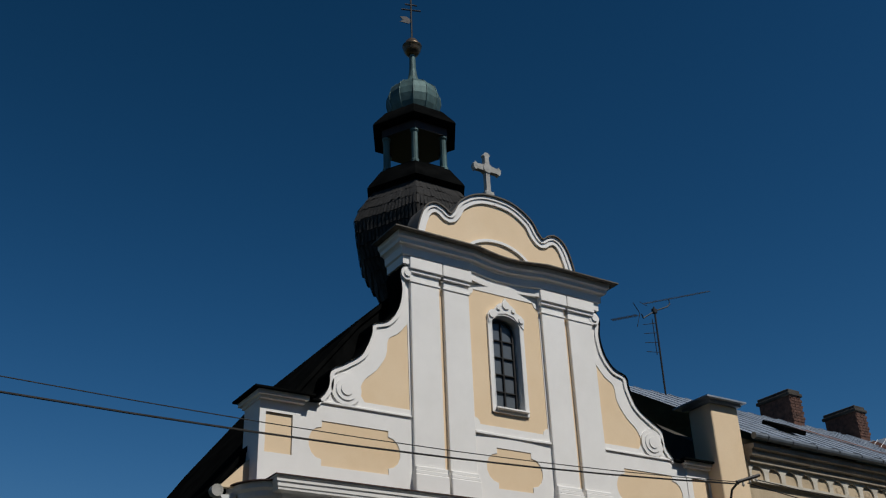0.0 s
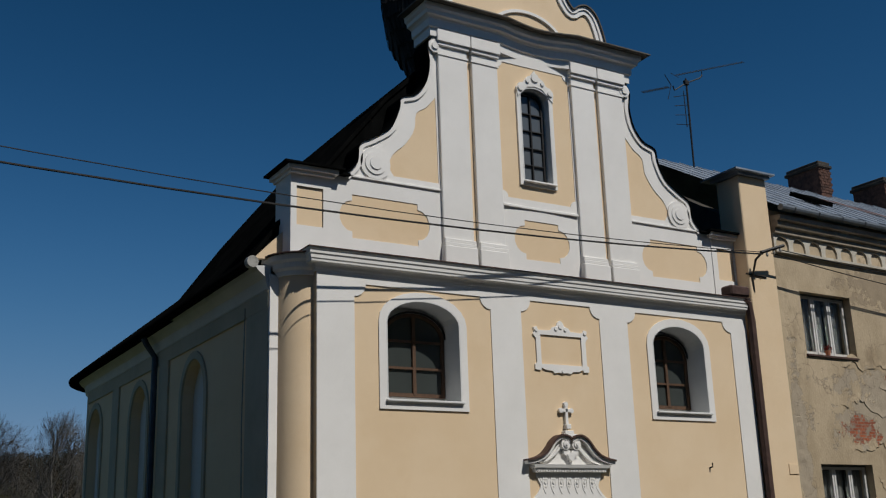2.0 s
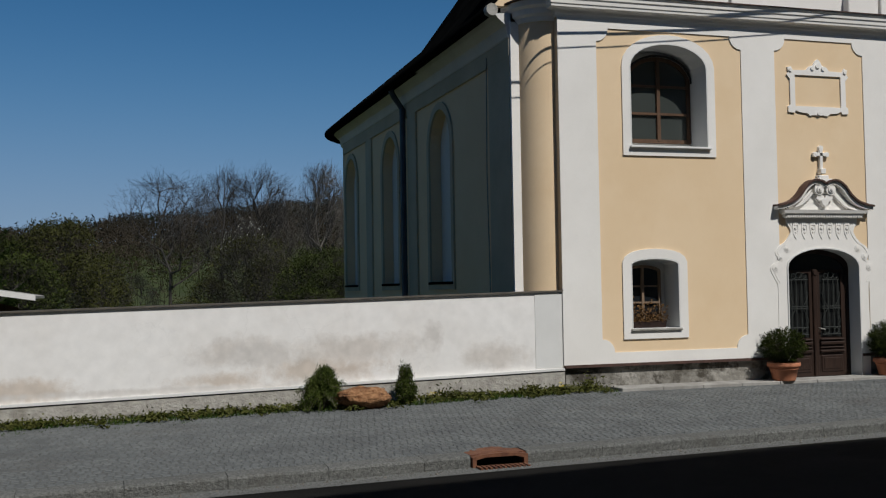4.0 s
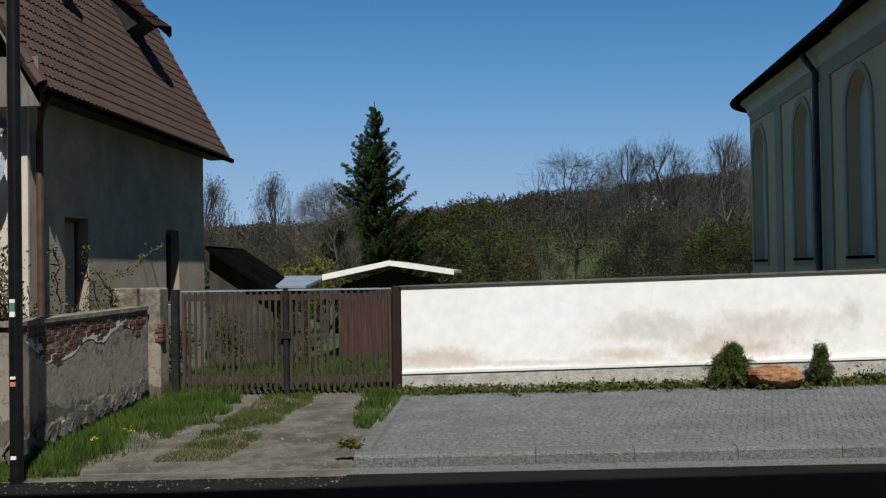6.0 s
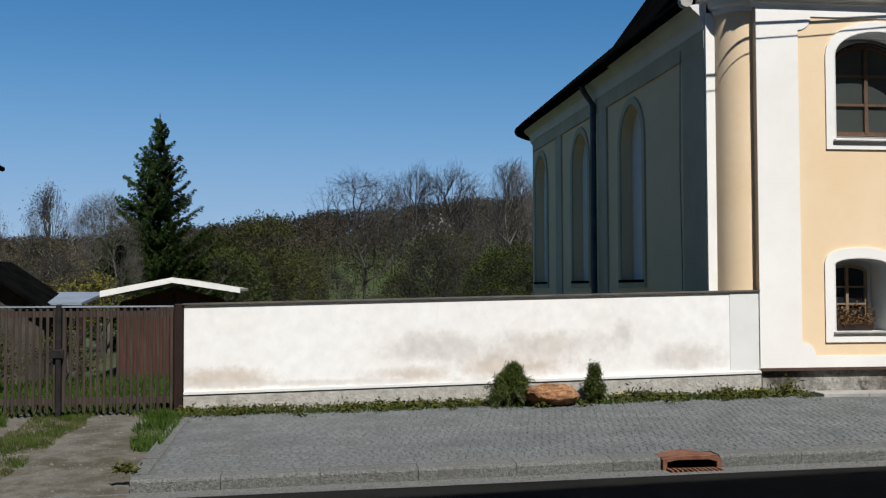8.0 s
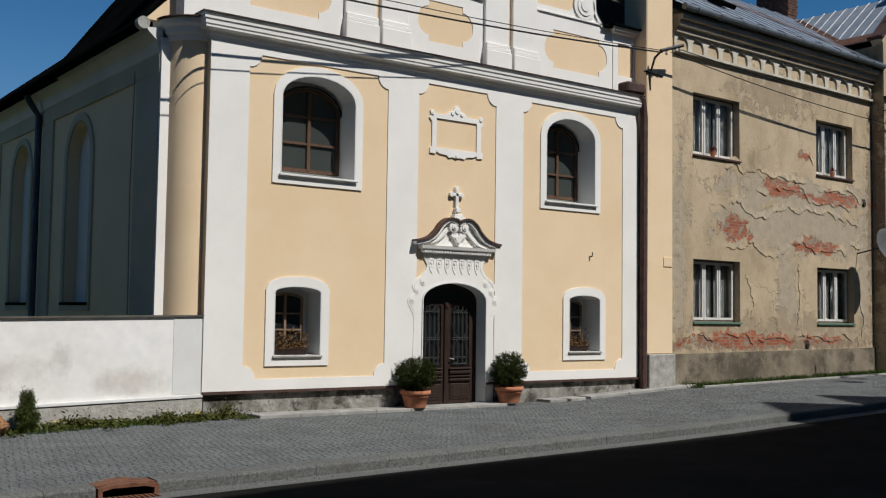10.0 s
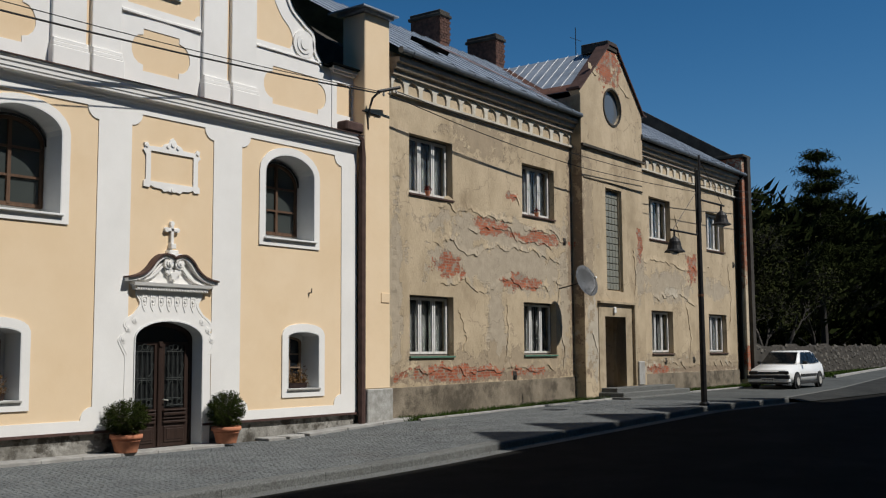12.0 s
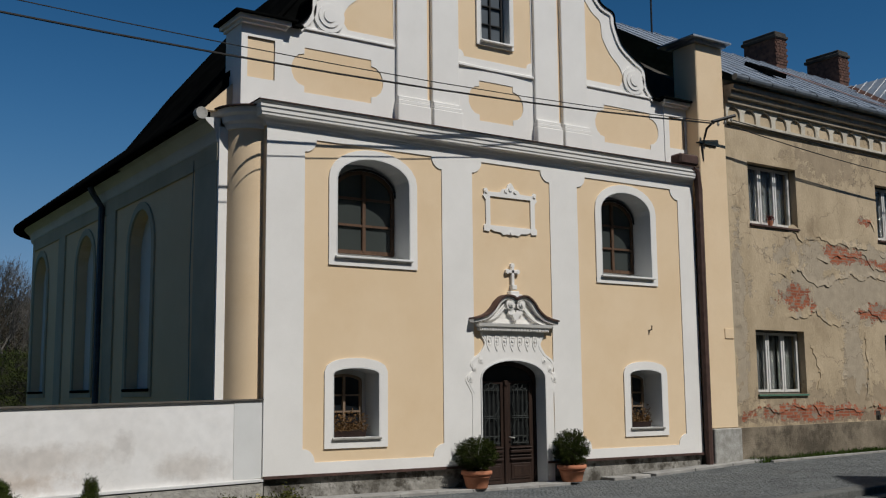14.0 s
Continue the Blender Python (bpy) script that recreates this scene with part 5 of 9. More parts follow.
RB.faces.new((q[0], q[1], q[2], q[3]))
RB.faces.new((q[3], q[2], q[4], q[5]))
part("roof_deck", RB, BROWNWOOD, house)
part("soffit", box(HX, RX0 - 0.02, 14.3, 23.7, 4.42, 4.48), BROWNWOOD, house)
part("gutter", tube([(RX0 + 0.06, 14.2, 4.44), (RX0 + 0.06, 23.85, 4.42)], 0.06, 8), DARKMETAL, house, "dark gutter")
part("downpipe", tube([(RX0 + 0.05, 14.5, 4.4), (RX0 - 0.1, 14.5, 4.2), (HX + 0.1, 14.9, 3.9), (HX + 0.1, 14.9, -0.4)], 0.055), RUSTEDGE, house, "brown downpipe")
OLDBOARD = mat("old_grey_boards", (0.12, 0.105, 0.09), (0.20, 0.18, 0.155), 3, 0.9, 0.4, 40, stretch=(6, 6, 0.7))
part("barge_board", slab([(RX0, RZ0 - 0.25), (RX0, RZ0 + 0.05), (RX0 - 4.2, RZ0 + 7.65), (RX0 - 4.2, RZ0 + 7.3)], [], 14.2, 14.25), OLDBOARD, house, "weathered grey barge board")
part("eave_board", box(HX - 0.2, RX0, 14.2, 14.26, 4.2, 4.9), OLDBOARD, house, "weathered grey eave boards")
part("corbel", box(HX - 0.75, HX - 0.2, 14.45, HY0, 4.2, 4.35, 0.02, box(HX - 0.68, HX - 0.27, 14.52, HY0, 4.08, 4.2, 0.02)), PALEREN, house)
TILE = mat("brown_roof_tile", (0.038, 0.021, 0.015), (0.07, 0.039, 0.028), 3, 0.7, 0.3, 30, vary=0.25)
# hoods over small roof openings
for y, s, k in ((17.2, 2.5, 0.6), (20.9, 2.1, 0.82)):
    hood = bmesh.new()
    fr = [roof_at(s + 0.15 * k, y - 0.62 * k, 0.75 * k), roof_at(s + 0.15 * k, y, 0.98 * k), roof_at(s + 0.15 * k, y + 0.62 * k, 0.75 * k)]
    tp = [roof_at(s + 2.0 * k, y - 0.62 * k, 0.1), roof_at(s + 2.2 * k, y, 0.12), roof_at(s + 2.0 * k, y + 0.62 * k, 0.1)]
    vs = [hood.verts.new(p) for p in fr + tp]
    hood.faces.new((vs[0], vs[1], vs[4], vs[3]))
    hood.faces.new((vs[1], vs[2], vs[5], vs[4]))
    bmesh.ops.solidify(hood, geom=hood.faces[:], thickness=0.07)
    dormer = part("dormer", hood, TILE, house, "small tiled roof dormer")
    for i in range(5):
        for sg in (-1, 1):
            f0, f1 = i / 5, (i + 1.15) / 5
            e0, e1 = Vector(fr[1]).lerp(Vector(tp[1]), f0), Vector(fr[1]).lerp(Vector(tp[1]), min(1, f1))
            g0, g1 = Vector(fr[1 + sg]).lerp(Vector(tp[1 + sg]), f0), Vector(fr[1 + sg]).lerp(Vector(tp[1 + sg]), min(1, f1))
            tb = bmesh.new()
            up = Vector((0.5, 0, 0.6)) * 0.06
            tb.faces.new([tb.verts.new(p) for p in (e0 + up, g0 + up, g1 + up * 0.4, e1 + up * 0.4)])
            bmesh.ops.solidify(tb, geom=tb.faces[:], thickness=0.03)
            part("hood_tile", tb, TILE, dormer)
    # black faces paint the darkness inside the dormer's opening
    ck = bmesh.new()
    for sgn in (-1, 1):
        ck.faces.new([ck.verts.new(p) for p in (roof_at(s + 0.5 * k, y + sgn * 0.45 * k, 0.0), roof_at(s + 0.5 * k, y + sgn * 0.45 * k, 0.62 * k), roof_at(s + 1.9 * k, y + sgn * 0.45 * k, 0.05))])
    ck.faces.new([ck.verts.new(p) for p in (roof_at(s + 0.5 * k, y - 0.45 * k, 0.0), roof_at(s + 0.5 * k, y + 0.45 * k, 0.0), roof_at(s + 0.5 * k, y + 0.45 * k, 0.7 * k), roof_at(s + 0.5 * k, y - 0.45 * k, 0.7 * k))])
    part("dormer_front", ck, IRON, dormer)
part("lean_to_roof", slab([(HX + 0.0, 2.45), (HX + 1.6, 1.35), (HX + 1.6, 1.27), (HX, 2.37)], [], 23.3, 26.5), DARKMETAL, house)
# dark material paints this wall as a side in shadow
part("lean_to_wall", slab([(HX, -0.6), (HX + 1.45, -0.6), (HX + 1.45, 1.35), (HX, 2.35)], [], 23.6, 26.2), DARKREN, house)

# satellite dishes
def dish(name, label, at, r, facing, material, arm):
    d = base(name, label, "satellite dish")
    m = look(at, facing)
    bm = bmesh.new()
    rings = []
    for k in range(5):
        rr = r * k / 4
        rings.append([bm.verts.new(m @ Vector((rr * math.cos(2 * math.pi * i / 24), rr * 1.1 * math.sin(2 * math.pi * i / 24), 0.1 * r - 0.25 * r * (k / 4) ** 2))) for i in range(24)] if k else [bm.verts.new(m @ Vector((0, 0, 0.1 * r)))])
    for i in range(24):
        bm.faces.new((rings[0][0], rings[1][i], rings[1][(i + 1) % 24]))
        for k in range(1, 4):
            bm.faces.new((rings[k][i], rings[k + 1][i], rings[k + 1][(i + 1) % 24], rings[k][(i + 1) % 24]))
    bmesh.ops.solidify(bm, geom=bm.faces[:], thickness=0.012)
    part("reflector", bm, material, d, smooth=True)
    part("feed_arm", tube([m @ Vector((0, -r * 1.05, -0.1 * r)), m @ Vector((0, -r * 0.7, -0.7 * r)), m @ Vector((0, -0.1 * r, -0.9 * r))], 0.012, 6), STONE, d)
    part("receiver", tube([m @ Vector((0, -0.1 * r, -0.98 * r)), m @ Vector((0, -0.08 * r, -0.8 * r))], 0.035, 8), WHITEPAINT, d)
    part("bracket", tube([m @ Vector((0, 0, 0.1 * r)), arm], 0.022, 6), IRON, d)
    return d


DISHGREY = mat("grey_dish_paint", (0.16, 0.165, 0.17), (0.20, 0.205, 0.21), 3, 0.5, 0.05, 40)
DISHWHITE = mat("pale_dish_paint", (0.36, 0.41, 0.46), (0.43, 0.48, 0.53), 3, 0.45, 0.05, 40)
dish("satellite_dish", "grey satellite dish on a wall arm", (27.98, 16.33, 3.94), 0.46, (26.2, 7.0, 7.2), DISHGREY, ap(8.35, 0.0, 3.75))
dish("satellite_dish", "pale satellite dish on the pale house front", (-7.66, 14.3, 3.36), 0.4, (-2.5, 1.5, 9), DISHWHITE, (-7.6, HY0, 3.35))

panel = base("flat_antenna", "small grey square antenna panel on the house front", "antenna")
pb = box(-0.15, 0.15, -0.02, 0.02, -0.15, 0.15, 0.02)
bmesh.ops.transform(pb, matrix=Matrix.Translation((-7.42, 14.42, 3.98)) @ Matrix.Rotation(radians(35), 4, "Y") @ Matrix.Rotation(radians(-15), 4, "X"), verts=pb.verts)
part("plate", pb, DISHGREY, panel)
part("bracket", tube([(-7.42, 14.44, 3.98), (-7.42, HY0, 3.9)], 0.02, 6), IRON, panel)

# ---- church: white frames, windows, door, portal ----
def disc(cx, cz, r, a, b, n=20, bm=None):
    return slab([(cx + r * math.cos(2 * math.pi * i / n), cz + r * math.sin(2 * math.pi * i / n)) for i in range(n)], [], a, b, bm)


def notched(x0, x1, z0, z1, r, n=5):
    """A panel whose corners are cut by inward quarter rounds."""
    pts = []
    for cx, cz, a0 in ((x0, z0, 90), (x1, z0, 180), (x1, z1, 270), (x0, z1, 0)):
        for i in range(n + 1):
            a = radians(a0 - 90 * i / n)
            pts.append((cx + r * math.cos(a), cz + r * math.sin(a)))
    return pts


def cartouche(c, half, z0, z1, b, n=7):
    """A panel with rounded ends between small shoulders."""
    m, h = (z0 + z1) / 2, (z1 - z0) * 0.36
    pts = [(c - half, z0), (c + half, z0), (c + half, m - h)]
    pts += [(c + half + b * math.cos(radians(-90 + 180 * i / n)), m + h * math.sin(radians(-90 + 180 * i / n))) for i in range(n + 1)]
    pts += [(c + half, m + h), (c + half, z1), (c - half, z1), (c - half, m + h)]
    pts += [(c - half - b * math.cos(radians(90 - 180 * i / n)), m + h * math.sin(radians(90 - 180 * i / n))) for i in range(n + 1)]
    pts += [(c - half, m - h)]
    return pts


# lower storey: corner and middle pilasters with the bands between them, one raised white frame
bays = [notched(8.32, 11.31, 0.62, 6.44, 0.24), notched(12.04, 14.05, 0.62, 6.46, 0.24), notched(14.81, 17.88, 0.62, 6.44, 0.24)]
cb = bays[1]
cb_top = [p for p in cb if p[1] > 3]
cb_top = sorted([p for p in cb_top if p[0] < CX], key=lambda p: (p[1], p[0])) + sorted([p for p in cb_top if p[0] >= CX], key=lambda p: (-p[1], p[0]))
part("pilaster_frame", slab([(CX - 5.43, 0.42), (cb_top[0][0], 0.42)] + cb_top + [(cb_top[-1][0], 0.42), (CX + 5.4, 0.42), (CX + 5.4, 6.64), (CX - 5.43, 6.64)], [bays[0], bays[2]], FY - 0.02, FY + 0.004), WHITE, church, "white plaster pilasters and bands")
# drip edge in dark brown, which paints the shadow line below the band
part("drip_edge", box(CX - 5.42, CX - 0.83, FY - 0.06, FY + 0.05, 0.375, 0.424), RUSTEDGE, church, "drip edge with its shadow line painted dark")
part("drip_edge", box(CX + 0.83, CX + 5.42, FY - 0.06, FY + 0.05, 0.375, 0.424), RUSTEDGE, church, "drip edge with its shadow line painted dark")


def lined(outline, depth, trim, material=WHITE):
    part("window_surround", slab(grow(outline, trim), [grow(outline, 0.0)], FY - 0.028, FY + 0.006), material, church)
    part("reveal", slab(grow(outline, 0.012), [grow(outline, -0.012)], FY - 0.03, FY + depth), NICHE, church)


def casement(x0, x1, z0, spring, top, y, cols, rows, wood, fr=0.07, bar=0.045, glass=GLASS, name="window"):
    """An arched window: outer frame, bars and single panes."""
    o = arch(x0, x1, z0, spring, top)
    w = slab(o, [grow(o, -fr)], y - 0.04, y + 0.04)
    for i in range(1, cols):
        x = x0 + (x1 - x0) * i / cols
        b = bar * (1.5 if i * 2 == cols else 0.8)
        box(x - b / 2, x + b / 2, y - 0.05, y + 0.03, z0 + fr * 0.5, top - fr * 0.6 if i * 2 == cols else spring, 0, w)
    for z in rows:
        box(x0 + fr * 0.5, x1 - fr * 0.5, y - 0.045, y + 0.025, z - bar / 2, z + bar / 2, 0, w)
    win = part(name, w, wood, church)
    zs = [z0] + list(rows) + [top]
    for i in range(cols):
        xa, xb = x0 + (x1 - x0) * i / cols, x0 + (x1 - x0) * (i + 1) / cols
        for za, zb in zip(zs, zs[1:]):
            if zb == top:
                c, h = (x0 + x1) / 2, (x1 - x0) / 2
                pts = [(xa, za), (xb, za)]
                for s in range(6):
                    x = xb + (xa - xb) * s / 5
                    pts.append((x, max(za + 0.02, spring + (top - spring) * math.sqrt(max(0, 1 - ((x - c) / h) ** 2)) - 0.02)))
                part("pane", slab(pts, [], y, y + 0.008), glass, win)
            else:
                part("pane", box(xa, xb, y, y + 0.008, za, zb), glass, win)
    return win


for k, (c, h) in enumerate(UPX):
    lined(up_open[k], 0.62, 0.165)
    panes_at = (c - h + 0.19, c + h - 0.03)
    casement(*panes_at, 4.47, 5.62, 6.1, FY + 0.56, 2, (5.02, 5.54), WINWOOD, glass=CHURCHGLASS)
    part("window_backing", slab(grow(up_open[k], 0.1), [arch(*panes_at, 4.47, 5.62, 6.1)], FY + 0.6, FY + 0.66), NICHE, church)
    part("window_wreath", tube([(p[0], FY + 0.5, p[1]) for p in grow(arch(*panes_at, 4.47, 5.62, 6.1), 0.02)[2:]], 0.022, 6), IRON, church, "dark iron rod round the window's head")
    part("sill", box(c - h - 0.04, c + h + 0.04, FY - 0.09, FY + 0.5, 4.29, 4.335, 0.01), NICHE, church, "pale window sill")
for k, c in enumerate(LOWX):
    lined(low_open[k], 0.52, 0.175)
    casement(c - 0.4, c + 0.36, 1.1, 2.06, 2.18, FY + 0.47, 2, (1.49, 1.79), PALEWOOD, 0.05, 0.032)
    part("window_backing", slab(grow(low_open[k], 0.1), [arch(c - 0.4, c + 0.36, 1.1, 2.06, 2.18)], FY + 0.5, FY + 0.56), NICHE, church)
    part("sill", box(c - 0.51, c + 0.51, FY - 0.07, FY + 0.46, 0.99, 1.03, 0.008), STONE, church, "grey stone window sill")
# black sheet standing for the church's unlit inside
part("dark_interior_sheet", box(CX - 5.2, CX + 5.2, FY + 0.75, FY + 0.85, -0.2, 6.6), IRON, church)

# door
DOORWOOD = mat("dark_door_wood", (0.018, 0.009, 0.006), (0.034, 0.018, 0.012), 3, 0.6, 0.2, 40, stretch=(6, 6, 0.6))
# near-black and rough, so the leaf glass loses its grey sky reflection
DOORGLASS = mat("dull_dark_door_glass", (0.008, 0.009, 0.009), (0.016, 0.017, 0.017), 3, 0.45, 0.05, 40, spec=0.25)
GRILLE = mat("grey_wrought_iron", (0.022, 0.026, 0.024), (0.05, 0.055, 0.051), 9, 0.7, 0.2, 60, metal=0.2)
part("door_reveal", slab(grow(door_open, 0.012), [grow(door_open, -0.012)], FY - 0.05, FY + 0.4), NICHE, church)
DY = FY + 0.27
door = part("door", slab(arch(CX - 0.8, CX + 0.8, -0.04, 2.1, 2.45), [arch(CX - 0.72, CX + 0.72, -0.02, 2.02, 2.36)], DY, DY + 0.08), DOORWOOD, church, "dark brown double door")
part("fanlight", slab(arch(CX - 0.72, CX + 0.72, 2.02, 2.06, 2.37), [], DY + 0.03, DY + 0.05), GLASS, door)
part("lintel_bar", box(CX - 0.72, CX + 0.72, DY + 0.01, DY + 0.06, 2.02, 2.05), DOORWOOD, door)
for s in (-1, 1):
    x0, x1 = (CX - 0.71, CX - 0.02) if s < 0 else (CX + 0.02, CX + 0.71)
    part("leaf", slab([(x0, 0.0), (x1, 0.0), (x1, 2.02), (x0, 2.02)], [[(x0 + 0.1, 0.74), (x1 - 0.1, 0.74), (x1 - 0.1, 1.99), (x0 + 0.1, 1.99)]], DY + 0.0, DY + 0.05), DOORWOOD, door)
    part("leaf_glass", box(x0 + 0.08, x1 - 0.08, DY + 0.03, DY + 0.04, 0.72, 2.0), DOORGLASS, door)
    part("lower_panel", box(x0 + 0.1, x1 - 0.1, DY - 0.02, DY + 0.01, 0.08, 0.4, 0.012), DOORWOOD, door)
    part("panel_field", box(x0 + 0.15, x1 - 0.15, DY - 0.03, DY - 0.015, 0.13, 0.35, 0.008), DOORWOOD, door)
    for z0, z1, proud in ((0.45, 0.5, 0.045), (0.53, 0.56, 0.03), (0.6, 0.66, 0.05), (0.69, 0.72, 0.06)):
        part("moulded_rail", box(x0 + 0.07, x1 - 0.07, DY - proud, DY + 0.01, z0, z1, 0.012), DOORWOOD, door)
    g = bmesh.new()
    gw, gy, gc = x1 - x0 - 0.24, DY - 0.015, 0.5 * (x0 + x1)
    for f in (-0.36, -0.13, 0.13, 0.36):
        tube([(gc + f * gw, gy, 0.8), (gc + f * gw, gy, 1.86)], 0.010, 6, g)
    for z in (0.8, 0.94, 1.3, 1.34, 1.86):
        tube([(gc - 0.46 * gw, gy, z), (gc + 0.46 * gw, gy, z)], 0.010, 6, g)
    for e in (-1, 1):
        for z0, up in ((1.36, 1), (1.28, -1)):
            tube([(gc + e * gw * q, gy - 0.004, z0 + up * r_) for q, r_ in ((0.2, 0.0), (0.3, 0.05), (0.42, 0.16), (0.46, 0.24), (0.4, 0.27), (0.36, 0.22))], 0.009, 5, g)
        for cz_, r_ in ((0.87, 0.05), (1.93, 0.05)):
            tube([(gc + e * gw * 0.25 + r_ * math.cos(a * 0.7), gy - 0.004, cz_ + r_ * math.sin(a * 0.7)) for a in range(10)], 0.008, 5, g)
    tube([(gc + 0.06 * math.cos(a * 0.7), gy - 0.004, 1.95 + 0.06 * math.sin(a * 0.7)) for a in range(10)], 0.008, 5, g)
    part("iron_grille", g, GRILLE, door, "grey wrought-iron grille with scrolls")
part("meeting_rail", box(CX - 0.05, CX + 0.05, DY - 0.04, DY + 0.02, 0.0, 2.06, 0.012), DOORWOOD, door)
disc(CX, 2.0, 0.05, DY - 0.06, DY - 0.03, 12, mc := bmesh.new())
part("rosette", mc, DOORWOOD, door)
part("handle", tube([(CX + 0.07, DY - 0.03, 0.92), (CX + 0.07, DY - 0.07, 0.92), (CX + 0.17, DY - 0.07, 0.9)], 0.012), STONE, door, "grey metal door handle")

# portal round the door
EAR = [(1.02, -0.04), (1.03, 0.9), (1.02, 1.7), (1.07, 1.86), (1.18, 2.07), (1.1, 2.18), (1.0, 2.25), (1.07, 2.38), (0.98, 2.5), (0.86, 2.57), (0.76, 2.68), (0.71, 2.8), (0.79, 2.94), (0.8, 3.04)]
ear = smooth_line(EAR[1:], 3)
outl = [(CX + EAR[0][0], EAR[0][1])] + [(CX + u, z) for u, z in ear] + [(CX - u, z) for u, z in reversed(ear)] + [(CX - EAR[0][0], EAR[0][1])]
portal = part("portal_frame", slab([(CX + 0.805, -0.04)] + outl + [(CX - 0.805, -0.04)] + [(x, z) for x, z in reversed(door_open[2:])], [], FY - 0.03, FY + 0.02), WHITE, church, "white stucco portal surround")
for s in (-1, 1):
    for u, z, r in ((1.06, 2.1, 0.085), (0.95, 2.29, 0.07), (0.8, 2.46, 0.075)):
        v = disc(CX + s * u, z, r, FY - 0.038, FY - 0.025, 16)
        disc(CX + s * u, z, r * 0.62, FY - 0.046, FY - 0.034, 14, v)
        disc(CX + s * u, z, r * 0.28, FY - 0.055, FY - 0.042, 10, v)
        part("volute", v, WHITE, portal)
    part("ear_moulding", band([(CX + s * (u - 0.05), z) for u, z in ear if 1.72 < z < 2.96], 0.02, FY - 0.036, FY - 0.025, side=s), WHITE, portal)
for i in range(7):
    c = CX - 0.6 + 0.193 * i
    o = slab([(c + 0.072 * u, 2.8 + 0.16 * v) for u, v in ((-0.9, 1.0), (-1.0, 0.3), (-0.85, -0.3), (-0.4, -0.8), (0.0, -1.05), (0.4, -0.8), (0.85, -0.3), (1.0, 0.3), (0.9, 1.0), (0.4, 0.85), (0.0, 1.1), (-0.4, 0.85))], [[(c + 0.045 * u, 2.81 + 0.1 * v) for u, v in ((-0.9, 0.9), (-1.0, 0.0), (-0.5, -0.7), (0.0, -1.0), (0.5, -0.7), (1.0, 0.0), (0.9, 0.9))]], FY - 0.042, FY - 0.025)
    disc(c, 2.85, 0.03, FY - 0.05, FY - 0.025, 10, o)
    disc(c, 2.77, 0.02, FY - 0.046, FY - 0.025, 8, o)
    part("pendant_ornament", o, WHITE, portal)
part("portal_cornice", sweep([(CX - 0.83, FY), (CX - 0.83, FY - 0.07), (CX + 0.83, FY - 0.07), (CX + 0.83, FY)], [(0.0, 3.03), (0.04, 3.04), (0.05, 3.1), (0.09, 3.12), (0.11, 3.18), (0.0, 3.19)]), WHITE, portal)
dent = bmesh.new()
for i in range(44):
    x = CX - 0.83 + 1.66 * i / 43
    box(x - 0.011, x + 0.011, FY - 0.13, FY - 0.07, 3.045, 3.095, 0, dent)
part("dentil_moulding", dent, WHITE, portal)
OG = smooth_line([(1.08, 3.25), (0.9, 3.28), (0.7, 3.35), (0.54, 3.48), (0.42, 3.63), (0.26, 3.73), (0.1, 3.72), (0.0, 3.66)], 4)
part("portal_pediment", slab([(CX + u, z) for u, z in OG] + [(CX - u, z) for u, z in reversed(OG[:-1])] + [(CX - 1.0, 3.185), (CX + 1.0, 3.185)], [], FY - 0.06, FY + 0.02), WHITE, portal)
for s in (-1, 1):
    line = [(CX + s * u, z) for u, z in OG]
    part("curved_cornice", band(line, 0.06, FY - 0.17, FY - 0.05, side=s), WHITE, portal)
    part("curved_flashing", band(line, -0.035, FY - 0.21, FY + 0.0, side=s), RUSTEDGE, portal, "brown metal flashing")
    v = disc(CX + s * 0.13, 3.58, 0.11, FY - 0.15, FY - 0.05)
    disc(CX + s * 0.13, 3.58, 0.065, FY - 0.175, FY - 0.14, 14, v)
    disc(CX + s * 0.13, 3.58, 0.03, FY - 0.195, FY - 0.17, 10, v)
    part("volute", v, WHITE, portal)
    for lift, proud in ((0.0, 0.12), (0.1, 0.1)):
        part("inner_moulding", band([(CX + s * u, z + lift * (1 - u)) for u, z in smooth_line([(0.8, 3.215), (0.56, 3.26), (0.38, 3.37), (0.25, 3.5)], 4)], 0.04, FY - proud, FY - 0.05), WHITE, portal)
    part("leaf_drop", slab([(CX + s * 0.02, 3.46), (CX + s * 0.16, 3.48), (CX + s * 0.19, 3.4), (CX + s * 0.1, 3.35), (CX + s * 0.02, 3.37)], [], FY - 0.13, FY - 0.05), WHITE, portal)
part("keystone", slab([(CX - 0.1, 3.38), (CX - 0.06, 3.29), (CX, 3.25), (CX + 0.06, 3.29), (CX + 0.1, 3.38), (CX, 3.42)], [], FY - 0.15, FY - 0.05), WHITE, portal)
pc = box(CX - 0.17, CX + 0.17, FY - 0.16, FY + 0.01, 3.7, 3.78, 0.01)
box(CX - 0.11, CX + 0.11, FY - 0.13, FY + 0.01, 3.78, 3.85, 0.01, pc)
box(CX - 0.06, CX + 0.06, FY - 0.12, FY + 0.0, 3.88, 3.98, 0.01, pc)
box(CX - 0.035, CX + 0.035, FY - 0.07, FY - 0.0, 3.98, 4.4, 0.008, pc)
box(CX - 0.14, CX + 0.14, FY - 0.07, FY - 0.0, 4.22, 4.29, 0.008, pc)
for dx, dz in ((-0.13, 4.255), (0.13, 4.255), (0, 4.38)):
    disc(CX + dx, dz, 0.05, FY - 0.066, FY - 0.004, 10, pc)
part("portal_cross", pc, WHITE, portal)

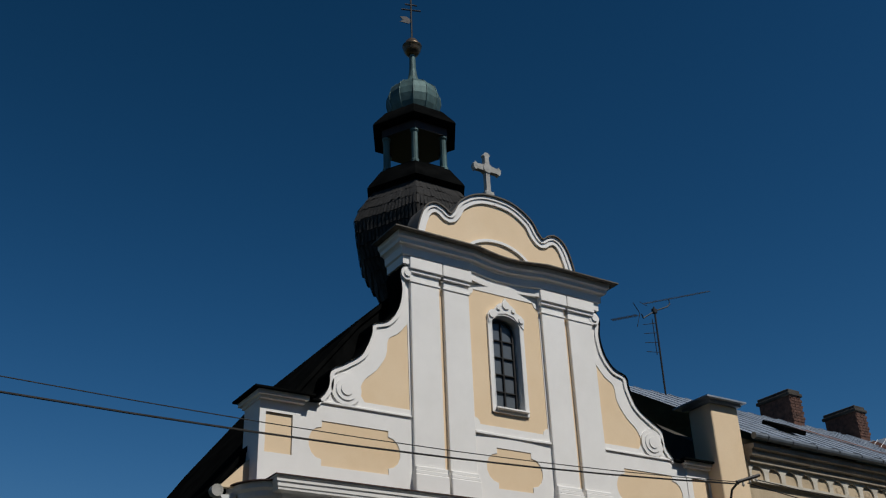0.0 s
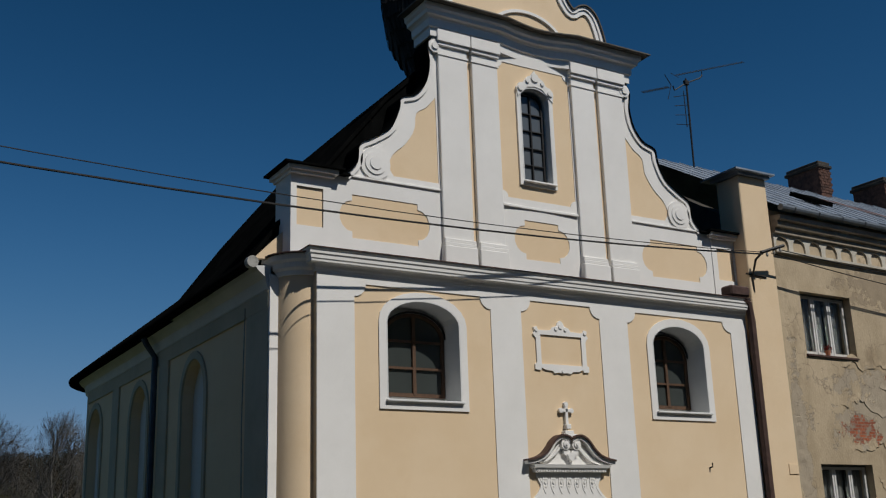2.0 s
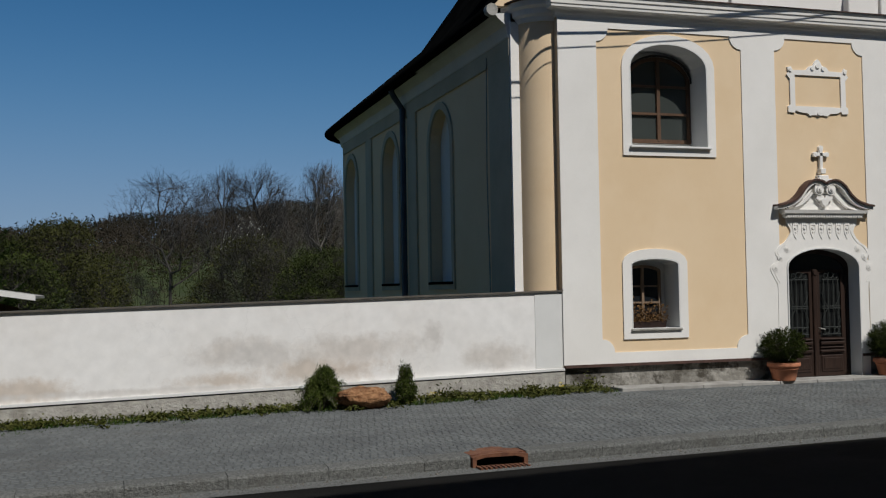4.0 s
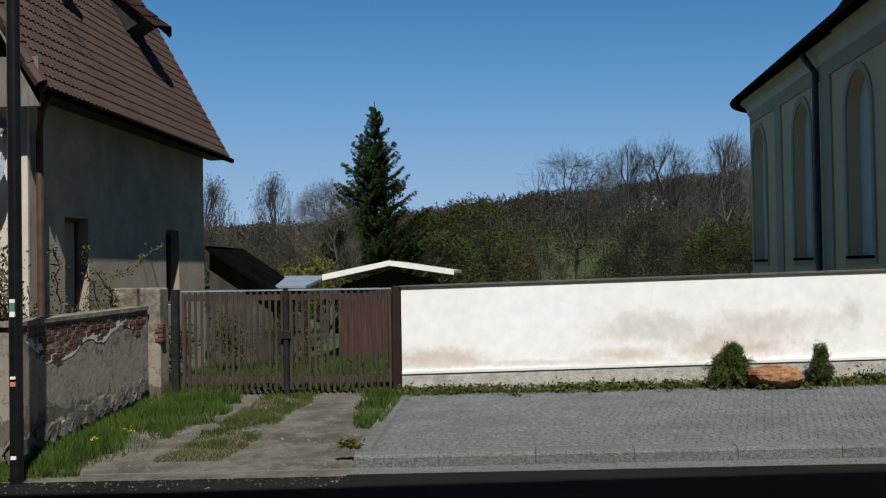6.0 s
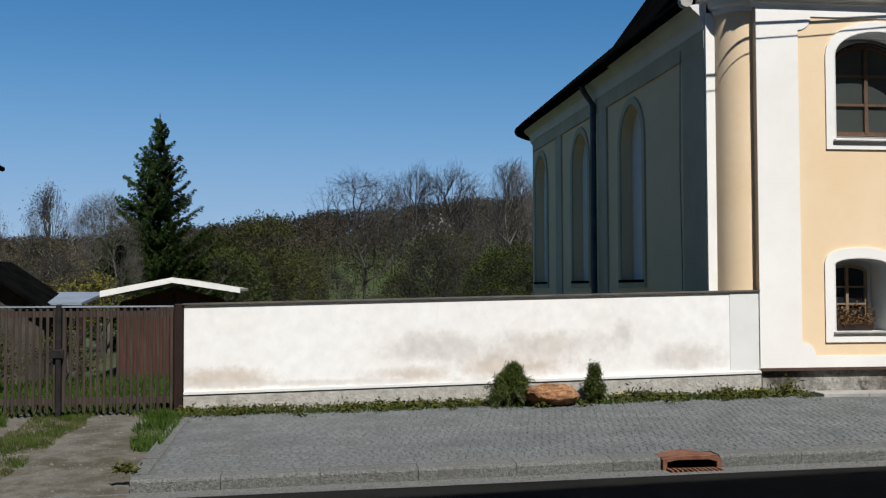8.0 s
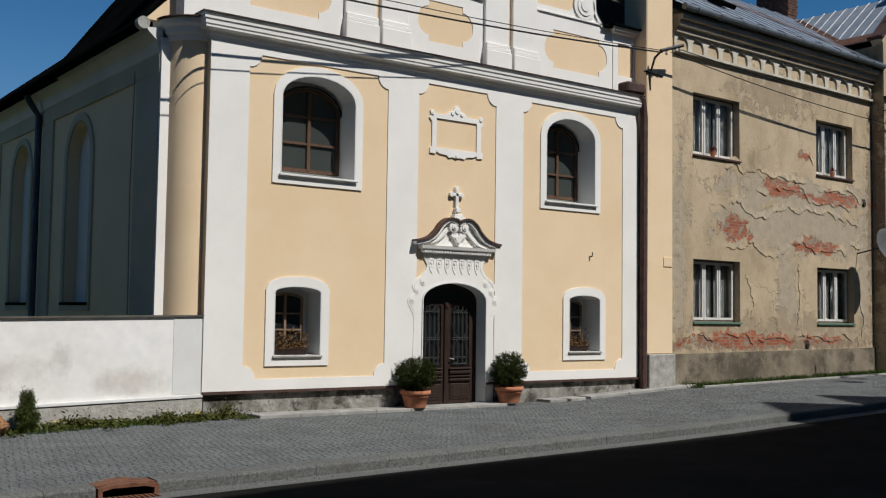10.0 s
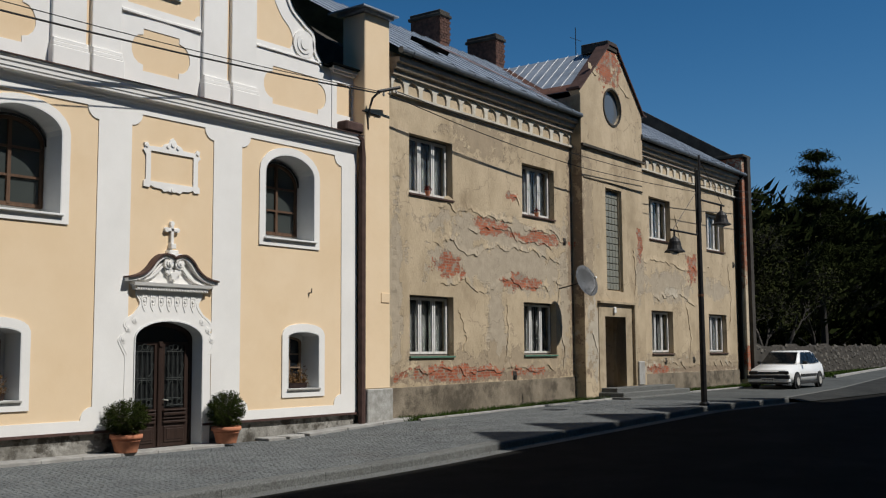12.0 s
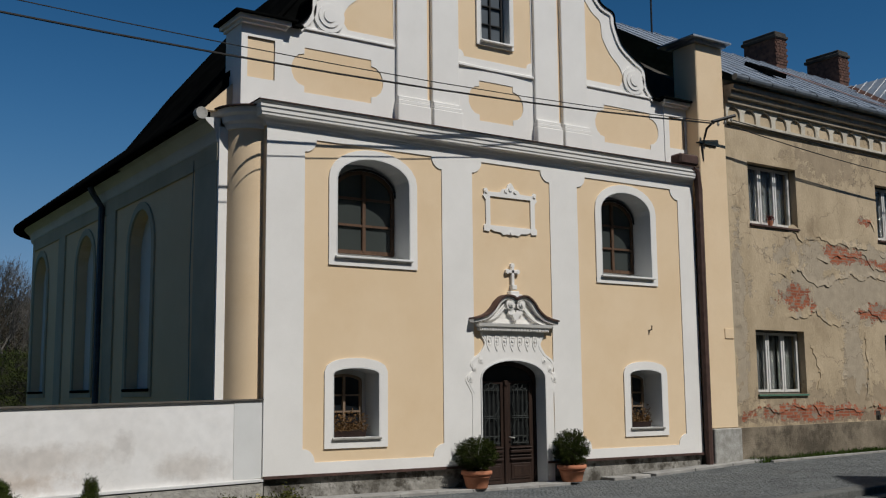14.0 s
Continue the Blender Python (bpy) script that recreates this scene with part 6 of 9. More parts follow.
# plaque frame
pq_half = [(0.0, 5.0), (0.1, 5.02), (0.2, 5.0), (0.26, 5.05), (0.42, 5.06), (0.52, 5.1), (0.54, 5.05), (0.68, 5.06), (0.68, 5.17), (0.63, 5.2), (0.63, 5.7), (0.7, 5.78), (0.66, 5.83), (0.68, 5.92), (0.6, 5.94), (0.56, 5.87), (0.26, 5.88), (0.2, 5.95), (0.1, 5.98), (0.06, 6.06), (0.0, 6.1)]
pq = slab([(CX + u, z) for u, z in pq_half] + [(CX - u, z) for u, z in reversed(pq_half[1:-1])],
          [[(CX - 0.52, 5.18), (CX + 0.52, 5.18), (CX + 0.52, 5.78), (CX - 0.52, 5.78)]], FY - 0.03, FY + 0.004)
for u, z, r in ((0, 5.97, 0.05), (-0.12, 5.92, 0.04), (0.12, 5.92, 0.04), (0.62, 5.87, 0.035), (-0.62, 5.87, 0.035), (0.0, 5.05, 0.035)):
    disc(CX + u, z, r, FY - 0.05, FY - 0.02, 12, pq)
part("plaque_frame", pq, WHITE, church, "white stucco plaque frame")
part("wall_hook", tube([(16.85, FY, 3.16), (16.85, FY - 0.07, 3.17), (16.85, FY - 0.08, 3.26)], 0.016), IRON, church)

# ---- church: attic storey ----
def mirror(pts):
    return [(2 * AX - x, z) for x, z in reversed(pts)]


inner = smooth_line([(3.55, 8.78), (3.66, 8.98), (3.55, 9.25), (3.28, 9.5), (3.06, 9.85), (3.0, 10.22), (2.76, 10.4), (2.54, 10.66)], 4)
scroll_panel = [(AX + 2.52, 8.78)] + [(AX + u, z) for u, z in inner]
side_panels = [scroll_panel, mirror(scroll_panel)]
carts = [cartouche(AX - 3.75, 0.72, 7.4, 8.27, 0.27), cartouche(AX, 0.44, 7.42, 8.28, 0.28), cartouche(AX + 3.75, 0.72, 7.4, 8.27, 0.27)]
blocks = [[(AX + s * 5.35 - 0.27, 7.52), (AX + s * 5.35 + 0.27, 7.52), (AX + s * 5.35 + 0.27, 8.28), (AX + s * 5.35 - 0.27, 8.28)] for s in (-1, 1)]
gaps = [[(AX + a, 7.66), (AX + b, 7.66), (AX + b, 11.95), (AX + a, 11.95)] for a, b in ((-1.77, -1.65), (1.65, 1.77))]
centre = notched(AX - 0.96, AX + 0.96, 8.74, 11.85, 0.14)
part("attic_frame", slab(upper, side_panels + carts + blocks + [centre] + gaps, A_Y - 0.014, A_Y + 0.004), WHITE, church, "white plaster frame of the attic storey")
for s in (-1, 1):
    line = [(AX + s * u, z) for u, z in scroll]
    part("scroll_rim", band(line, 0.1, A_Y - 0.05, A_Y + 0.1, side=s), WHITE, church)
    part("scroll_flashing", band(line, -0.018, A_Y - 0.085, A_Y + 0.5, side=s), DARKMETAL, church, "dark metal capping")
    v = disc(AX + s * 3.97, 8.97, 0.33, A_Y - 0.05, A_Y - 0.01, 28)
    disc(AX + s * 3.97, 8.97, 0.23, A_Y - 0.07, A_Y - 0.04, 24, v)
    disc(AX + s * 3.97, 8.97, 0.13, A_Y - 0.09, A_Y - 0.06, 20, v)
    part("scroll_volute", v, WHITE, church)
    v = disc(AX + s * 2.56, 11.8, 0.15, A_Y - 0.1, A_Y - 0.02, 20)
    disc(AX + s * 2.56, 11.8, 0.08, A_Y - 0.13, A_Y - 0.09, 16, v)
    part("small_volute", v, WHITE, church)
    for a, b in ((1.0, 1.65), (1.77, 2.48)):
        x0, x1 = sorted((AX + s * a, AX + s * b))
        p = box(x0, x1, A_Y - 0.09, A_Y, 7.62, 12.02, 0.01)
        box(x0 - 0.025, x1 + 0.025, A_Y - 0.11, A_Y, 11.62, 11.66, 0, p)
        box(x0 - 0.03, x1 + 0.03, A_Y - 0.14, A_Y, 11.82, 11.9, 0.01, p)
        box(x0 - 0.05, x1 + 0.05, A_Y - 0.18, A_Y, 11.9, 12.19, 0.012, p)
        part("upper_pilaster", p, WHITE, church)
        p = box(x0 - 0.03, x1 + 0.03, A_Y - 0.18, A_Y, 7.1, 7.46, 0.015)
        box(x0 - 0.015, x1 + 0.015, A_Y - 0.16, A_Y, 7.46, 7.54, 0.01, p)
        box(x0, x1, A_Y - 0.14, A_Y, 7.54, 7.62, 0.01, p)
        part("pilaster_base", p, WHITE, church)
    x0, x1 = sorted((AX + s * 2.5, AX + s * 4.9))
    part("ledge", box(x0, x1, A_Y - 0.05, A_Y, 8.61, 8.66, 0.01), WHITE, church)
    x0, x1 = sorted((AX + s * 4.92, AX + s * 5.74))
    part("corner_block", slab([(x0, 6.95), (x1, 6.95), (x1, 8.52), (x0, 8.52)], [[(p[0], p[1]) for p in blocks[0 if s < 0 else 1]]], A_Y - 0.035, A_Y + 0.02), WHITE, church)
    part("block_side", box(*( (x0, x0 + 0.06) if s < 0 else (x1 - 0.06, x1)), A_Y + 0.02, A_Y + 0.7, 6.95, 8.52), WHITE, church)
    b = box(x0 - 0.04, x1 + 0.04, A_Y - 0.13, A_Y + 0.75, 8.5, 8.56)
    box(x0 - 0.1, x1 + 0.1, A_Y - 0.19, A_Y + 0.8, 8.56, 8.64, 0, b)
    part("block_cap", b, WHITE, church)
    part("block_flashing", box(x0 - 0.2, x1 + 0.2, A_Y - 0.27, A_Y + 0.85, 8.642, 8.68), DARKMETAL, church, "dark metal capping")
    part("ledge_flashing", box(*sorted((AX + s * 4.55, AX + s * 4.95)), A_Y - 0.14, A_Y + 0.5, 8.6, 8.64), DARKMETAL, church, "dark metal capping")
part("curved_ledge", sweep([(AX - 0.98 + 1.96 * i / 10, A_Y - 0.02 + 0.03 * math.sin(math.pi * i / 10)) for i in range(11)], [(0, 8.52), (0.05, 8.53), (0.05, 8.57), (0, 8.6)]), WHITE, church)
# attic window
part("reveal", slab(grow(tw_open, 0.012), [grow(tw_open, -0.012)], A_Y - 0.05, A_Y + 0.4), NICHE, church)
tw = grow(tw_open, 0.1)
orn = slab(tw, [tw_open], A_Y - 0.045, A_Y + 0.004)
slab([(AX - 0.47, 11.1), (AX - 0.5, 11.3), (AX - 0.42, 11.42), (AX - 0.3, 11.46), (AX - 0.2, 11.6), (AX - 0.08, 11.66), (AX, 11.78), (AX + 0.08, 11.66), (AX + 0.2, 11.6), (AX + 0.3, 11.46), (AX + 0.42, 11.42), (AX + 0.5, 11.3), (AX + 0.47, 11.1), (AX + 0.36, 11.2), (AX + 0.2, 11.36), (AX, 11.4), (AX - 0.2, 11.36), (AX - 0.36, 11.2)], [], A_Y - 0.065, A_Y + 0.0, orn)
for u, z, r in ((0, 11.6, 0.1), (-0.4, 11.3, 0.07), (0.4, 11.3, 0.07), (-0.2, 11.5, 0.05), (0.2, 11.5, 0.05)):
    disc(AX + u, z, r, A_Y - 0.095, A_Y - 0.05, 12, orn)
part("window_surround", orn, WHITE, church, "white stucco surround with a shell crest")
casement(AX - 0.36, AX + 0.3, 9.2, 11.05, 11.28, A_Y + 0.17, 2, (9.6, 10.0, 10.4, 10.8), IRON, 0.04, 0.022, SKYGLASS)
# black sheet paints the dark behind the attic window
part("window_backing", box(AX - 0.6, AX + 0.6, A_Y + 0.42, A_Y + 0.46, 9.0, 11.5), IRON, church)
part("sill", box(AX - 0.42, AX + 0.42, A_Y - 0.12, A_Y + 0.2, 9.12, 9.165, 0.01), WHITE, church)
# pediment border, inner arc, stone cross
for s in (-1, 1):
    line = [(AX + s * u, z) for u, z in ped]
    sd = -1 if s > 0 else 1
    part("pediment_border", band(line, 0.2, A_Y + 0.075, A_Y + 0.16, side=sd), WHITE, church)
    part("pediment_rim", band(line, 0.09, A_Y + 0.045, A_Y + 0.3, side=sd), WHITE, church)
    part("pediment_flashing", band(line, -0.03, A_Y + 0.0, A_Y + 0.6, side=sd), OLDTIN, church, "weathered brown metal capping")
part("inner_arc", band([(AX + 1.02 * math.cos(radians(a)), 12.6 + 0.72 * math.sin(radians(a))) for a in range(10, 171, 8)], 0.07, A_Y + 0.07, A_Y + 0.14), WHITE, church)
XY = A_Y + 0.33
sc = box(AX - 0.2, AX + 0.2, XY - 0.16, XY + 0.16, 14.4, 14.6, 0.02)
box(AX - 0.13, AX + 0.13, XY - 0.11, XY + 0.11, 14.6, 14.75, 0.02, sc)
slab([(AX - 0.06, 14.72), (AX + 0.06, 14.72), (AX + 0.055, 15.33), (AX + 0.3, 15.33), (AX + 0.34, 15.29), (AX + 0.4, 15.36), (AX + 0.4, 15.46), (AX + 0.34, 15.53), (AX + 0.3, 15.48), (AX + 0.07, 15.5), (AX + 0.06, 15.74), (AX + 0.1, 15.78), (AX + 0.04, 15.86), (AX - 0.04, 15.86), (AX - 0.1, 15.78), (AX - 0.06, 15.74), (AX - 0.07, 15.5), (AX - 0.3, 15.48), (AX - 0.34, 15.53), (AX - 0.4, 15.46), (AX - 0.4, 15.36), (AX - 0.34, 15.29), (AX - 0.3, 15.33), (AX - 0.055, 15.33)], [], XY - 0.06, XY + 0.06, sc)
disc(AX, 15.41, 0.13, XY - 0.08, XY + 0.08, 20, sc)
part("stone_cross", sc, STONE, church, "weathered grey stone cross")

# ---- church: side of the nave ----
def side(u, d, v):
    return (d, u, v)


# darker copy of the white plaster; the shaded side's dimness is in the colour
SHADEDWHITE = mat("shaded_side_white", (0.42, 0.37, 0.275), (0.50, 0.445, 0.335), 0.9, 0.9, 0.12, 90)
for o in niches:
    part("niche_surround", slab(grow(o, 0.16), [o], NX - 0.04, NX + 0.004, fn=side), SHADEDWHITE, church)
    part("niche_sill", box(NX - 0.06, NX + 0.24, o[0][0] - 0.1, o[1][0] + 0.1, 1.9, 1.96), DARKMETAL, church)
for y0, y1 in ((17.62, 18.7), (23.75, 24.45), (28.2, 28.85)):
    part("side_pilaster", box(NX - 0.045, NX + 0.004, y0, y1, -0.6, 6.0), SHADEDWHITE, church)
part("side_band", box(NX - 0.05, NX + 0.004, 17.6, 31.8, 6.0, 6.32), SHADEDWHITE, church)
BLUEPIPE = mat("blue_grey_metal", (0.05, 0.065, 0.085), (0.08, 0.10, 0.125), 3, 0.5, 0.1, 30, metal=0.2)
part("downpipe", tube([(6.5, 24.6, 6.7), (6.6, 24.6, 6.5), (NX - 0.12, 24.6, 6.2), (NX - 0.12, 24.6, -0.4)], 0.075), BLUEPIPE, church, "blue-grey downpipe")
part("lightning_cable", tube([(NX - 0.06, 18.75, 6.2), (NX - 0.07, 18.8, 4.0), (NX - 0.06, 18.76, 2.2), (NX - 0.06, 18.78, -0.3)], 0.012, 5), STONE, church)
part("verge_wall", slab([(6.62, 6.9), (7.35, 6.9), (7.35, 7.62), (7.2, 7.5)], [], 17.62, 17.75), CREAM, church)
part("front_downpipe", tube([(18.1, FY - 0.16, 7.05), (18.4, FY - 0.16, 6.9), (18.47, FY - 0.14, 6.5), (18.47, FY - 0.12, -0.1)], 0.09), RUSTEDGE, church, "brown metal downpipe")
part("rain_hopper", box(17.75, 18.36, FY - 0.3, FY + 0.05, 7.02, 7.27, 0.04), RUSTEDGE, church, "brown rain hopper")
part("rain_hopper", tube([(6.47, 17.3, 6.74), (6.47, 17.45, 6.74)], 0.11, 12), STONE, church, "pale gutter end")

# shingle courses on the turret's bulb, each course a ring of single shingles
shv, shf = [], []
BULB = [(0.95, 13.2), (1.36, 13.9), (1.72, 14.5), (1.86, 15.2), (1.72, 15.6), (1.4, 16.1), (1.25, 16.3)]
def bulb_r(z):
    return lerp_at(z, [p[1] for p in BULB], [p[0] for p in BULB])
zc = 13.2
while zc < 16.2:
    step = 0.34
    za, zb = zc - 0.05, min(zc + step, 16.3)
    ra, rb = bulb_r(zc) + 0.045, bulb_r(zb) + 0.012
    for side_i in range(6):
        a0, a1 = tview + side_i * math.pi / 3, tview + (side_i + 1) * math.pi / 3
        n = max(4, int(ra / 0.11))
        for i in range(n):
            f0, f1 = i / n + 0.012, (i + 1) / n - 0.012
            dz = random.uniform(-0.03, 0.03)
            dr = random.uniform(0, 0.02)
            k = len(shv)
            for f, r, z in ((f0, ra + dr, za + dz), (f1, ra + dr, za + dz), (f1, rb, zb), (f0, rb, zb), (f0, ra + dr - 0.03, za + dz), (f1, ra + dr - 0.03, za + dz)):
                x = r * (math.cos(a0) * (1 - f) + math.cos(a1) * f)
                y = r * (math.sin(a0) * (1 - f) + math.sin(a1) * f)
                shv.append((TC[0] + x, TC[1] + y, z))
            shf += [(k, k + 1, k + 2, k + 3), (k + 4, k + 5, k + 1, k)]
    zc += step
tagged(soup("shingles", shv, shf, SHINGLE, turret), kind="stuff")

# ---- street: kerb, setts, drain, lamp, wires, car ----
kerbs = base("kerb", "light granite kerb stones along the footway", "kerb", kind="structure")
stones = [-1.95, -0.97, 0.13, 1.24, 2.38, 3.52, 4.1, 4.82, 5.84, 6.96, 8.04, 9.11, 10.14] + [11.18 + 1.09 * i for i in range(21)]
for x, x2 in zip(stones, stones[1:]):
    z0, z1 = kerb_z(x), kerb_z(x2)
    if not 4.0 < x < 4.3:
        g = 0.0035
        kb = bmesh.new()
        jj = random.uniform(-0.006, 0.006)
        prof = [(11.985 + jj, -0.25), (11.985 + jj, -0.035), (12.0 + jj, -0.01), (12.03 + jj, 0.0), (12.27, 0.004), (12.27, -0.25)]
        ra = [kb.verts.new((x + g, y, z0 + z)) for y, z in prof]
        rb = [kb.verts.new((x2 - g, y, z1 + z)) for y, z in prof]
        for i in range(6):
            kb.faces.new((ra[i], rb[i], rb[(i + 1) % 6], ra[(i + 1) % 6]))
        kb.faces.new(ra)
        kb.faces.new(list(reversed(rb)))
        bmesh.ops.recalc_face_normals(kb, faces=kb.faces)
        part("kerb_stone", kb, KERB, kerbs)
for i in range(5):
    y0 = 12.3 + 0.95 * i
    kb = box(-2.0, -1.8, y0, y0 + 0.9, -0.5, 0.0)
    for v in kb.verts:
        v.co.z = pave_z(-1.9, v.co.y) + (0.004 if v.co.z > -0.1 else -0.3)
    part("edge_stone", kb, KERB, kerbs)

drain = base("street_drain", "rusty cast-iron kerb inlet with a slotted grate", "drain")
zk = kerb_z(4.5)
db = bmesh.new()
slab([(4.11, zk - 0.17), (4.82, zk - 0.16), (4.82, zk - 0.02), (4.7, zk + 0.0), (4.51, zk + 0.012), (4.24, zk - 0.002), (4.11, zk - 0.03)], [[(4.16, zk - 0.145), (4.77, zk - 0.14), (4.77, zk - 0.06), (4.66, zk - 0.035), (4.28, zk - 0.035), (4.16, zk - 0.06)]], 11.94, 12.02, db)
part("inlet_frame", db, RUST, drain)
part("inlet_lid", slab([(4.11, zk - 0.035), (4.82, zk - 0.025), (4.82, zk - 0.005), (4.51, zk + 0.02), (4.11, zk - 0.01)], [], 12.02, 12.4), RUST, drain)
part("inlet_throat", box(4.13, 4.8, 12.2, 12.25, zk - 0.3, zk - 0.03), IRON, drain)
for i in range(11):
    xx = 4.15 + 0.06 * i
    part("grate_bar", box(xx, xx + 0.03, 11.76, 11.94, zk - 0.16, zk - 0.125), RUST, drain)

# paving: small granite setts, the nearest ones single
def sett_spots(x0, x1, y0, y1, pitch=0.102):
    out = []
    ny = int((y1 - y0) / pitch)
    nx = int((x1 - x0) / pitch)
    for j in range(ny):
        for i in range(nx):
            xx = x0 + pitch * (i + 0.5 * (j % 2)) + 0.03 * math.sin(j * 1.7) + random.uniform(-0.008, 0.008)
            yy = y0 + pitch * (j + 0.5) + 0.016 * math.sin(xx * 1.3 + 0.4 * math.sin(xx * 0.41)) + random.uniform(-0.008, 0.008)
            if y0 < yy < y1 and x0 < xx < x1:
                out.append((xx, yy))
    return out


pave_ob = bpy.data.objects["pavement"]
unit = bmesh.new()
box(-0.049, 0.049, -0.048, 0.048, -0.05, 0.0, 0.012, unit)
sett_me = bpy.data.meshes.new("sett")
unit.to_mesh(sett_me)
unit.free()
sett_me.materials.append(SETT)
all_setts = sett_spots(-1.75, 30.0, 12.3, 16.9)
single = [p for p in all_setts if p[0] < 1.25 and p[1] < 13.3][:300]
for xx, yy in single:
    ob = new("sett", sett_me)
    ob.parent = pave_ob
    ob.matrix_local = pose(xx, yy, pave_z(xx, yy) + random.uniform(-0.002, 0.003), random.uniform(-1.5, 1.5), random.uniform(-1.5, 1.5), random.uniform(-10, 10))
single = set(single)
sv, sf = [], []
tops = [(-0.037, -0.036), (0.037, -0.036), (0.037, 0.036), (-0.037, 0.036)]
foots = [(-0.05, -0.049), (0.05, -0.049), (0.05, 0.049), (-0.05, 0.049)]
for xx, yy in [p for p in all_setts if p not in single]:
    k = len(sv)
    h, a = pave_z(xx, yy) + random.uniform(-0.002, 0.003), random.uniform(-0.12, 0.12)
    tx, ty = random.uniform(-0.025, 0.025), random.uniform(-0.025, 0.025)
    ca, sa = math.cos(a), math.sin(a)
    for px, py in tops:
        sv.append((xx + ca * px - sa * py, yy + sa * px + ca * py, h + 0.001 + tx * px + ty * py))
    for px, py in foots:
        sv.append((xx + ca * px - sa * py, yy + sa * px + ca * py, h - 0.011))
    sf += [(k, k + 1, k + 2, k + 3), (k + 4, k + 5, k + 1, k), (k + 5, k + 6, k + 2, k + 1), (k + 6, k + 7, k + 3, k + 2), (k + 7, k + 4, k, k + 3)]
tagged(soup("small_setts", sv, sf, SETT, pave_ob), kind="stuff")
FOOTWAY = mat("grey_footway", (0.06, 0.064, 0.063), (0.092, 0.097, 0.094), 1.0, 0.92, 0.6, 50, dirt=(0.062, 0.064, 0.061), dirt_scale=0.7, spec=0.1)
sheet("upper_footway", list(range(30, 34)), [12.28, 13, 14, 15, 16, 17.1], pave_z, FOOTWAY, "worn grey footway beside the tenement", 0.006)


def bend(x):
    """The edge of the footway where the street bends away beyond the lamp."""
    return 12.0 + 0.127 * max(0.0, x - 33.0)


def verge_edge(x):
    return 16.4 + 0.1 * (x - 52)


def strip(name, xs, lo, hi, n, material, label):
    """Ground between two lines along the street."""
    rows = [[(x, lo(x)[0] + (hi(x)[0] - lo(x)[0]) * j / n, lo(x)[1] + (hi(x)[1] - lo(x)[1]) * j / n) for x in xs] for j in range(n + 1)]
    w = len(xs)
    fs = [(j * w + i, j * w + i + 1, (j + 1) * w + i + 1, (j + 1) * w + i) for j in range(n) for i in range(w - 1)]
    return tagged(soup(name, [p for r in rows for p in r], fs, material), label, name, kind="structure")


far_x = list(range(33, 61)) + [70, 80, 100, 120]
strip("parking_footway", far_x, lambda x: (bend(x) + 0.15, pave_z(x, bend(x)) + 0.008), lambda x: (max(17.1, verge_edge(x)), pave_z(x, 17.0) + 0.008), 5, FOOTWAY, "worn grey footway where the car is parked")
# lit copy of the asphalt, paler for the sunlit stretch of road
LITASPHALT = mat("sunlit_paler_asphalt", (0.026, 0.027, 0.026), (0.045, 0.046, 0.044), 0.8, 0.92, 0.5, 90, dirt=(0.034, 0.034, 0.032), dirt_scale=0.5, spec=0.08)
strip("road_bend", far_x, lambda x: (11.5, kerb_z(x) - 0.12), lambda x: (bend(x) + 0.05, pave_z(x, bend(x)) + 0.002), 3, LITASPHALT, "paler asphalt painted as sunlit where the street bends")
for i in range(34):
    x0 = 33.0 + 1.0 * i
    kb = box(x0 + 0.01, x0 + 0.99, 0.04, 0.16, -0.2, 0.014, 0.005)
    for v in kb.verts:
        v.co.z += pave_z(v.co.x, bend(v.co.x))
        v.co.y += bend(v.co.x)
    part("edge_stone", kb, KERB, kerbs, "flush grey edging stone")
for i in range(22):
    x0 = 51.0 + 1.0 * i
    kb = box(x0 + 0.01, x0 + 0.99, -0.06, 0.06, -0.2, 0.11, 0.01)
    for v in kb.verts:
        v.co.z += pave_z(v.co.x, 17)
        v.co.y += verge_edge(v.co.x)
    part("edge_stone", kb, PALESLAB, kerbs, "pale edging stone along the grass")
for i in range(20):
    x0 = 20.0 + 1.0 * i
    if not 29.3 < x0 < 34.9:
        kb = box(x0 + 0.01, x0 + 0.99, 16.34, 16.42, -0.1, 0.05, 0.008)
        for v in kb.verts:
            v.co.z += pave_z(v.co.x, 16.38)
        part("edge_stone", kb, PALESLAB, kerbs, "narrow pale edging stone")
sx = [8.45 + 0.8 * i for i in range(8)]
step = base("threshold_slabs", "low pale stone slabs along the church front", "paving")
for i in range(7):
    b = box(sx[i] + 0.004, sx[i + 1] - 0.004, 16.52, 17.06, -0.14, 0.03, 0.008)
    for v in b.verts:
        v.co.z += foot_z(v.co.x) + 0.02
    part("slab", b, PALESLAB, step)
for xx, w in ((15.3, 0.5), (15.9, 0.45), (16.5, 1.2), (17.72, 1.2), (18.94, 1.1)):
    b = box(xx, xx + w, 16.6, 17.02, -0.1, 0.05, 0.01)
    for v in b.verts:
        v.co.z += foot_z(v.co.x) + 0.01
    part("slab", b, PALESLAB, step)

# street lamp
lamp = base("street_lamp", "black two-armed street lamp with bell shades", "street lamp")
LX, LY = 27.03, 12.15
lz = pave_z(LX, LY)
part("post", lathe([(0.13, lz - 0.05), (0.13, lz + 0.05), (0.085, lz + 0.1), (0.075, lz + 3.0), (0.06, lz + 5.6), (0.05, lz + 6.45)], 12, (LX, LY)), IRON, lamp)
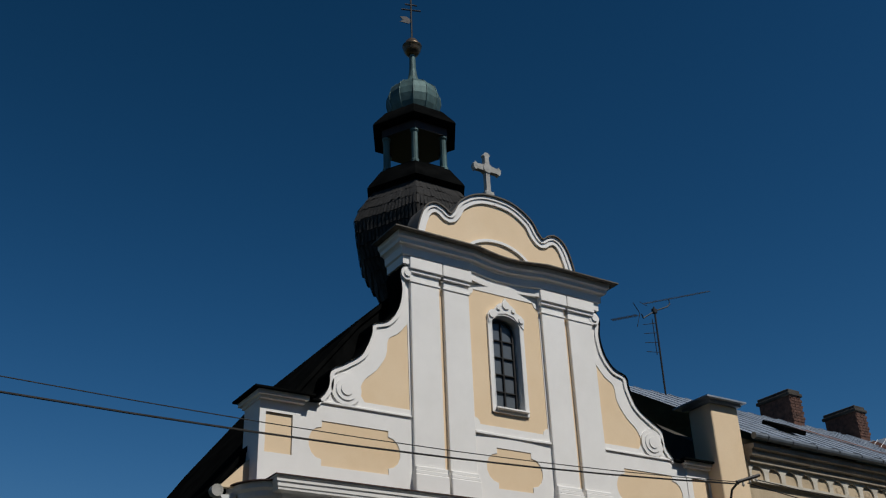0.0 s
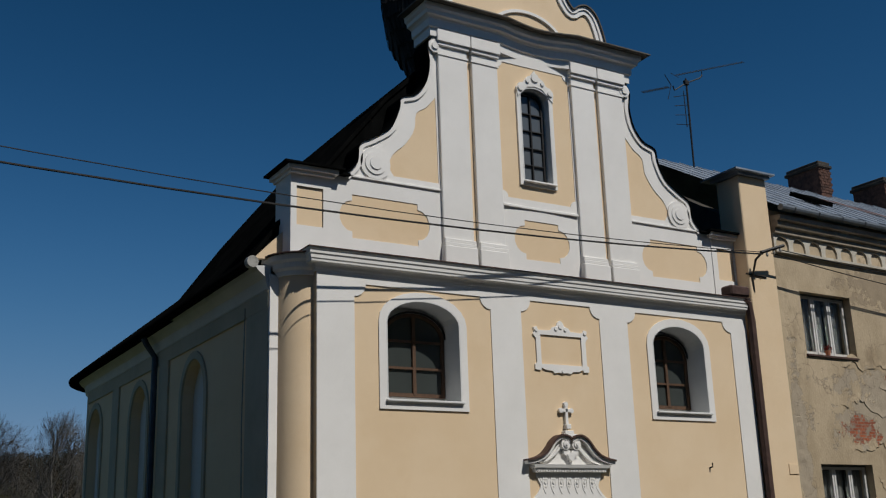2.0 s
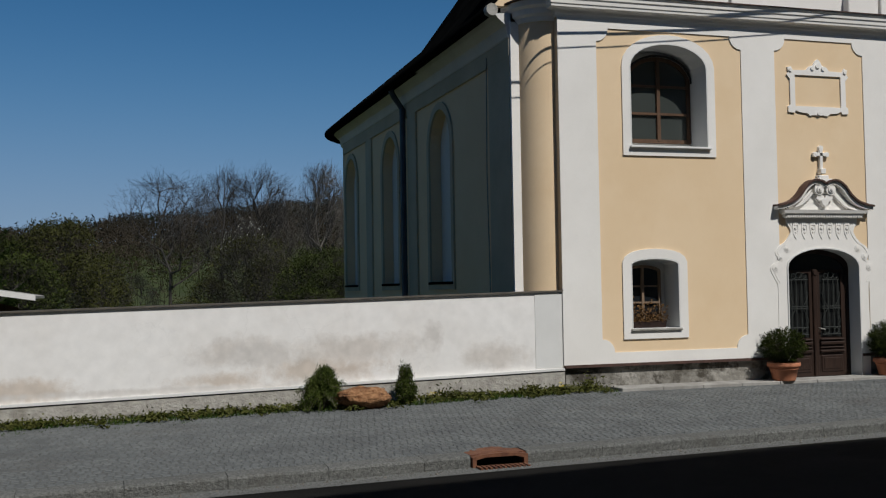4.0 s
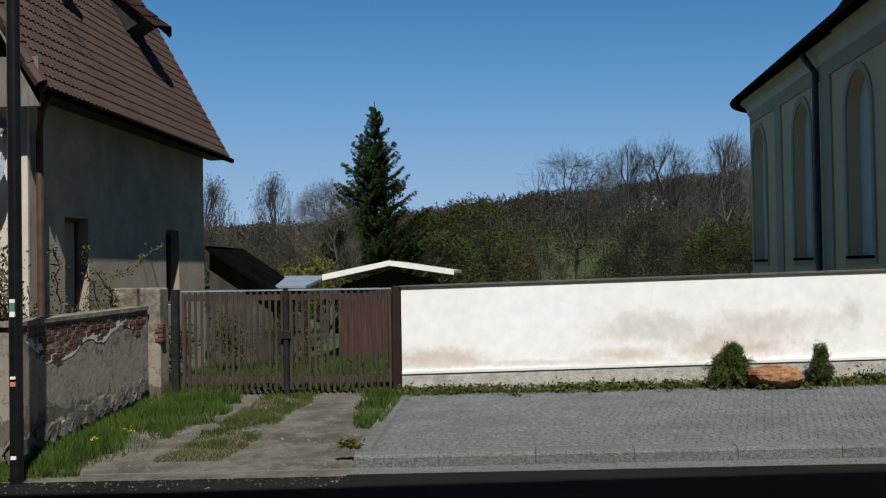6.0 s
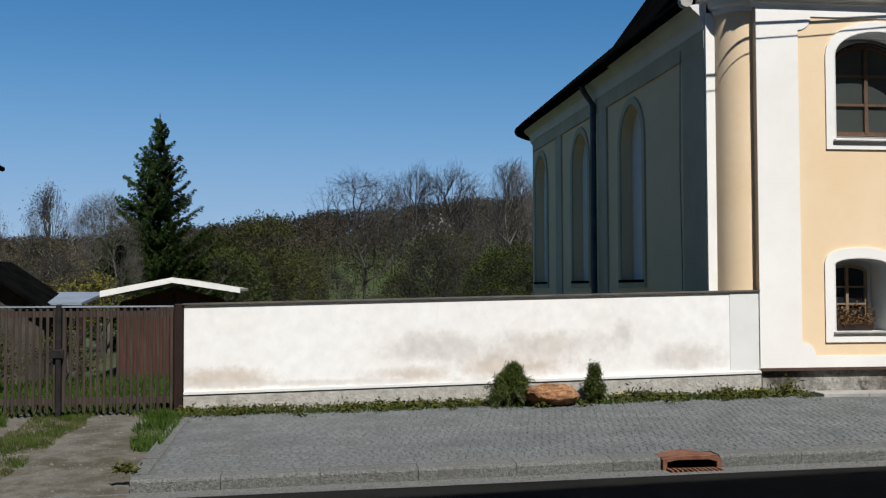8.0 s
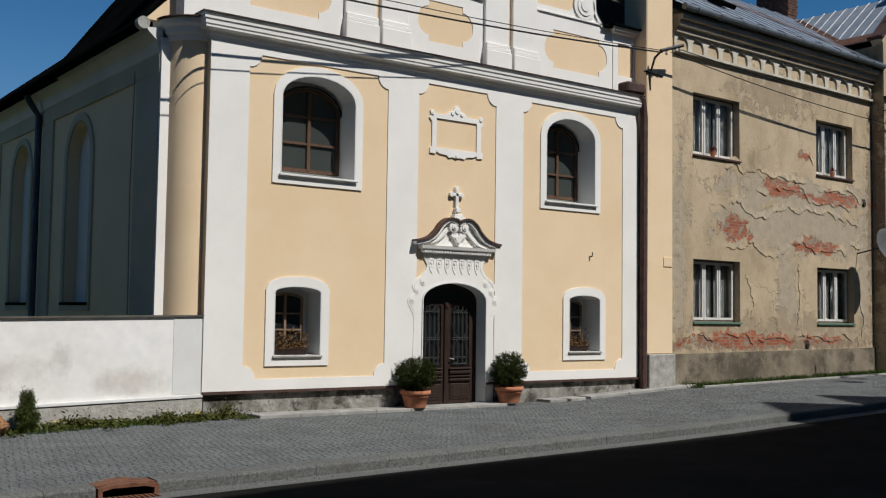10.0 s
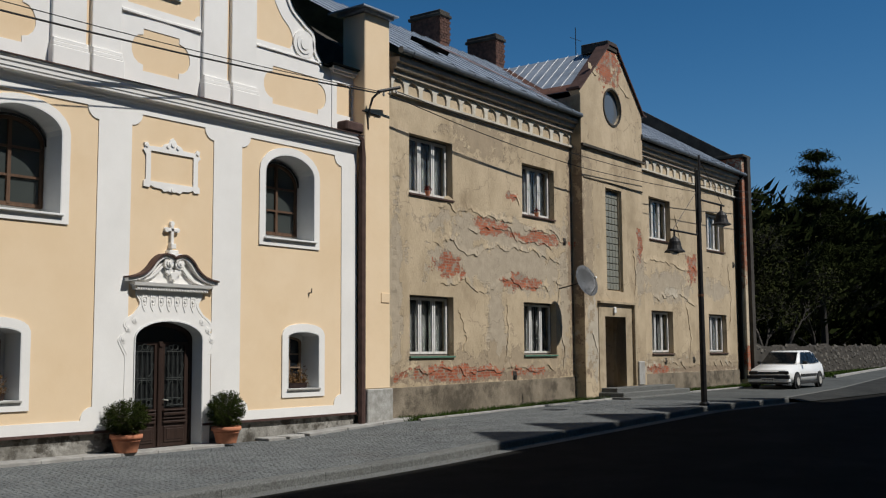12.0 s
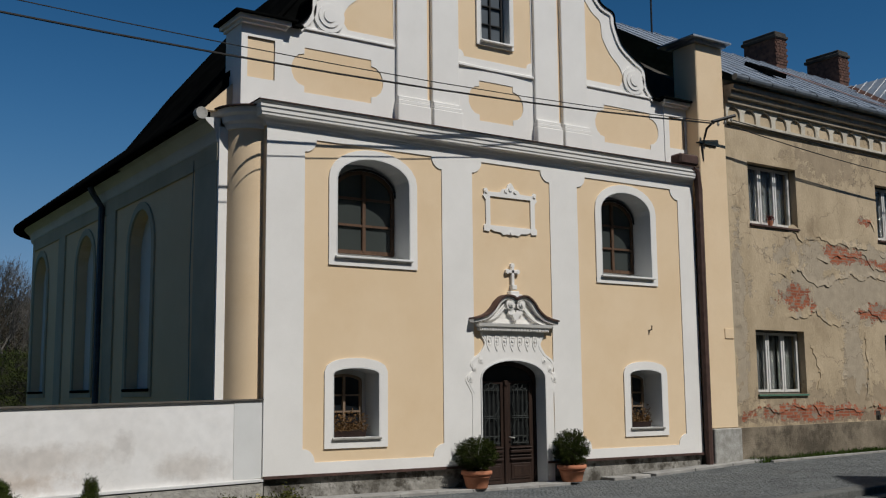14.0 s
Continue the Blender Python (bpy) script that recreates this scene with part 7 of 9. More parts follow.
part("top_frame", tube([(LX - 0.12, LY, lz + 5.4), (LX - 0.12, LY, lz + 6.5)], 0.03, 6, tube([(LX + 0.14, LY, lz + 5.0), (LX + 0.14, LY, lz + 6.9)], 0.03, 6)), IRON, lamp)
part("band", lathe([(0.085, lz + 2.95), (0.085, lz + 3.02)], 12, (LX, LY)), RUST, lamp)
for s, h in ((-1, 4.64), (1, 5.64)):
    xa, xb = LX + s * 0.14, LX + s * 1.65
    arm = tube([(LX + s * 0.14, LY, lz + h + 0.9), (LX + s * 0.14, LY, lz + h), (xb + s * 0.1, LY, lz + h)], 0.03, 6)
    part("arm", arm, IRON, lamp)
    part("stay", tube([(LX + s * 0.1, LY, lz + h + 1.2), (xb, LY, lz + h)], 0.008, 4), IRON, lamp)
    part("shade", lathe([(0.27, lz + h - 0.58), (0.265, lz + h - 0.55), (0.2, lz + h - 0.5), (0.17, lz + h - 0.4), (0.155, lz + h - 0.3), (0.11, lz + h - 0.22), (0.05, lz + h - 0.18), (0.03, lz + h - 0.14), (0.025, lz + h)], 16, (xb - s * 0.1, LY)), IRON, lamp, "black bell shade")
    part("bulb", lathe([(0.05, lz + h - 0.64), (0.12, lz + h - 0.6), (0.14, lz + h - 0.53)], 12, (xb - s * 0.1, LY)), DISHWHITE, lamp, "pale glass bowl")

# black post by the drive
mast = base("black_post", "black steel street post with small marker plates", "post")
MX, MY = -5.71, 11.52
mz = kerb_z(MX) - 0.2
part("shaft", lathe([(0.075, mz), (0.075, mz + 4.0), (0.07, mz + 7.2)], 14, (MX, MY)), BLACKPAINT, mast)
for z0, z1, m_ in ((1.42, 1.52, GREENTIN), (1.36, 1.42, WHITEPAINT), (1.52, 1.56, WHITEPAINT), (0.58, 0.63, TERRACOTTA), (0.66, 0.69, WHITEPAINT), (-0.24, -0.2, WHITEPAINT)):
    part("marker_plate", box(MX - 0.03, MX + 0.03, MY - 0.085, MY - 0.07, z0, z1), m_, mast)

# overhead wires from the pier bracket
brk = base("wire_bracket", "dark iron bracket holding street wires", "bracket")
BX, BY = 18.72, 16.52
bb = tube([(18.68, 16.87, 7.2), (18.64, 16.84, 7.55), (18.66, 16.7, 7.95), (BX, BY, 8.1)], 0.028, 6)
tube([(18.45, 16.84, 7.62), (19.1, 16.84, 7.6)], 0.02, 5, bb)
part("arm", bb, IRON, brk)
part("cross_bar", tube([(BX - 0.06, BY, 8.08), (BX + 0.62, BY - 0.1, 8.3)], 0.045, 6), IRON, brk)
for k in range(3):
    part("insulator", lathe([(0.02, 8.0 + 0.07 * k), (0.034, 8.03 + 0.07 * k), (0.02, 8.1 + 0.07 * k)], 10, (BX + 0.12 + 0.2 * k, BY - 0.02 - 0.03 * k)), STONE, brk)


def wire(a, b, sag, r, label):
    pts = [(a[0] + (b[0] - a[0]) * t / 16, a[1] + (b[1] - a[1]) * t / 16, a[2] + (b[2] - a[2]) * t / 16 - sag * 4 * (t / 16) * (1 - t / 16)) for t in range(17)]
    w = tagged(new("overhead_wire"), label, "cable", "street wires")
    part("strand", tube(pts, r, 5), IRON, w)


wire((BX, BY, 8.05), (-14.0, 15.28, 8.36), 0.78, 0.02, "thick black overhead cable along the street")
wire((BX + 0.1, BY, 8.1), (-14.0, 14.5, 8.5), 0.78, 0.010, "thin black overhead wire along the street")
wire((BX + 0.5, BY - 0.06, 8.2), (45.0, 16.6, 8.6), 0.5, 0.013, "thin black overhead wire along the tenement")
wire((BX + 0.3, BY, 8.1), (28.9, 16.75, 7.6), 0.12, 0.013, "thin black overhead wire along the tenement")
wire((28.9, 16.75, 7.6), (45.0, 17.3, 8.4), 0.12, 0.013, "thin black overhead wire along the tenement")
ant = base("roof_antenna", "thin television aerial mast with two arrays", "aerial")
MASTX, MASTY, MASTZ = 22.2, 21.85, 12.4


def yagi(a, b, n, bm, rod=0.16, first=0.3):
    """A boom from a to b with n cross rods."""
    tube([a, b], 0.011, 5, bm)
    va, vb = Vector(a), Vector(b)
    up = Vector((0.0, 0.75, 0.66))
    for i in range(n):
        c = va + (vb - va) * i / (n - 1)
        h = rod if i else first
        tube([c - up * h, c + up * h], 0.009, 4, bm)
    return bm


def on_mast(dx, dz, dy=0.0):
    return (MASTX + dx, MASTY + dy, MASTZ + dz)


part("mast", tube([on_mast(0, 0), on_mast(0.03, 2.8), on_mast(0.02, 3.05)], 0.03, 7), IRON, ant)
part("cross_arm", tube([on_mast(-0.55, 2.68), on_mast(-0.5, 2.55), on_mast(0.03, 2.9), on_mast(0.62, 3.18), on_mast(0.74, 3.3), on_mast(0.74, 3.46)], 0.022, 6), IRON, ant)
part("clamp", box(*sorted((MASTX - 0.06, MASTX + 0.1)), MASTY - 0.06, MASTY + 0.06, MASTZ + 2.82, MASTZ + 2.98, 0.015), IRON, ant)
part("array", yagi(on_mast(-0.42, 3.06), on_mast(2.45, 4.05, -0.2), 26, bmesh.new(), 0.07, 0.2), IRON, ant)
part("array", yagi(on_mast(-0.75, 2.6), on_mast(-2.0, 2.1, -0.2), 16, bmesh.new(), 0.09, 0.1), IRON, ant)
part("reflector", tube([on_mast(-0.85, 3.0), on_mast(-0.62, 2.7), on_mast(-0.8, 2.2)], 0.014, 5), IRON, ant)
dipoles = tube([on_mast(-0.12, 1.4), on_mast(-0.12, 2.6)], 0.014, 5)
for i in range(4):
    tube([on_mast(-0.55, 1.42 + 0.3 * i), on_mast(0.02, 1.5 + 0.33 * i)], 0.011, 4, dipoles)
part("array", dipoles, IRON, ant)

# ---- parked car ----
CARGLASS = glass_mat("tinted_car_glass", (0.012, 0.013, 0.014), 0.12)
CARWHITE = mat("white_car_paint", (0.66, 0.66, 0.64), (0.72, 0.72, 0.70), 1.5, 0.3, 0.0, 20, spec=0.5)
RUBBER = mat("black_rubber", (0.015, 0.015, 0.015), (0.03, 0.03, 0.03), 5, 0.85, 0.1, 40)
car = base("parked_car", "white five-door hatchback parked at the kerb", "car")
CARX, CARY = 39.2, 15.0
cz = 0.5 * (pave_z(CARX + 0.7, CARY) + pave_z(CARX + 3.2, CARY)) + 0.012


def cpt(u, w, z):
    """u back from the nose, w across, z up."""
    return (CARX + u, CARY + w, cz + z * 1.05)


def shell(rows, material, name, parent, label=""):
    """A skin over cross sections: rows of (u, [(w, z), ...])."""
    bm = bmesh.new()
    rg = [[bm.verts.new(cpt(u, w, z)) for w, z in sec] for u, sec in rows]
    n = len(rg[0])
    for a, b in zip(rg, rg[1:]):
        for i in range(n):
            bm.faces.new((a[i], a[(i + 1) % n], b[(i + 1) % n], b[i]))
    bm.faces.new(list(reversed(rg[0])))
    bm.faces.new(rg[-1])
    bmesh.ops.recalc_face_normals(bm, faces=bm.faces)
    bmesh.ops.bevel(bm, geom=bm.edges[:], offset=0.03, segments=2, affect="EDGES", clamp_overlap=True)
    return part(name, bm, material, parent, label, True)


def sec(h0, h1, half, inset=0.08):
    return [(-half, h0), (half, h0), (half + 0.02, (h0 + h1) * 0.5), (half - inset, h1), (-half + inset, h1), (-half - 0.02, (h0 + h1) * 0.5)]


def csec(h0, h1, half, inset):
    return [(-half, h0), (half, h0), (half - inset * 0.42, (h0 + h1) * 0.5), (half - inset, h1), (-half + inset, h1), (-half + inset * 0.42, (h0 + h1) * 0.5)]


shell([(0.0, sec(0.34, 0.66, 0.72)), (0.1, sec(0.24, 0.7, 0.79)), (0.55, sec(0.2, 0.77, 0.82, 0.06)), (1.1, sec(0.2, 0.86, 0.83, 0.05)), (2.6, sec(0.2, 0.88, 0.84, 0.05)), (3.75, sec(0.24, 0.9, 0.82, 0.05)), (3.95, sec(0.34, 0.8, 0.76))], CARWHITE, "body", car)
shell([(1.02, csec(0.84, 0.87, 0.74, 0.04)), (1.7, csec(0.84, 1.3, 0.76, 0.19)), (1.95, csec(0.84, 1.36, 0.76, 0.21)), (2.9, csec(0.84, 1.37, 0.76, 0.21)), (3.3, csec(0.84, 1.3, 0.75, 0.2)), (3.85, csec(0.84, 0.92, 0.73, 0.06))], CARWHITE, "cabin", car)


def quad_plate(pts, th, material, name, parent, label=""):
    bm = bmesh.new()
    bm.faces.new([bm.verts.new(cpt(*p)) for p in pts])
    bmesh.ops.solidify(bm, geom=bm.faces[:], thickness=th)
    return part(name, bm, material, parent, label)


quad_plate([(1.03, -0.68, 0.9), (1.03, 0.68, 0.9), (1.66, 0.56, 1.315), (1.66, -0.56, 1.315)], 0.02, GLASS, "windscreen", car)
for sd in (-1, 1):
    for name, pts in (("front_side_window", ((1.36, 0.77, 0.9), (2.25, 0.785, 0.9), (2.24, 0.605, 1.31), (1.84, 0.605, 1.31))), ("rear_side_window", ((2.32, 0.785, 0.9), (3.04, 0.785, 0.91), (2.98, 0.605, 1.31), (2.31, 0.605, 1.31))), ("quarter_window", ((3.1, 0.785, 0.92), (3.5, 0.765, 0.94), (3.22, 0.63, 1.24), (3.05, 0.615, 1.29)))):
        quad_plate([(u, sd * w, z) for u, w, z in (pts if sd > 0 else pts[::-1])], 0.012, CARGLASS, name, car)


def cbox(u0, u1, w0, w1, z0, z1, bev=0.02):
    return box(CARX + u0, CARX + u1, CARY + w0, CARY + w1, cz + z0, cz + z1, bev)
part("front_bumper", cbox(-0.08, 0.2, -0.8, 0.8, 0.24, 0.4, 0.04), CARWHITE, car)
part("air_dam", cbox(-0.06, 0.16, -0.76, 0.76, 0.17, 0.26, 0.02), RUBBER, car)
part("sill_skirt", cbox(1.05, 2.9, -0.845, -0.8, 0.17, 0.27, 0.01), RUBBER, car)
part("rear_bumper", cbox(3.75, 4.02, -0.8, 0.8, 0.28, 0.52, 0.04), RUBBER, car)
part("bumper_strip", cbox(-0.1, 0.02, -0.82, 0.82, 0.38, 0.52, 0.02), RUBBER, car)
part("side_strip", cbox(1.08, 2.88, -0.885, -0.855, 0.47, 0.55, 0.01), RUBBER, car)
part("grille", cbox(-0.02, 0.05, -0.4, 0.4, 0.56, 0.64, 0.01), RUBBER, car)
part("number_plate", cbox(-0.115, -0.09, -0.26, 0.26, 0.3, 0.41, 0.005), WHITEPAINT, car, "white number plate with plain bars")
for i in range(7):
    part("plate_bar", cbox(-0.119, -0.114, -0.21 + 0.062 * i, -0.175 + 0.062 * i, 0.325, 0.385, 0.0), RUBBER, car)
for s in (-1, 1):
    part("headlight", cbox(-0.03, 0.08, *sorted((s * 0.4, s * 0.76)), 0.55, 0.67, 0.02), CARGLASS, car, "dark glass headlight")
    part("wing_mirror", cbox(1.4, 1.52, *sorted((s * 0.82, s * 0.98)), 0.92, 1.04, 0.03), RUBBER, car)
    for u in (0.72, 3.22):
        arch_b = bmesh.new()
        bmesh.ops.create_cone(arch_b, cap_ends=True, segments=24, radius1=0.335, radius2=0.335, depth=0.03)
        bmesh.ops.transform(arch_b, matrix=Matrix.Translation((CARX + u, CARY + s * 0.845, cz + 0.3)) @ Matrix.Rotation(math.pi / 2, 4, "X"), verts=arch_b.verts)
        part("wheel_arch", arch_b, RUBBER, car)
        wy = CARY + s * 0.79
        wb = bmesh.new()
        bmesh.ops.create_cone(wb, cap_ends=True, segments=24, radius1=0.29, radius2=0.29, depth=0.17)
        bmesh.ops.transform(wb, matrix=Matrix.Translation((CARX + u, wy, cz + 0.27)) @ Matrix.Rotation(math.pi / 2, 4, "X"), verts=wb.verts)
        bmesh.ops.bevel(wb, geom=[e for e in wb.edges if e.calc_face_angle(0) > 1], offset=0.03, segments=2, affect="EDGES")
        wheel = part("wheel", wb, RUBBER, car, "", True)
        hb = bmesh.new()
        bmesh.ops.create_cone(hb, cap_ends=True, segments=20, radius1=0.18, radius2=0.15, depth=0.2)
        bmesh.ops.transform(hb, matrix=Matrix.Translation((CARX + u, wy, cz + 0.27)) @ Matrix.Rotation(math.pi / 2, 4, "X"), verts=hb.verts)
        part("rim", hb, STONE, wheel, "grey wheel cover")

# ---- pots, window boxes, boulder ----
def leaf_soup(spots, size, out_v, out_f, flat=0.5, wide=0.4):
    """Small leaves, two triangles each, at the given places."""
    for p in spots:
        a = Vector((random.gauss(0, 1), random.gauss(0, 1), random.gauss(0, 1) * flat)).normalized()
        b = a.cross(Vector((random.gauss(0, 1), random.gauss(0, 1), random.gauss(0, 1)))).normalized()
        s = size * random.uniform(0.6, 1.4)
        k = len(out_v)
        for q in (p - a * s, p + b * s * wide, p + a * s, p - b * s * wide):
            out_v.append(tuple(q))
        out_f.append((k, k + 1, k + 2, k + 3))


BOX_LEAF = mat("box_leaves", (0.013, 0.022, 0.005), (0.05, 0.062, 0.016), 6, 0.7, 0, 20, vary=0.4, spec=0.02)
DRY_LEAF = mat("dry_leaves", (0.09, 0.05, 0.02), (0.19, 0.11, 0.05), 8, 0.85, 0, 20, vary=0.4, spec=0.02)
TWIG = mat("twigs", (0.06, 0.05, 0.038), (0.12, 0.10, 0.08), 8, 0.9, 0, 20)
def potted(px, py, half, rise, label):
    z = foot_z(px) + 0.05
    pot = base("potted_bush", label, "potted plant", "pots beside the church door")
    part("pot", lathe([(0.2, z), (0.205, z + 0.015), (0.25, z + 0.2), (0.262, z + 0.205), (0.268, z + 0.225), (0.258, z + 0.235), (0.262, z + 0.25), (0.292, z + 0.255), (0.3, z + 0.275), (0.298, z + 0.325), (0.285, z + 0.335), (0.262, z + 0.33), (0.25, z + 0.28)], 28, (px, py)), TERRACOTTA, pot, "terracotta pot with a thick double rim", True)
    part("soil", lathe([(0.25, z + 0.27), (0.24, z + 0.3)], 16, (px, py)), EARTH, pot)
    tw = bmesh.new()
    vs, fs, pts = [], [], []
    mid = Vector((px, py, z + 0.34 + rise))
    for i in range(420):
        d = Vector((random.gauss(0, 1), random.gauss(0, 1), random.gauss(0, 1))).normalized()
        lump = 1 + 0.22 * noise.noise(d * 2.1 + Vector((px, 0, 0))) + random.uniform(-0.1, 0.1)
        tip = mid + Vector((d.x * half * lump, d.y * half * lump, d.z * rise * lump))
        way = (d + Vector((0, 0, 0.55))).normalized()
        foot = mid.lerp(tip, 0.45) - Vector((0, 0, 0.05))
        if i % 6 == 0:
            tube([(px, py, z + 0.29), tuple(foot), tuple(tip)], 0.006, 3, tw)
        for j in range(60):
            f = random.random() ** 0.6
            p = foot.lerp(tip, f) + way * 0.05 * f
            pts.append(p + Vector((random.gauss(0, 1), random.gauss(0, 1), random.gauss(0, 1))) * (0.034 * (1.25 - f)))
    part("branchwork", tw, TWIG, pot)
    leaf_soup(pts, 0.0145, vs, fs, 1.2, 0.3)
    soup("foliage", vs, fs, BOX_LEAF, pot, "dark green foliage with fresh tips")


potted(11.83, 16.66, 0.385, 0.29, "bushy evergreen in a terracotta pot, wide and shaggy")
potted(14.2, 16.66, 0.335, 0.33, "bushy evergreen in a terracotta pot, tall and rounded")
for px in (CX - 3.62, CX + 3.62):
    fb = base("window_box", "brown window box with dry withered plants", "flower box", "boxes on the church sills")
    part("trough", slab([(px - 0.36, 1.034), (px + 0.3, 1.034), (px + 0.32, 1.15), (px - 0.38, 1.15)], [], FY + 0.14, FY + 0.32), BROWNWOOD, fb)
    vs, fs = [], []
    leaf_soup([Vector((px - 0.03 + random.uniform(-0.38, 0.38), FY + 0.22 + random.gauss(0, 0.07), 1.14 + abs(random.gauss(0, 0.14)))) for i in range(700)], 0.028, vs, fs, 1.0)
    tagged(soup("dry_growth", vs, fs, DRY_LEAF, fb, "orange-brown withered plants"), kind="stuff")

stone = bmesh.new()
bmesh.ops.create_icosphere(stone, subdivisions=5, radius=1)
for v in stone.verts:
    c = v.co.copy()
    k = 1 + 0.2 * noise.noise(c * 1.3) + 0.1 * noise.noise(Vector((c.x * 3, c.y * 3, c.z * 9))) - 0.13 * abs(noise.noise(c * 4.5)) + 0.05 * noise.noise(c * 11) - 0.05 * abs(noise.noise(c * 17))
    v.co = Vector((c.x * 0.47 * k, c.y * 0.3 * k, (abs(c.z) ** 0.8 * (1 if c.z > 0 else -1)) * 0.19 * k))
    if v.co.z < -0.02:
        f = min(1, (-0.02 - v.co.z) / 0.13)
        v.co.x *= 1 - 0.22 * f
        v.co.y *= 1 - 0.35 * f
    v.co += Vector((3.87, 16.5, pave_z(3.87, 16.5) + 0.16))
bld = link("boulder", stone, BOULDER, smooth=True)
tagged(bld, "rough orange-brown sandstone boulder at the wall foot", "boulder")
CONIF = mat("conifer_leaves", (0.03, 0.05, 0.01), (0.085, 0.105, 0.026), 5, 0.75, 0, 20, vary=0.4, spec=0.02)
def shrub(px, py, w, h, n, droop, label):
    z = pave_z(px, py)
    sh = base("dwarf_conifer", label, "shrub")
    tw = bmesh.new()
    pts = []
    for i in range(110):
        a = random.uniform(0, 6.28)
        t = random.random()
        top = Vector((px + 0.2 * w * (1 - 0.7 * t) * math.cos(a), py + 0.14 * w * (1 - 0.7 * t) * math.sin(a), z + h * ((0.35 + 0.6 * t) if droop else (0.1 + 0.72 * t))))
        r = w * (0.56 if droop else 0.5) * (1 - 0.72 * t) * random.uniform(0.75, 1.05) + 0.03
        tip = Vector((px + r * math.cos(a), py + r * 0.7 * math.sin(a), top.z - (0.5 * h * random.random() if droop else -0.18 * h * random.uniform(0.3, 1.4))))
        if tip.z < z + 0.02:
            tip.z = z + 0.02
        tube([(px, py, z - 0.02 + h * 0.2 * t), top, tip], 0.007, 3, tw)
        for j in range(n // 110):
            f = random.random()
            pts.append(top.lerp(tip, f) + Vector((random.gauss(0, 0.025), random.gauss(0, 0.025), random.gauss(0, 0.03))))
    part("branchwork", tw, TWIG, sh)
    vs, fs = [], []
    leaf_soup(pts, 0.036, vs, fs, 1.6, 0.11)
    soup("foliage", vs, fs, CONIF, sh)
shrub(3.22, 16.6, 0.8, 0.72, 14000, True, "low drooping green conifer beside the boulder")
shrub(4.58, 16.62, 0.36, 0.62, 5000, False, "small upright green conifer beside the boulder")

# ---- house roof: single tiles ----
def tile_mesh():
    bm = bmesh.new()
    prof = [(-0.077, 0.0), (-0.046, 0.028), (0.0, 0.036), (0.039, 0.016), (0.077, 0.0)]
    up = [bm.verts.new((y, 0.26, z + 0.01)) for y, z in prof]
    dn = [bm.verts.new((y, 0.0, z + 0.038)) for y, z in prof]
    un = [bm.verts.new((y, 0.0, z + 0.02)) for y, z in prof]
    for i in range(4):
        bm.faces.new((dn[i], dn[i + 1], up[i + 1], up[i]))
        bm.faces.new((un[i], un[i + 1], dn[i + 1], dn[i]))
    me = bpy.data.meshes.new("roof_tile")
    bm.to_mesh(me)
    bm.free()
    me.materials.append(TILE)
    return me


tile_me = tile_mesh()
tile_v, tile_f = [tuple(v.co) for v in tile_me.vertices], [tuple(f.vertices) for f in tile_me.polygons]
slope = Matrix(((0, -math.cos(SL), math.sin(SL), 0), (1, 0, 0, 0), (0, math.sin(SL), math.cos(SL), 0), (0, 0, 0, 1)))
tv, tf = [], []
for r_i in range(34):
    for c_i in range(61):
        s, y = 0.222 * r_i - 0.05, 14.32 + 0.154 * c_i
        m = Matrix.Translation(roof_at(s, y, 0.012 + random.uniform(0, 0.006))) @ slope @ Matrix.Rotation(random.uniform(-0.02, 0.02), 4, "Z")
        if r_i < 6 and c_i < 50:
            ob = new("roof_tile", tile_me)
            ob.parent = bpy.data.objects["house"]
            ob.matrix_local = m
        else:
            k = len(tv)
            tv += [tuple(m @ Vector(p)) for p in tile_v]
            tf += [tuple(i + k for i in f) for f in tile_f]
tagged(soup("upper_tiles", tv, tf, TILE, house), kind="stuff")
for i in range(24):
    rb = tube([roof_at(0.32 * i, 14.24, 0.03), roof_at(0.32 * i + 0.36, 14.24, 0.0)], 0.1, 8)
    part("verge_tile", rb, TILE, house)

# ---- shed ----
shed = base("garden_shed", "brown wooden shed with a pale roof edge", "shed")
SHEDWOOD = mat("red_brown_boards", (0.045, 0.018, 0.012), (0.08, 0.034, 0.024), 3, 0.75, 0.3, 40, stretch=(8, 8, 0.6))
SX0, SX1, SXA, SYF = -4.15, -1.85, -2.96, 24.0
part("front_wall", slab([(SX0, -0.8), (SX1, -0.8), (SX1, 1.55), (SXA, 1.85), (SX0, 1.5)], [], SYF, SYF + 0.06), SHEDWOOD, shed)
part("side_wall", box(SX1 - 0.06, SX1, SYF + 0.06, SYF + 3, -0.8, 1.5), SHEDWOOD, shed)
part("side_wall", box(SX0, SX0 + 0.06, SYF + 0.06, SYF + 3, -0.8, 1.45), SHEDWOOD, shed)
for i in range(15):
    xx = SX0 + 0.02 + 0.153 * i
    part("board", box(xx, xx + 0.14, SYF - 0.02, SYF, -0.7, 1.45 + 0.3 * (1 - abs(xx + 0.07 - SXA) / 1.2)), SHEDWOOD, shed)
part("roof", slab([(-4.48, 1.74), (SXA, 2.04), (-1.52, 1.8), (-1.52, 1.74), (SXA, 1.97), (-4.48, 1.66)], [], SYF - 0.35, SYF + 3.2), STONE, shed)
part("fascia", slab([(-4.5, 1.755), (SXA, 2.05), (-1.5, 1.815), (-1.5, 1.7), (SXA, 1.93), (-4.5, 1.62)], [], SYF - 0.4, SYF - 0.355), WHITEPAINT, shed, "flaking white fascia board")
tin = base("tin_lean_to", "low tin-roofed shelter behind the gate", "shed")
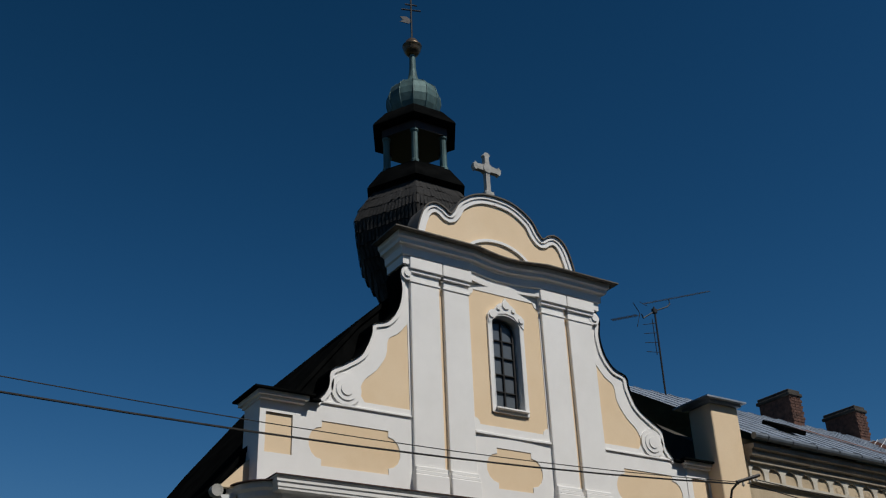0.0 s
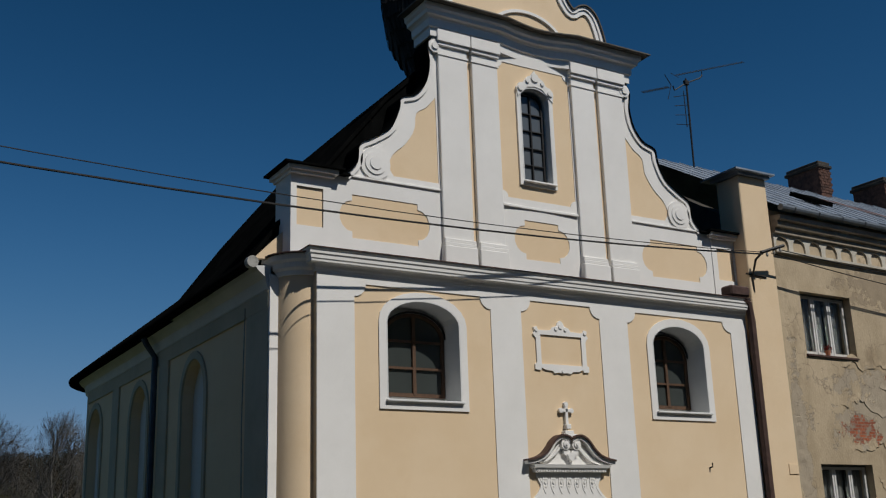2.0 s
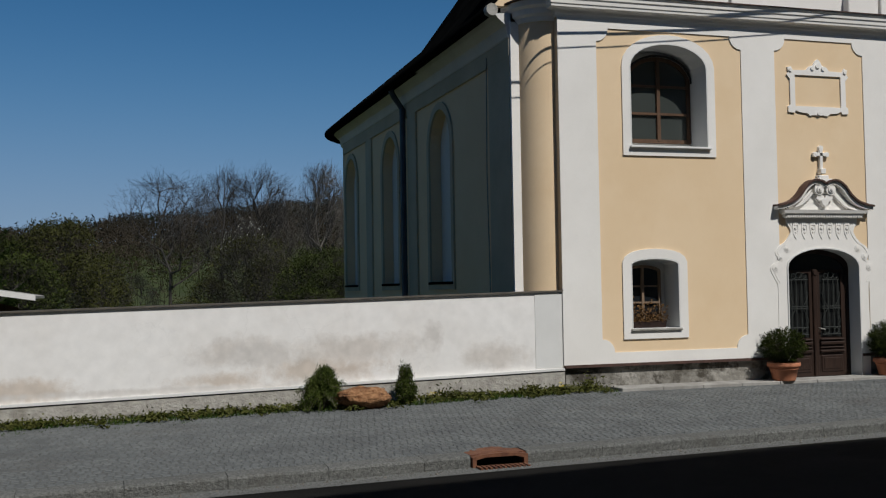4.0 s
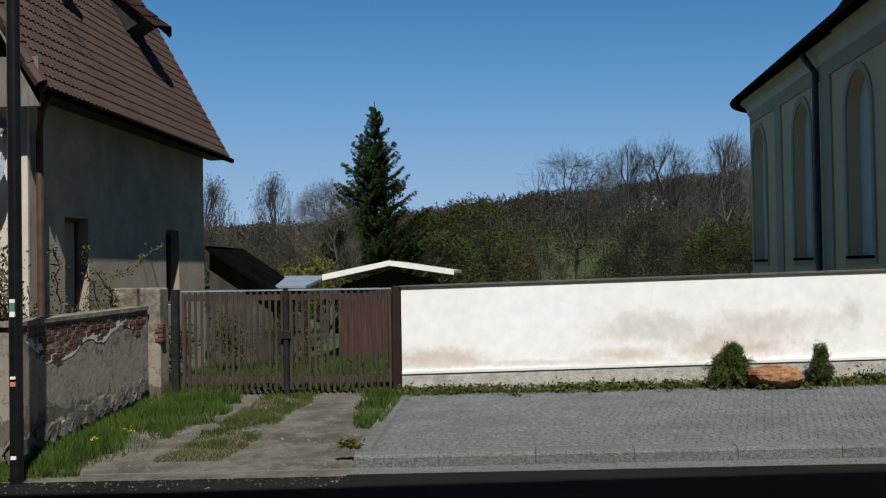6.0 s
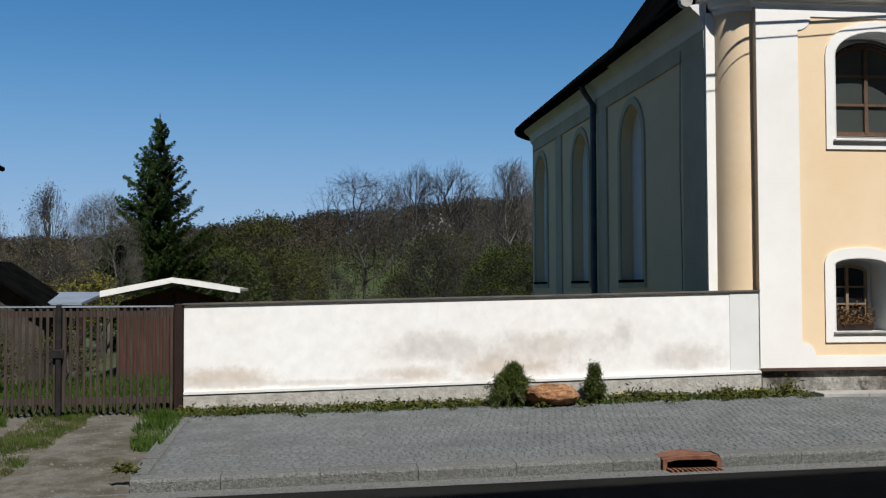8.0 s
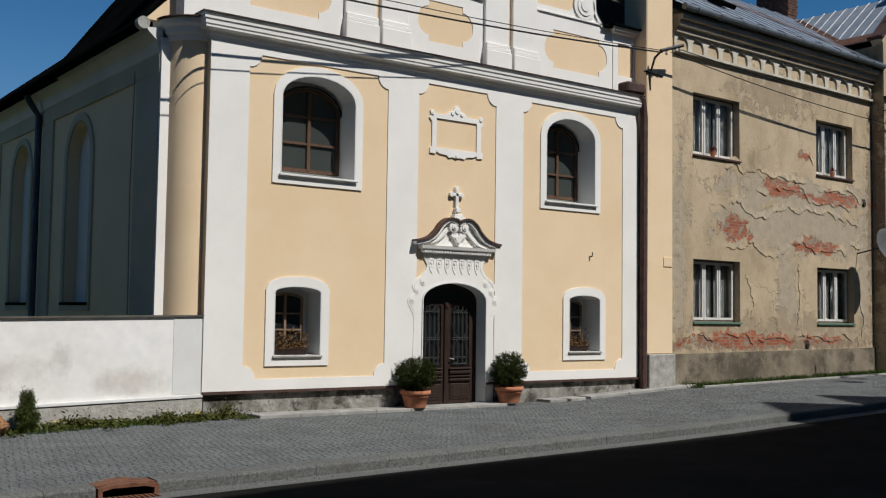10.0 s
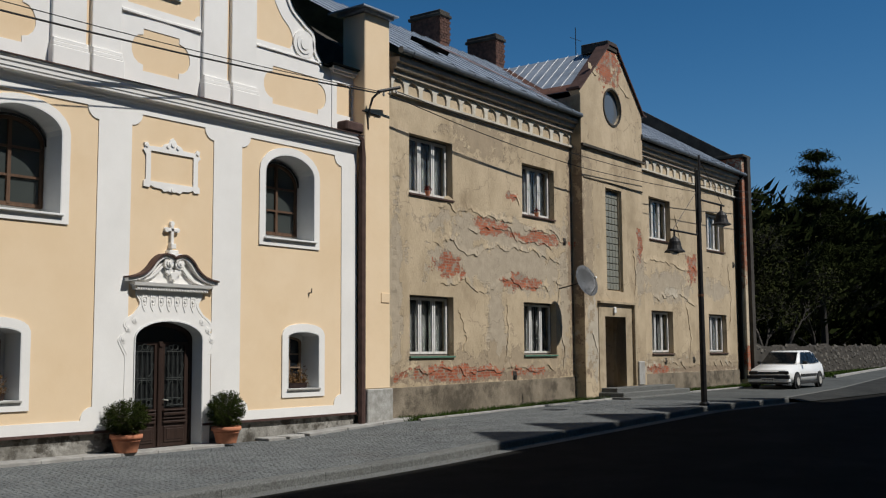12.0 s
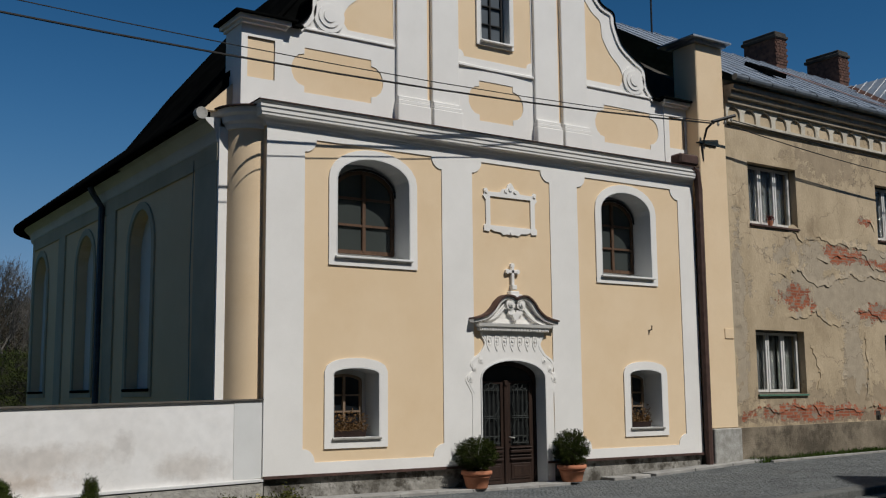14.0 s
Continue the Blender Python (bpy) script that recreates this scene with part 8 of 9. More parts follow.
part("roof", slab([(-7.4, 1.52), (-5.0, 1.5), (-5.0, 1.44), (-7.4, 1.46)], [], 24.2, 27.0, fn=lambda u, d, v: (u, d, v + (d - 24.2) * 0.08)), TINROOF, tin)
for xx in (-6.9, -5.1):
    part("post", box(xx, xx + 0.1, 24.3, 24.4, -0.6, 1.47), BROWNWOOD, tin)
# firewood darkened by its colour, in place of shade behind the gate
part("woodpile", box(-6.8, -5.2, 24.6, 25.6, -0.6, 0.9, 0.05), PAINTEDDIM, tin, "stacked rough firewood")

# ---- grass and weeds ----
sheet('tenement_verge', list(range(20, 44)), [16.4, 16.8, 17.6], pave_z, LAWN, 'narrow grass strip along the tenement', 0.02)


def blades(name, label, spots, h, w, material):
    vs, fs = [], []
    for xx, yy in spots:
        z = max(ground_z(xx, yy), pave_z(xx, yy) - 0.02 if (yy > 12 and yy < 17 and xx > -1.95) else -9)
        a, hh = random.uniform(0, 6.28), h * random.uniform(0.4, 1.3)
        lx, ly = random.gauss(0, 0.4) * hh, random.gauss(0, 0.4) * hh
        k = len(vs)
        vs += [(xx - w * math.cos(a), yy - w * math.sin(a), z - 0.01), (xx + w * math.cos(a), yy + w * math.sin(a), z - 0.01), (xx + lx, yy + ly, z + hh)]
        fs.append((k, k + 1, k + 2))
    return tagged(soup(name, vs, fs, material), label, "grass", kind="stuff")


def field(x0, x1, y0, y1, n, keep=lambda x, y: True):
    out = []
    while n > 0:
        x, y = random.uniform(x0, x1), random.uniform(y0, y1)
        n -= 1
        if keep(x, y) and noise.noise(Vector((x * 1.3, y * 1.3, 0.3))) > -0.35 + 0.5 * random.random() - 0.25:
            out.append((x, y))
    return out


def drive_centre(y):
    return -3.75 - 0.35 * (17 - y) / 5


blades("verge_grass", "lush green grass beside the garden wall", field(-7.5, -4.4, 11.5, 17.3, 45000, lambda x, y: x < drive_centre(y) - 0.95 + 0.16 * max(0, y - 15.0) - 0.4 * noise.noise(Vector((x, y * 0.8, 2))) - 0.35 * noise.noise(Vector((x * 3, y * 3, 7))) - max(0, 13.2 - y) * 0.4), 0.15, 0.008, BLADE)
blades("drive_grass", "sparse grass between the wheel tracks", field(-4.6, -2.9, 12.5, 17.6, 34000, lambda x, y: abs(x - drive_centre(y)) < 0.42 + 0.15 * noise.noise(Vector((x * 2, y * 2, 5)))), 0.045, 0.008, DRYBLADE)
blades("dry_verge_grass", "dry straw-coloured blades in the verge", field(-7.5, -4.2, 11.5, 17.3, 9000, lambda x, y: x < drive_centre(y) - 0.75 - max(0, 13.2 - y) * 0.4), 0.12, 0.007, DRYBLADE)
blades("drive_green", "green tufts between the wheel tracks", field(-4.9, -2.7, 13.2, 17.4, 16000, lambda x, y: abs(x - drive_centre(y)) < 0.46 + 0.2 * noise.noise(Vector((x * 2, y * 1.5, 15))) and noise.noise(Vector((x * 2.6, y * 2.6, 8))) > -0.05), 0.07, 0.009, BLADE)
blades("wall_grass", "low weeds along the wall foot", field(-2.6, 8.4, 16.25, 17.0, 9000, lambda x, y: y > 16.5 + 0.25 * noise.noise(Vector((x * 2, 0, 1)))), 0.09, 0.012, BLADE)
blades("paving_weeds", "sparse weeds in the paving joints before the wall", field(-1.9, 8.6, 16.0, 16.7, 5200, lambda x, y: noise.noise(Vector((x * 5, y * 9, 3))) > 0.12 + 0.5 * (16.7 - y) - 0.25 * (x < 2)), 0.04, 0.012, BLADE)
blades("edge_grass", "grass along the paving's edge", field(-2.95, -1.9, 14.2, 17.2, 7000, lambda x, y: x > -2.2 - 0.35 * (y - 14.2) / 2 + 0.2 * noise.noise(Vector((x * 2, y * 2, 4)))), 0.11, 0.010, BLADE)
blades("tenement_grass", "narrow strip of grass along the tenement", field(19.7, 43.5, 16.4, 17.2, 16000), 0.13, 0.014, BLADE)
blades("garden_grass", "green grass behind the gate", field(-7.0, -1.9, 17.3, 24.5, 9000), 0.16, 0.014, BLADE)
blades("road_verge", "short mown grass verge along the far road", field(44, 76, 15.8, 19.0, 16000, lambda x, y: y > (verge_edge(x) + 0.06 if x > 51 else 17.1)), 0.09, 0.03, BLADE)
sheet("driveway", [-5.9 + 0.2 * i for i in range(20)] + [-1.96], [11.5, 11.75, 12, 12.5, 13, 13.5, 14, 14.5, 15, 15.5, 16, 16.5, 17, 17.6], lambda x, y: ground_z(x, max(y, 12.02)) if y > 11.9 else kerb_z(x) - 0.15, EARTH, "dusty earth drive with wheel tracks", 0.012)
WEED = mat("weed_leaves", (0.05, 0.058, 0.013), (0.105, 0.108, 0.034), 5, 0.8, 0, 20, vary=0.35, spec=0.02)
vs, fs = [], []
for i in range(230):
    xx = random.uniform(-1.9, 8.2)
    yy = 16.95 - abs(random.gauss(0, 0.25))
    leaf_soup([Vector((xx + random.gauss(0, 0.07), yy + random.gauss(0, 0.04), pave_z(xx, yy) + 0.02 + abs(random.gauss(0, 0.045)))) for j in range(30)], 0.035, vs, fs, 0.6)
for cx_, cy_, r_ in ((5.35, 16.8, 0.13), (-2.05, 12.35, 0.06), (8.0, 16.85, 0.15), (6.9, 16.85, 0.1)):
    leaf_soup([Vector((cx_ + random.gauss(0, r_), cy_ + random.gauss(0, r_ * 0.4), pave_z(cx_, cy_) + 0.03 + abs(random.gauss(0, r_ * 0.7)))) for j in range(220)], 0.035, vs, fs, 0.8)
tagged(soup("wall_weeds", vs, fs, WEED), "leafy weeds at the foot of the wall", "weeds", kind="stuff")
PETAL = mat("yellow_petals", (0.6, 0.45, 0.02), (0.75, 0.6, 0.05), 5, 0.8, 0, 20)
vs, fs = [], []
for cx_, cy_ in ((5.1, 16.78), (5.2, 16.74), (5.02, 16.8), (-5.6, 13.4), (-5.3, 13.9), (7.4, 16.8)):
    leaf_soup([Vector((cx_ + random.gauss(0, 0.04), cy_ + random.gauss(0, 0.03), max(ground_z(cx_, cy_), pave_z(cx_, cy_) if cx_ > 0 else -9) + 0.1 + abs(random.gauss(0, 0.04)))) for j in range(14)], 0.016, vs, fs)
tagged(soup("dandelions", vs, fs, PETAL), "small yellow dandelion flowers in the grass", "flowers", kind="stuff")

# ---- trees ----
BARK = mat("grey_bark", (0.03, 0.027, 0.023), (0.068, 0.061, 0.053), 4, 0.95, 0.5, 20, stretch=(3, 3, 0.6))
PALE_BARK = mat("pale_bark", (0.065, 0.058, 0.049), (0.125, 0.113, 0.096), 4, 0.95, 0.3, 20)
FRESH = mat("fresh_leaves", (0.022, 0.032, 0.008), (0.05, 0.06, 0.018), 3, 0.8, 0, 20, vary=0.4, spec=0.02)
BLOSSOM = mat("pale_blossom", (0.07, 0.06, 0.03), (0.135, 0.112, 0.062), 3, 0.8, 0, 20, vary=0.3, spec=0.02)
OLIVE = mat("olive_buds", (0.032, 0.036, 0.011), (0.064, 0.066, 0.022), 3, 0.85, 0, 20, vary=0.4, spec=0.02)
NEEDLE = mat("spruce_needles", (0.012, 0.025, 0.006), (0.034, 0.053, 0.014), 4, 0.8, 0, 20, vary=0.4, spec=0.02)
WHITEBLOOM = mat("white_tree_blossom", (0.32, 0.31, 0.27), (0.48, 0.47, 0.42), 3, 0.8, 0, 20, vary=0.2, spec=0.02)
FORSYTHIA = mat("forsythia_flowers", (0.07, 0.068, 0.014), (0.14, 0.125, 0.028), 3, 0.8, 0, 20, vary=0.4, spec=0.02)


def limb(vs, fs, a, b, r0, r1, sides):
    d = (b - a)
    if d.length < 1e-5:
        return
    d.normalize()
    p = d.cross(Vector((0.3, 0.9, 0.2))).normalized()
    q = d.cross(p)
    k = len(vs)
    for c, r in ((a, r0), (b, r1)):
        for i in range(sides):
            t = 2 * math.pi * i / sides
            vs.append(tuple(c + r * (math.cos(t) * p + math.sin(t) * q)))
    for i in range(sides):
        fs.append((k + i, k + (i + 1) % sides, k + sides + (i + 1) % sides, k + sides + i))


def branch(vs, fs, tips, a, way, length, r, level, top, spread, up, thin=0.006):
    n = 3 if level < 2 else 2
    pts = [a]
    d = way.copy()
    for i in range(n):
        d = (d + Vector((random.gauss(0, 0.12), random.gauss(0, 0.12), random.gauss(0, 0.08) + up * 0.08))).normalized()
        pts.append(pts[-1] + d * length / n)
    for i in range(n):
        ra, rb = max(thin, r * (1 - 0.45 * i / n)), max(thin, r * (1 - 0.45 * (i + 1) / n))
        limb(vs, fs, pts[i], pts[i + 1], ra, rb, 6 if level == 0 else (4 if level < 3 else 3))
    if level >= top:
        tips.append(pts[-1])
        tips.append(pts[-2])
        return
    kids = random.randint(3, 5) if level else random.randint(5, 7)
    for i in range(kids):
        f = random.uniform(0.35, 1.0) if level else random.uniform(0.3, 1.0)
        j = min(n - 1, int(f * n))
        st = pts[j].lerp(pts[j + 1], f * n - j)
        ax = Vector((random.gauss(0, 1), random.gauss(0, 1), random.gauss(0, 0.4))).normalized()
        nd = (d + ax * spread * random.uniform(0.5, 1.1)).normalized()
        branch(vs, fs, tips, st, nd, length * random.uniform(0.5, 0.78), r * 0.5, level + 1, top, spread, up, thin)


def tree(name, label, x, y, h, levels=4, spread=0.75, leaves=0, leaf_size=0.06, leaf=FRESH, bark=BARK, group="", cloud=0.35, category="tree", up=0.6, trunk=0.4):
    random.seed(int(abs(x * 131 + y * 17)) + 5)
    z = ground_z(x, y) - 0.1
    vs, fs, tips = [], [], []
    branch(vs, fs, tips, Vector((x, y, z)), Vector((random.gauss(0, 0.04), random.gauss(0, 0.04), 1)), h * trunk, h * 0.017, 0, levels, spread, up, 0.0007 * h)
    trunk_verts = 36        # three trunk lengths of two rings of six
    top = max(v[2] for v in vs)
    k = h / max(0.1, top - z)
    vs = [(x + (v[0] - x) * k, y + (v[1] - y) * k, z + (v[2] - z) * k) for v in vs]
    tips = [Vector((x + (t.x - x) * k, y + (t.y - y) * k, z + (t.z - z) * k)) for t in tips]
    tr = base(name, label, category, group)
    cut = sum(1 for f in fs if len({i for i in f}) == 4 and f[0] < trunk_verts)
    soup("trunk", [v for v in vs[:trunk_verts]], fs[:cut], bark, tr)
    soup("branchwork", vs[trunk_verts:], [tuple(i - trunk_verts for i in f) for f in fs[cut:]], bark, tr)
    if leaves:
        lv, lf = [], []
        leaf_soup([random.choice(tips) + Vector((random.gauss(0, cloud), random.gauss(0, cloud), random.gauss(0, cloud))) for i in range(leaves)], leaf_size, lv, lf, 1.0)
        soup("crown", lv, lf, leaf, tr)
    return tr


def crown_tree(name, label, x, y, h, w, bark=BARK, group="", clear=0.3, fine=4, leaves=0, leaf_size=0.05, leaf=FRESH, category="tree", stems=1):
    """A tree of height h whose limbs fork towards a rounded crown of width w; clear: the share of bare trunk."""
    random.seed(int(abs(x * 131 + y * 17)) + 5)
    z = ground_z(x, y) - 0.1
    vs, fs, trunks, tips = [], [], [], []
    half = Vector((w / 2, w / 2, h * (1 - clear) / 2))
    heart = Vector((x, y, z + h * clear + half.z))
    thin = 0.00042 * h if h > 4 else 0.002

    def shell(d):
        """A place near the crown's uneven outline, in the direction d from its heart."""
        lump = 0.95 + 0.22 * noise.noise(d * 1.9 + Vector((x, y, 0))) + random.uniform(-0.16, 0.06)
        return heart + Vector((d.x * half.x, d.y * half.y, d.z * half.z)) * lump

    def reach(a, d, go, r, level, wide):
        goal = shell(d)
        end = a.lerp(goal, go)
        bow = (end - a).length * 0.09
        mid = a.lerp(end, 0.5) + Vector((random.gauss(0, bow), random.gauss(0, bow), random.gauss(0, bow) - 0.5 * bow))
        limb(vs, fs, a, mid, r, r * 0.8, 5 if level == 0 else 3)
        limb(vs, fs, mid, end, r * 0.8, max(thin, r * 0.55), 5 if level == 0 else 3)
        if level == 3:
            tips.append(end)
            return
        for i in range((5, 5, fine)[level]):
            f = random.uniform(0.35, 1.0)
            st = a.lerp(mid, f * 2) if f < 0.5 else mid.lerp(end, f * 2 - 1)
            nd = (d + Vector((random.gauss(0, wide), random.gauss(0, wide), random.gauss(0, wide)))).normalized()
            reach(st, nd, (0.55, 0.6, 0.95)[level] * random.uniform(0.8, 1.05), max(thin, r * 0.46), level + 1, wide * 0.8)

    for k in range(stems):
        off = Vector((random.gauss(0, 0.1 * w), random.gauss(0, 0.1 * w), 0)) if stems > 1 else Vector((0, 0, 0))
        pts = [Vector((x, y, z)) + off + Vector((random.gauss(0, 0.007) * h * i, random.gauss(0, 0.007) * h * i, h * 0.66 * i / 5)) for i in range(6)]
        tv, tf = [], []
        trunks.append((tv, tf))
        for i in range(5):
            limb(tv, tf, pts[i], pts[i + 1], 0.0135 * h * (1 - i / 6), 0.0135 * h * (1 - (i + 1) / 6), 7)
        n = 8 if stems == 1 else 7
        for i in range(n):
            f = clear * 0.85 + (0.66 - clear * 0.85) * (i + random.random()) / n
            j = min(4, int(f / 0.66 * 5))
            st = pts[j].lerp(pts[j + 1], f / 0.66 * 5 - j)
            a, up = i * 2.4 + random.uniform(-0.5, 0.5), -0.45 + 1.3 * i / n + random.uniform(-0.1, 0.1)
            reach(st, Vector((math.cos(a), math.sin(a), up * 1.15)).normalized(), 0.55, 0.0062 * h * (1.25 - f), 0, 0.34)
        for i in range(3):
            reach(pts[5], Vector((random.gauss(0, 0.3), random.gauss(0, 0.3), 1)).normalized(), 0.6, 0.0045 * h, 0, 0.34)
    tr = base(name, label, category, group)
    for tv, tf in trunks:
        soup("trunk" if stems == 1 else "stem", tv, tf, bark, tr)
    soup("branchwork", vs, fs, bark, tr)
    if leaves:
        lv, lf = [], []
        leaf_soup([random.choice(tips) + Vector((random.gauss(0, 0.14), random.gauss(0, 0.14), random.gauss(0, 0.12))) for i in range(leaves)], leaf_size, lv, lf, 1.0)
        soup("crown", lv, lf, leaf, tr)
    return tr


def spruce(x, y, h, r, label, seed=1, material=NEEDLE, base_z=None, sparse=1.0):
    random.seed(seed)
    z = ground_z(x, y) if base_z is None else base_z
    sp = base("spruce", label, "tree")
    vs, fs = [], []
    limb(vs, fs, Vector((x, y, z - 0.1)), Vector((x, y, z + h * 0.5)), 0.018 * h, 0.01 * h, 7)
    limb(vs, fs, Vector((x, y, z + h * 0.5)), Vector((x, y, z + h)), 0.01 * h, 0.002 * h, 5)
    lv, lf = [], []
    t = 0.05
    while t < 0.985:
        nb = int((9 if t < 0.8 else 6) * sparse)
        for i in range(nb):
            a = random.uniform(0, 6.28)
            ln = r * ((1 - t) ** 0.95) * random.uniform(0.5, 1.2) + 0.04
            st = Vector((x, y, z + h * (t + random.uniform(-0.01, 0.01))))
            rise = 0.28 * (t - 0.35)
            pts = [st]
            for s in range(1, 5):
                f = s / 4
                pts.append(st + Vector((math.cos(a) * ln * f, math.sin(a) * ln * f, ln * (rise * f - 0.34 * f * (1 - f) + 0.3 * f * f))))
            for p0, p1 in zip(pts, pts[1:]):
                limb(vs, fs, p0, p1, 0.012, 0.008, 3)
            m = int(28 + 62 * ln)
            for j in range(m):
                f = random.uniform(0.08, 1.0)
                q = pts[min(3, int(f * 4))].lerp(pts[min(4, int(f * 4) + 1)], f * 4 - int(f * 4) if f < 1 else 0)
                side_w = 0.26 * ln * (1.05 - f) + 0.05
                o = random.uniform(-1, 1) * side_w
                c = q + Vector((-math.sin(a) * o, math.cos(a) * o, -abs(random.gauss(0, 0.07)) - 0.2 * abs(o)))
                wd = Vector((math.cos(a) * 0.8 - math.sin(a) * (1 if o > 0 else -1) * 0.6, math.sin(a) * 0.8 + math.cos(a) * (1 if o > 0 else -1) * 0.6, random.uniform(-0.5, 0.2))).normalized()
                sd = wd.cross(Vector((0, 0, 1))).normalized() * 0.017 * (1 + h / 14)
                L = random.uniform(0.08, 0.17) * (1 + h / 24) * (0.45 + 0.55 * (1 - t))
                k = len(lv)
                lv += [tuple(c - sd), tuple(c + sd), tuple(c + wd * L + Vector((0, 0, -0.02))), tuple(c + wd * L * 0.5 + Vector((0, 0, 0.04)))]
                lf += [(k, k + 1, k + 2), (k, k + 2, k + 3)]
        t += 0.021 + 0.004 * t
    soup("trunk", vs, fs, BARK, sp)
    soup("needles", lv, lf, material, sp)
    return sp


spruce(-5.5, 40, 8.8, 3.0, "tall dark green spruce behind the shed", 7, sparse=1.15)

# bare trees in front of the hill
G = "bare trees behind the garden wall"
for x, y, h, w in ((3.2, 60, 9.9, 7.2), (7.15, 70, 11.6, 5.0), (9.45, 70, 11.7, 6.6), (12.2, 76, 11.2, 5.6), (16.4, 78, 12.2, 6.0)):
    crown_tree("bare_tree", "leafless grey-brown tree with a broad crown of twigs", x, y, h, w, group=G, clear=0.34)
crown_tree("bare_tree", "slim pale leafless tree before the hill", 11.8, 60, 10.6, 3.6, PALE_BARK, G, 0.4, 4)
crown_tree("bare_tree", "slim pale leafless tree beside the spruce", -6.9, 38, 5.2, 2.6, PALE_BARK, G, 0.25, 6)
crown_tree("bare_tree", "slim pale leafless tree beside the spruce", -7.9, 42, 6.4, 3.2, PALE_BARK, G, 0.3, 7)
for x, y, h in ((0.0, 58, 5.0), (-1.2, 62, 4.6), (1.6, 64, 4.2)):
    crown_tree("bare_tree", "small crooked leafless tree on the meadow", x, y, h, 2.8, BARK, G, 0.28, 5)
for x, y, h, w in ((-8.7, 36, 4.2, 3.4), (-10.3, 34, 4.1, 3.2), (-9.4, 39, 4.4, 3.4), (-7.5, 33, 3.5, 2.6), (-11.8, 38, 4.6, 3.6)):
    crown_tree("fruit_tree", "gnarled old fruit tree with first pale blossom", x, y, h, w, BARK, "fruit trees in the garden", 0.22, 6, 1500, 0.035, BLOSSOM)
for x, y, h in ((-10.6, 36, 5.9), (-8.6, 36.2, 6.0)):
    crown_tree("fruit_tree", "slender old fruit tree with few blossoms", x, y, h, 1.7, BARK, "fruit trees in the garden", 0.3, 4, 520, 0.04, BLOSSOM)
crown_tree("blossom_tree", "leafless tree with a few white blossoms at its head", 7.6, 62, 7.2, 3.6, BARK, "", 0.3, 6, 420, 0.05, WHITEBLOOM)
for x, y, h, w, n, l in ((-2.2, 48, 5.9, 4.0, 9000, OLIVE), (-0.4, 54, 4.6, 3.0, 4500, OLIVE), (-4.3, 48, 5.1, 4.0, 9500, FRESH), (-5.8, 50, 4.9, 3.8, 7500, FRESH), (-3.3, 44, 4.2, 3.2, 7000, FRESH), (-1.4, 52, 4.6, 3.8, 6000, OLIVE)):
    crown_tree("budding_tree", "round tree with fresh olive-green spring leaves", x, y, h, w, BARK, "budding trees behind the wall", 0.14, 6, n, 0.06, l)
for x, y, h, w, n, l in ((7.2, 58, 6.0, 5.4, 5000, OLIVE), (8.9, 60, 4.8, 4.2, 3600, OLIVE), (9.5, 52, 4.4, 3.8, 8000, FRESH), (11.2, 55, 5.0, 4.2, 8000, FRESH), (10.3, 50, 3.6, 3.4, 6000, FRESH), (12.9, 57, 4.8, 4.2, 6000, OLIVE), (14.0, 60, 5.4, 4.4, 6000, OLIVE), (3.9, 60, 2.4, 2.8, 2500, OLIVE), (4.7, 56, 2.2, 2.6, 2500, FRESH), (1.4, 57, 2.0, 2.4, 1800, OLIVE), (0.4, 47, 1.9, 2.4, 2500, FRESH), (8.3, 46, 2.5, 2.8, 4200, FRESH), (5.6, 62, 3.8, 3.6, 3600, OLIVE)):
    crown_tree("large_shrub", "dense twiggy shrub with olive buds" if l is OLIVE else "dense spring shrub with fresh leaves", x, y, h, w, BARK, "shrubs behind the garden wall", 0.05, 7, n, 0.055, l, "shrub", 2)
for x, y, h in ((-6.9, 31, 2.6), (-6.2, 33, 2.8), (-7.8, 31, 2.4)):
    tree("forsythia", "yellow-green flowering shrub behind the gate", x, y, h, 3, 0.7, 1500, 0.05, FORSYTHIA, BARK, "", 0.15, "shrub", 0.5, 0.3)
for x, y, h in ((-5.0, 22.5, 1.3), (-6.0, 21.2, 1.3), (-6.35, 19.8, 1.2)):
    tree("garden_shrub", "tangled shrub seen through the gate", x, y, h, 4, 0.9, 1200, 0.035, OLIVE, BARK, "", 0.12, "shrub", 0.3, 0.3)

# shrubs against the house: thorny stems over the stone wall, dry bush by the post
for x, y, h, s in ((-6.75, 14.5, 2.0, 3), (-6.7, 15.6, 2.1, 3), (-6.75, 16.3, 1.9, 3), (-6.8, 13.6, 1.6, 4)):
    tree("rose_bush", "thorny rose stems with small leaves above the wall", x, y, h, s, 0.5, 520, 0.03, WEED, TWIG, "", 0.05, "shrub", 0.5, 0.45)
tree("garden_bush", "leafy light-brown bush by the house front", -7.2, 13.3, 3.0, 4, 0.7, 1900, 0.045, BLOSSOM, TWIG, "", 0.12, "shrub", 0.4, 0.3)
tree("forsythia", "yellow forsythia by the house wall", -6.75, 15.1, 1.6, 3, 0.6, 420, 0.03, FORSYTHIA, TWIG, "", 0.06, "shrub", 0.5, 0.4)

# long rose canes arching over the stone wall
random.seed(41)
canes = base("rose_canes", "long arching rose canes with small leaves over the wall", "shrub")
cv, cf = [], []
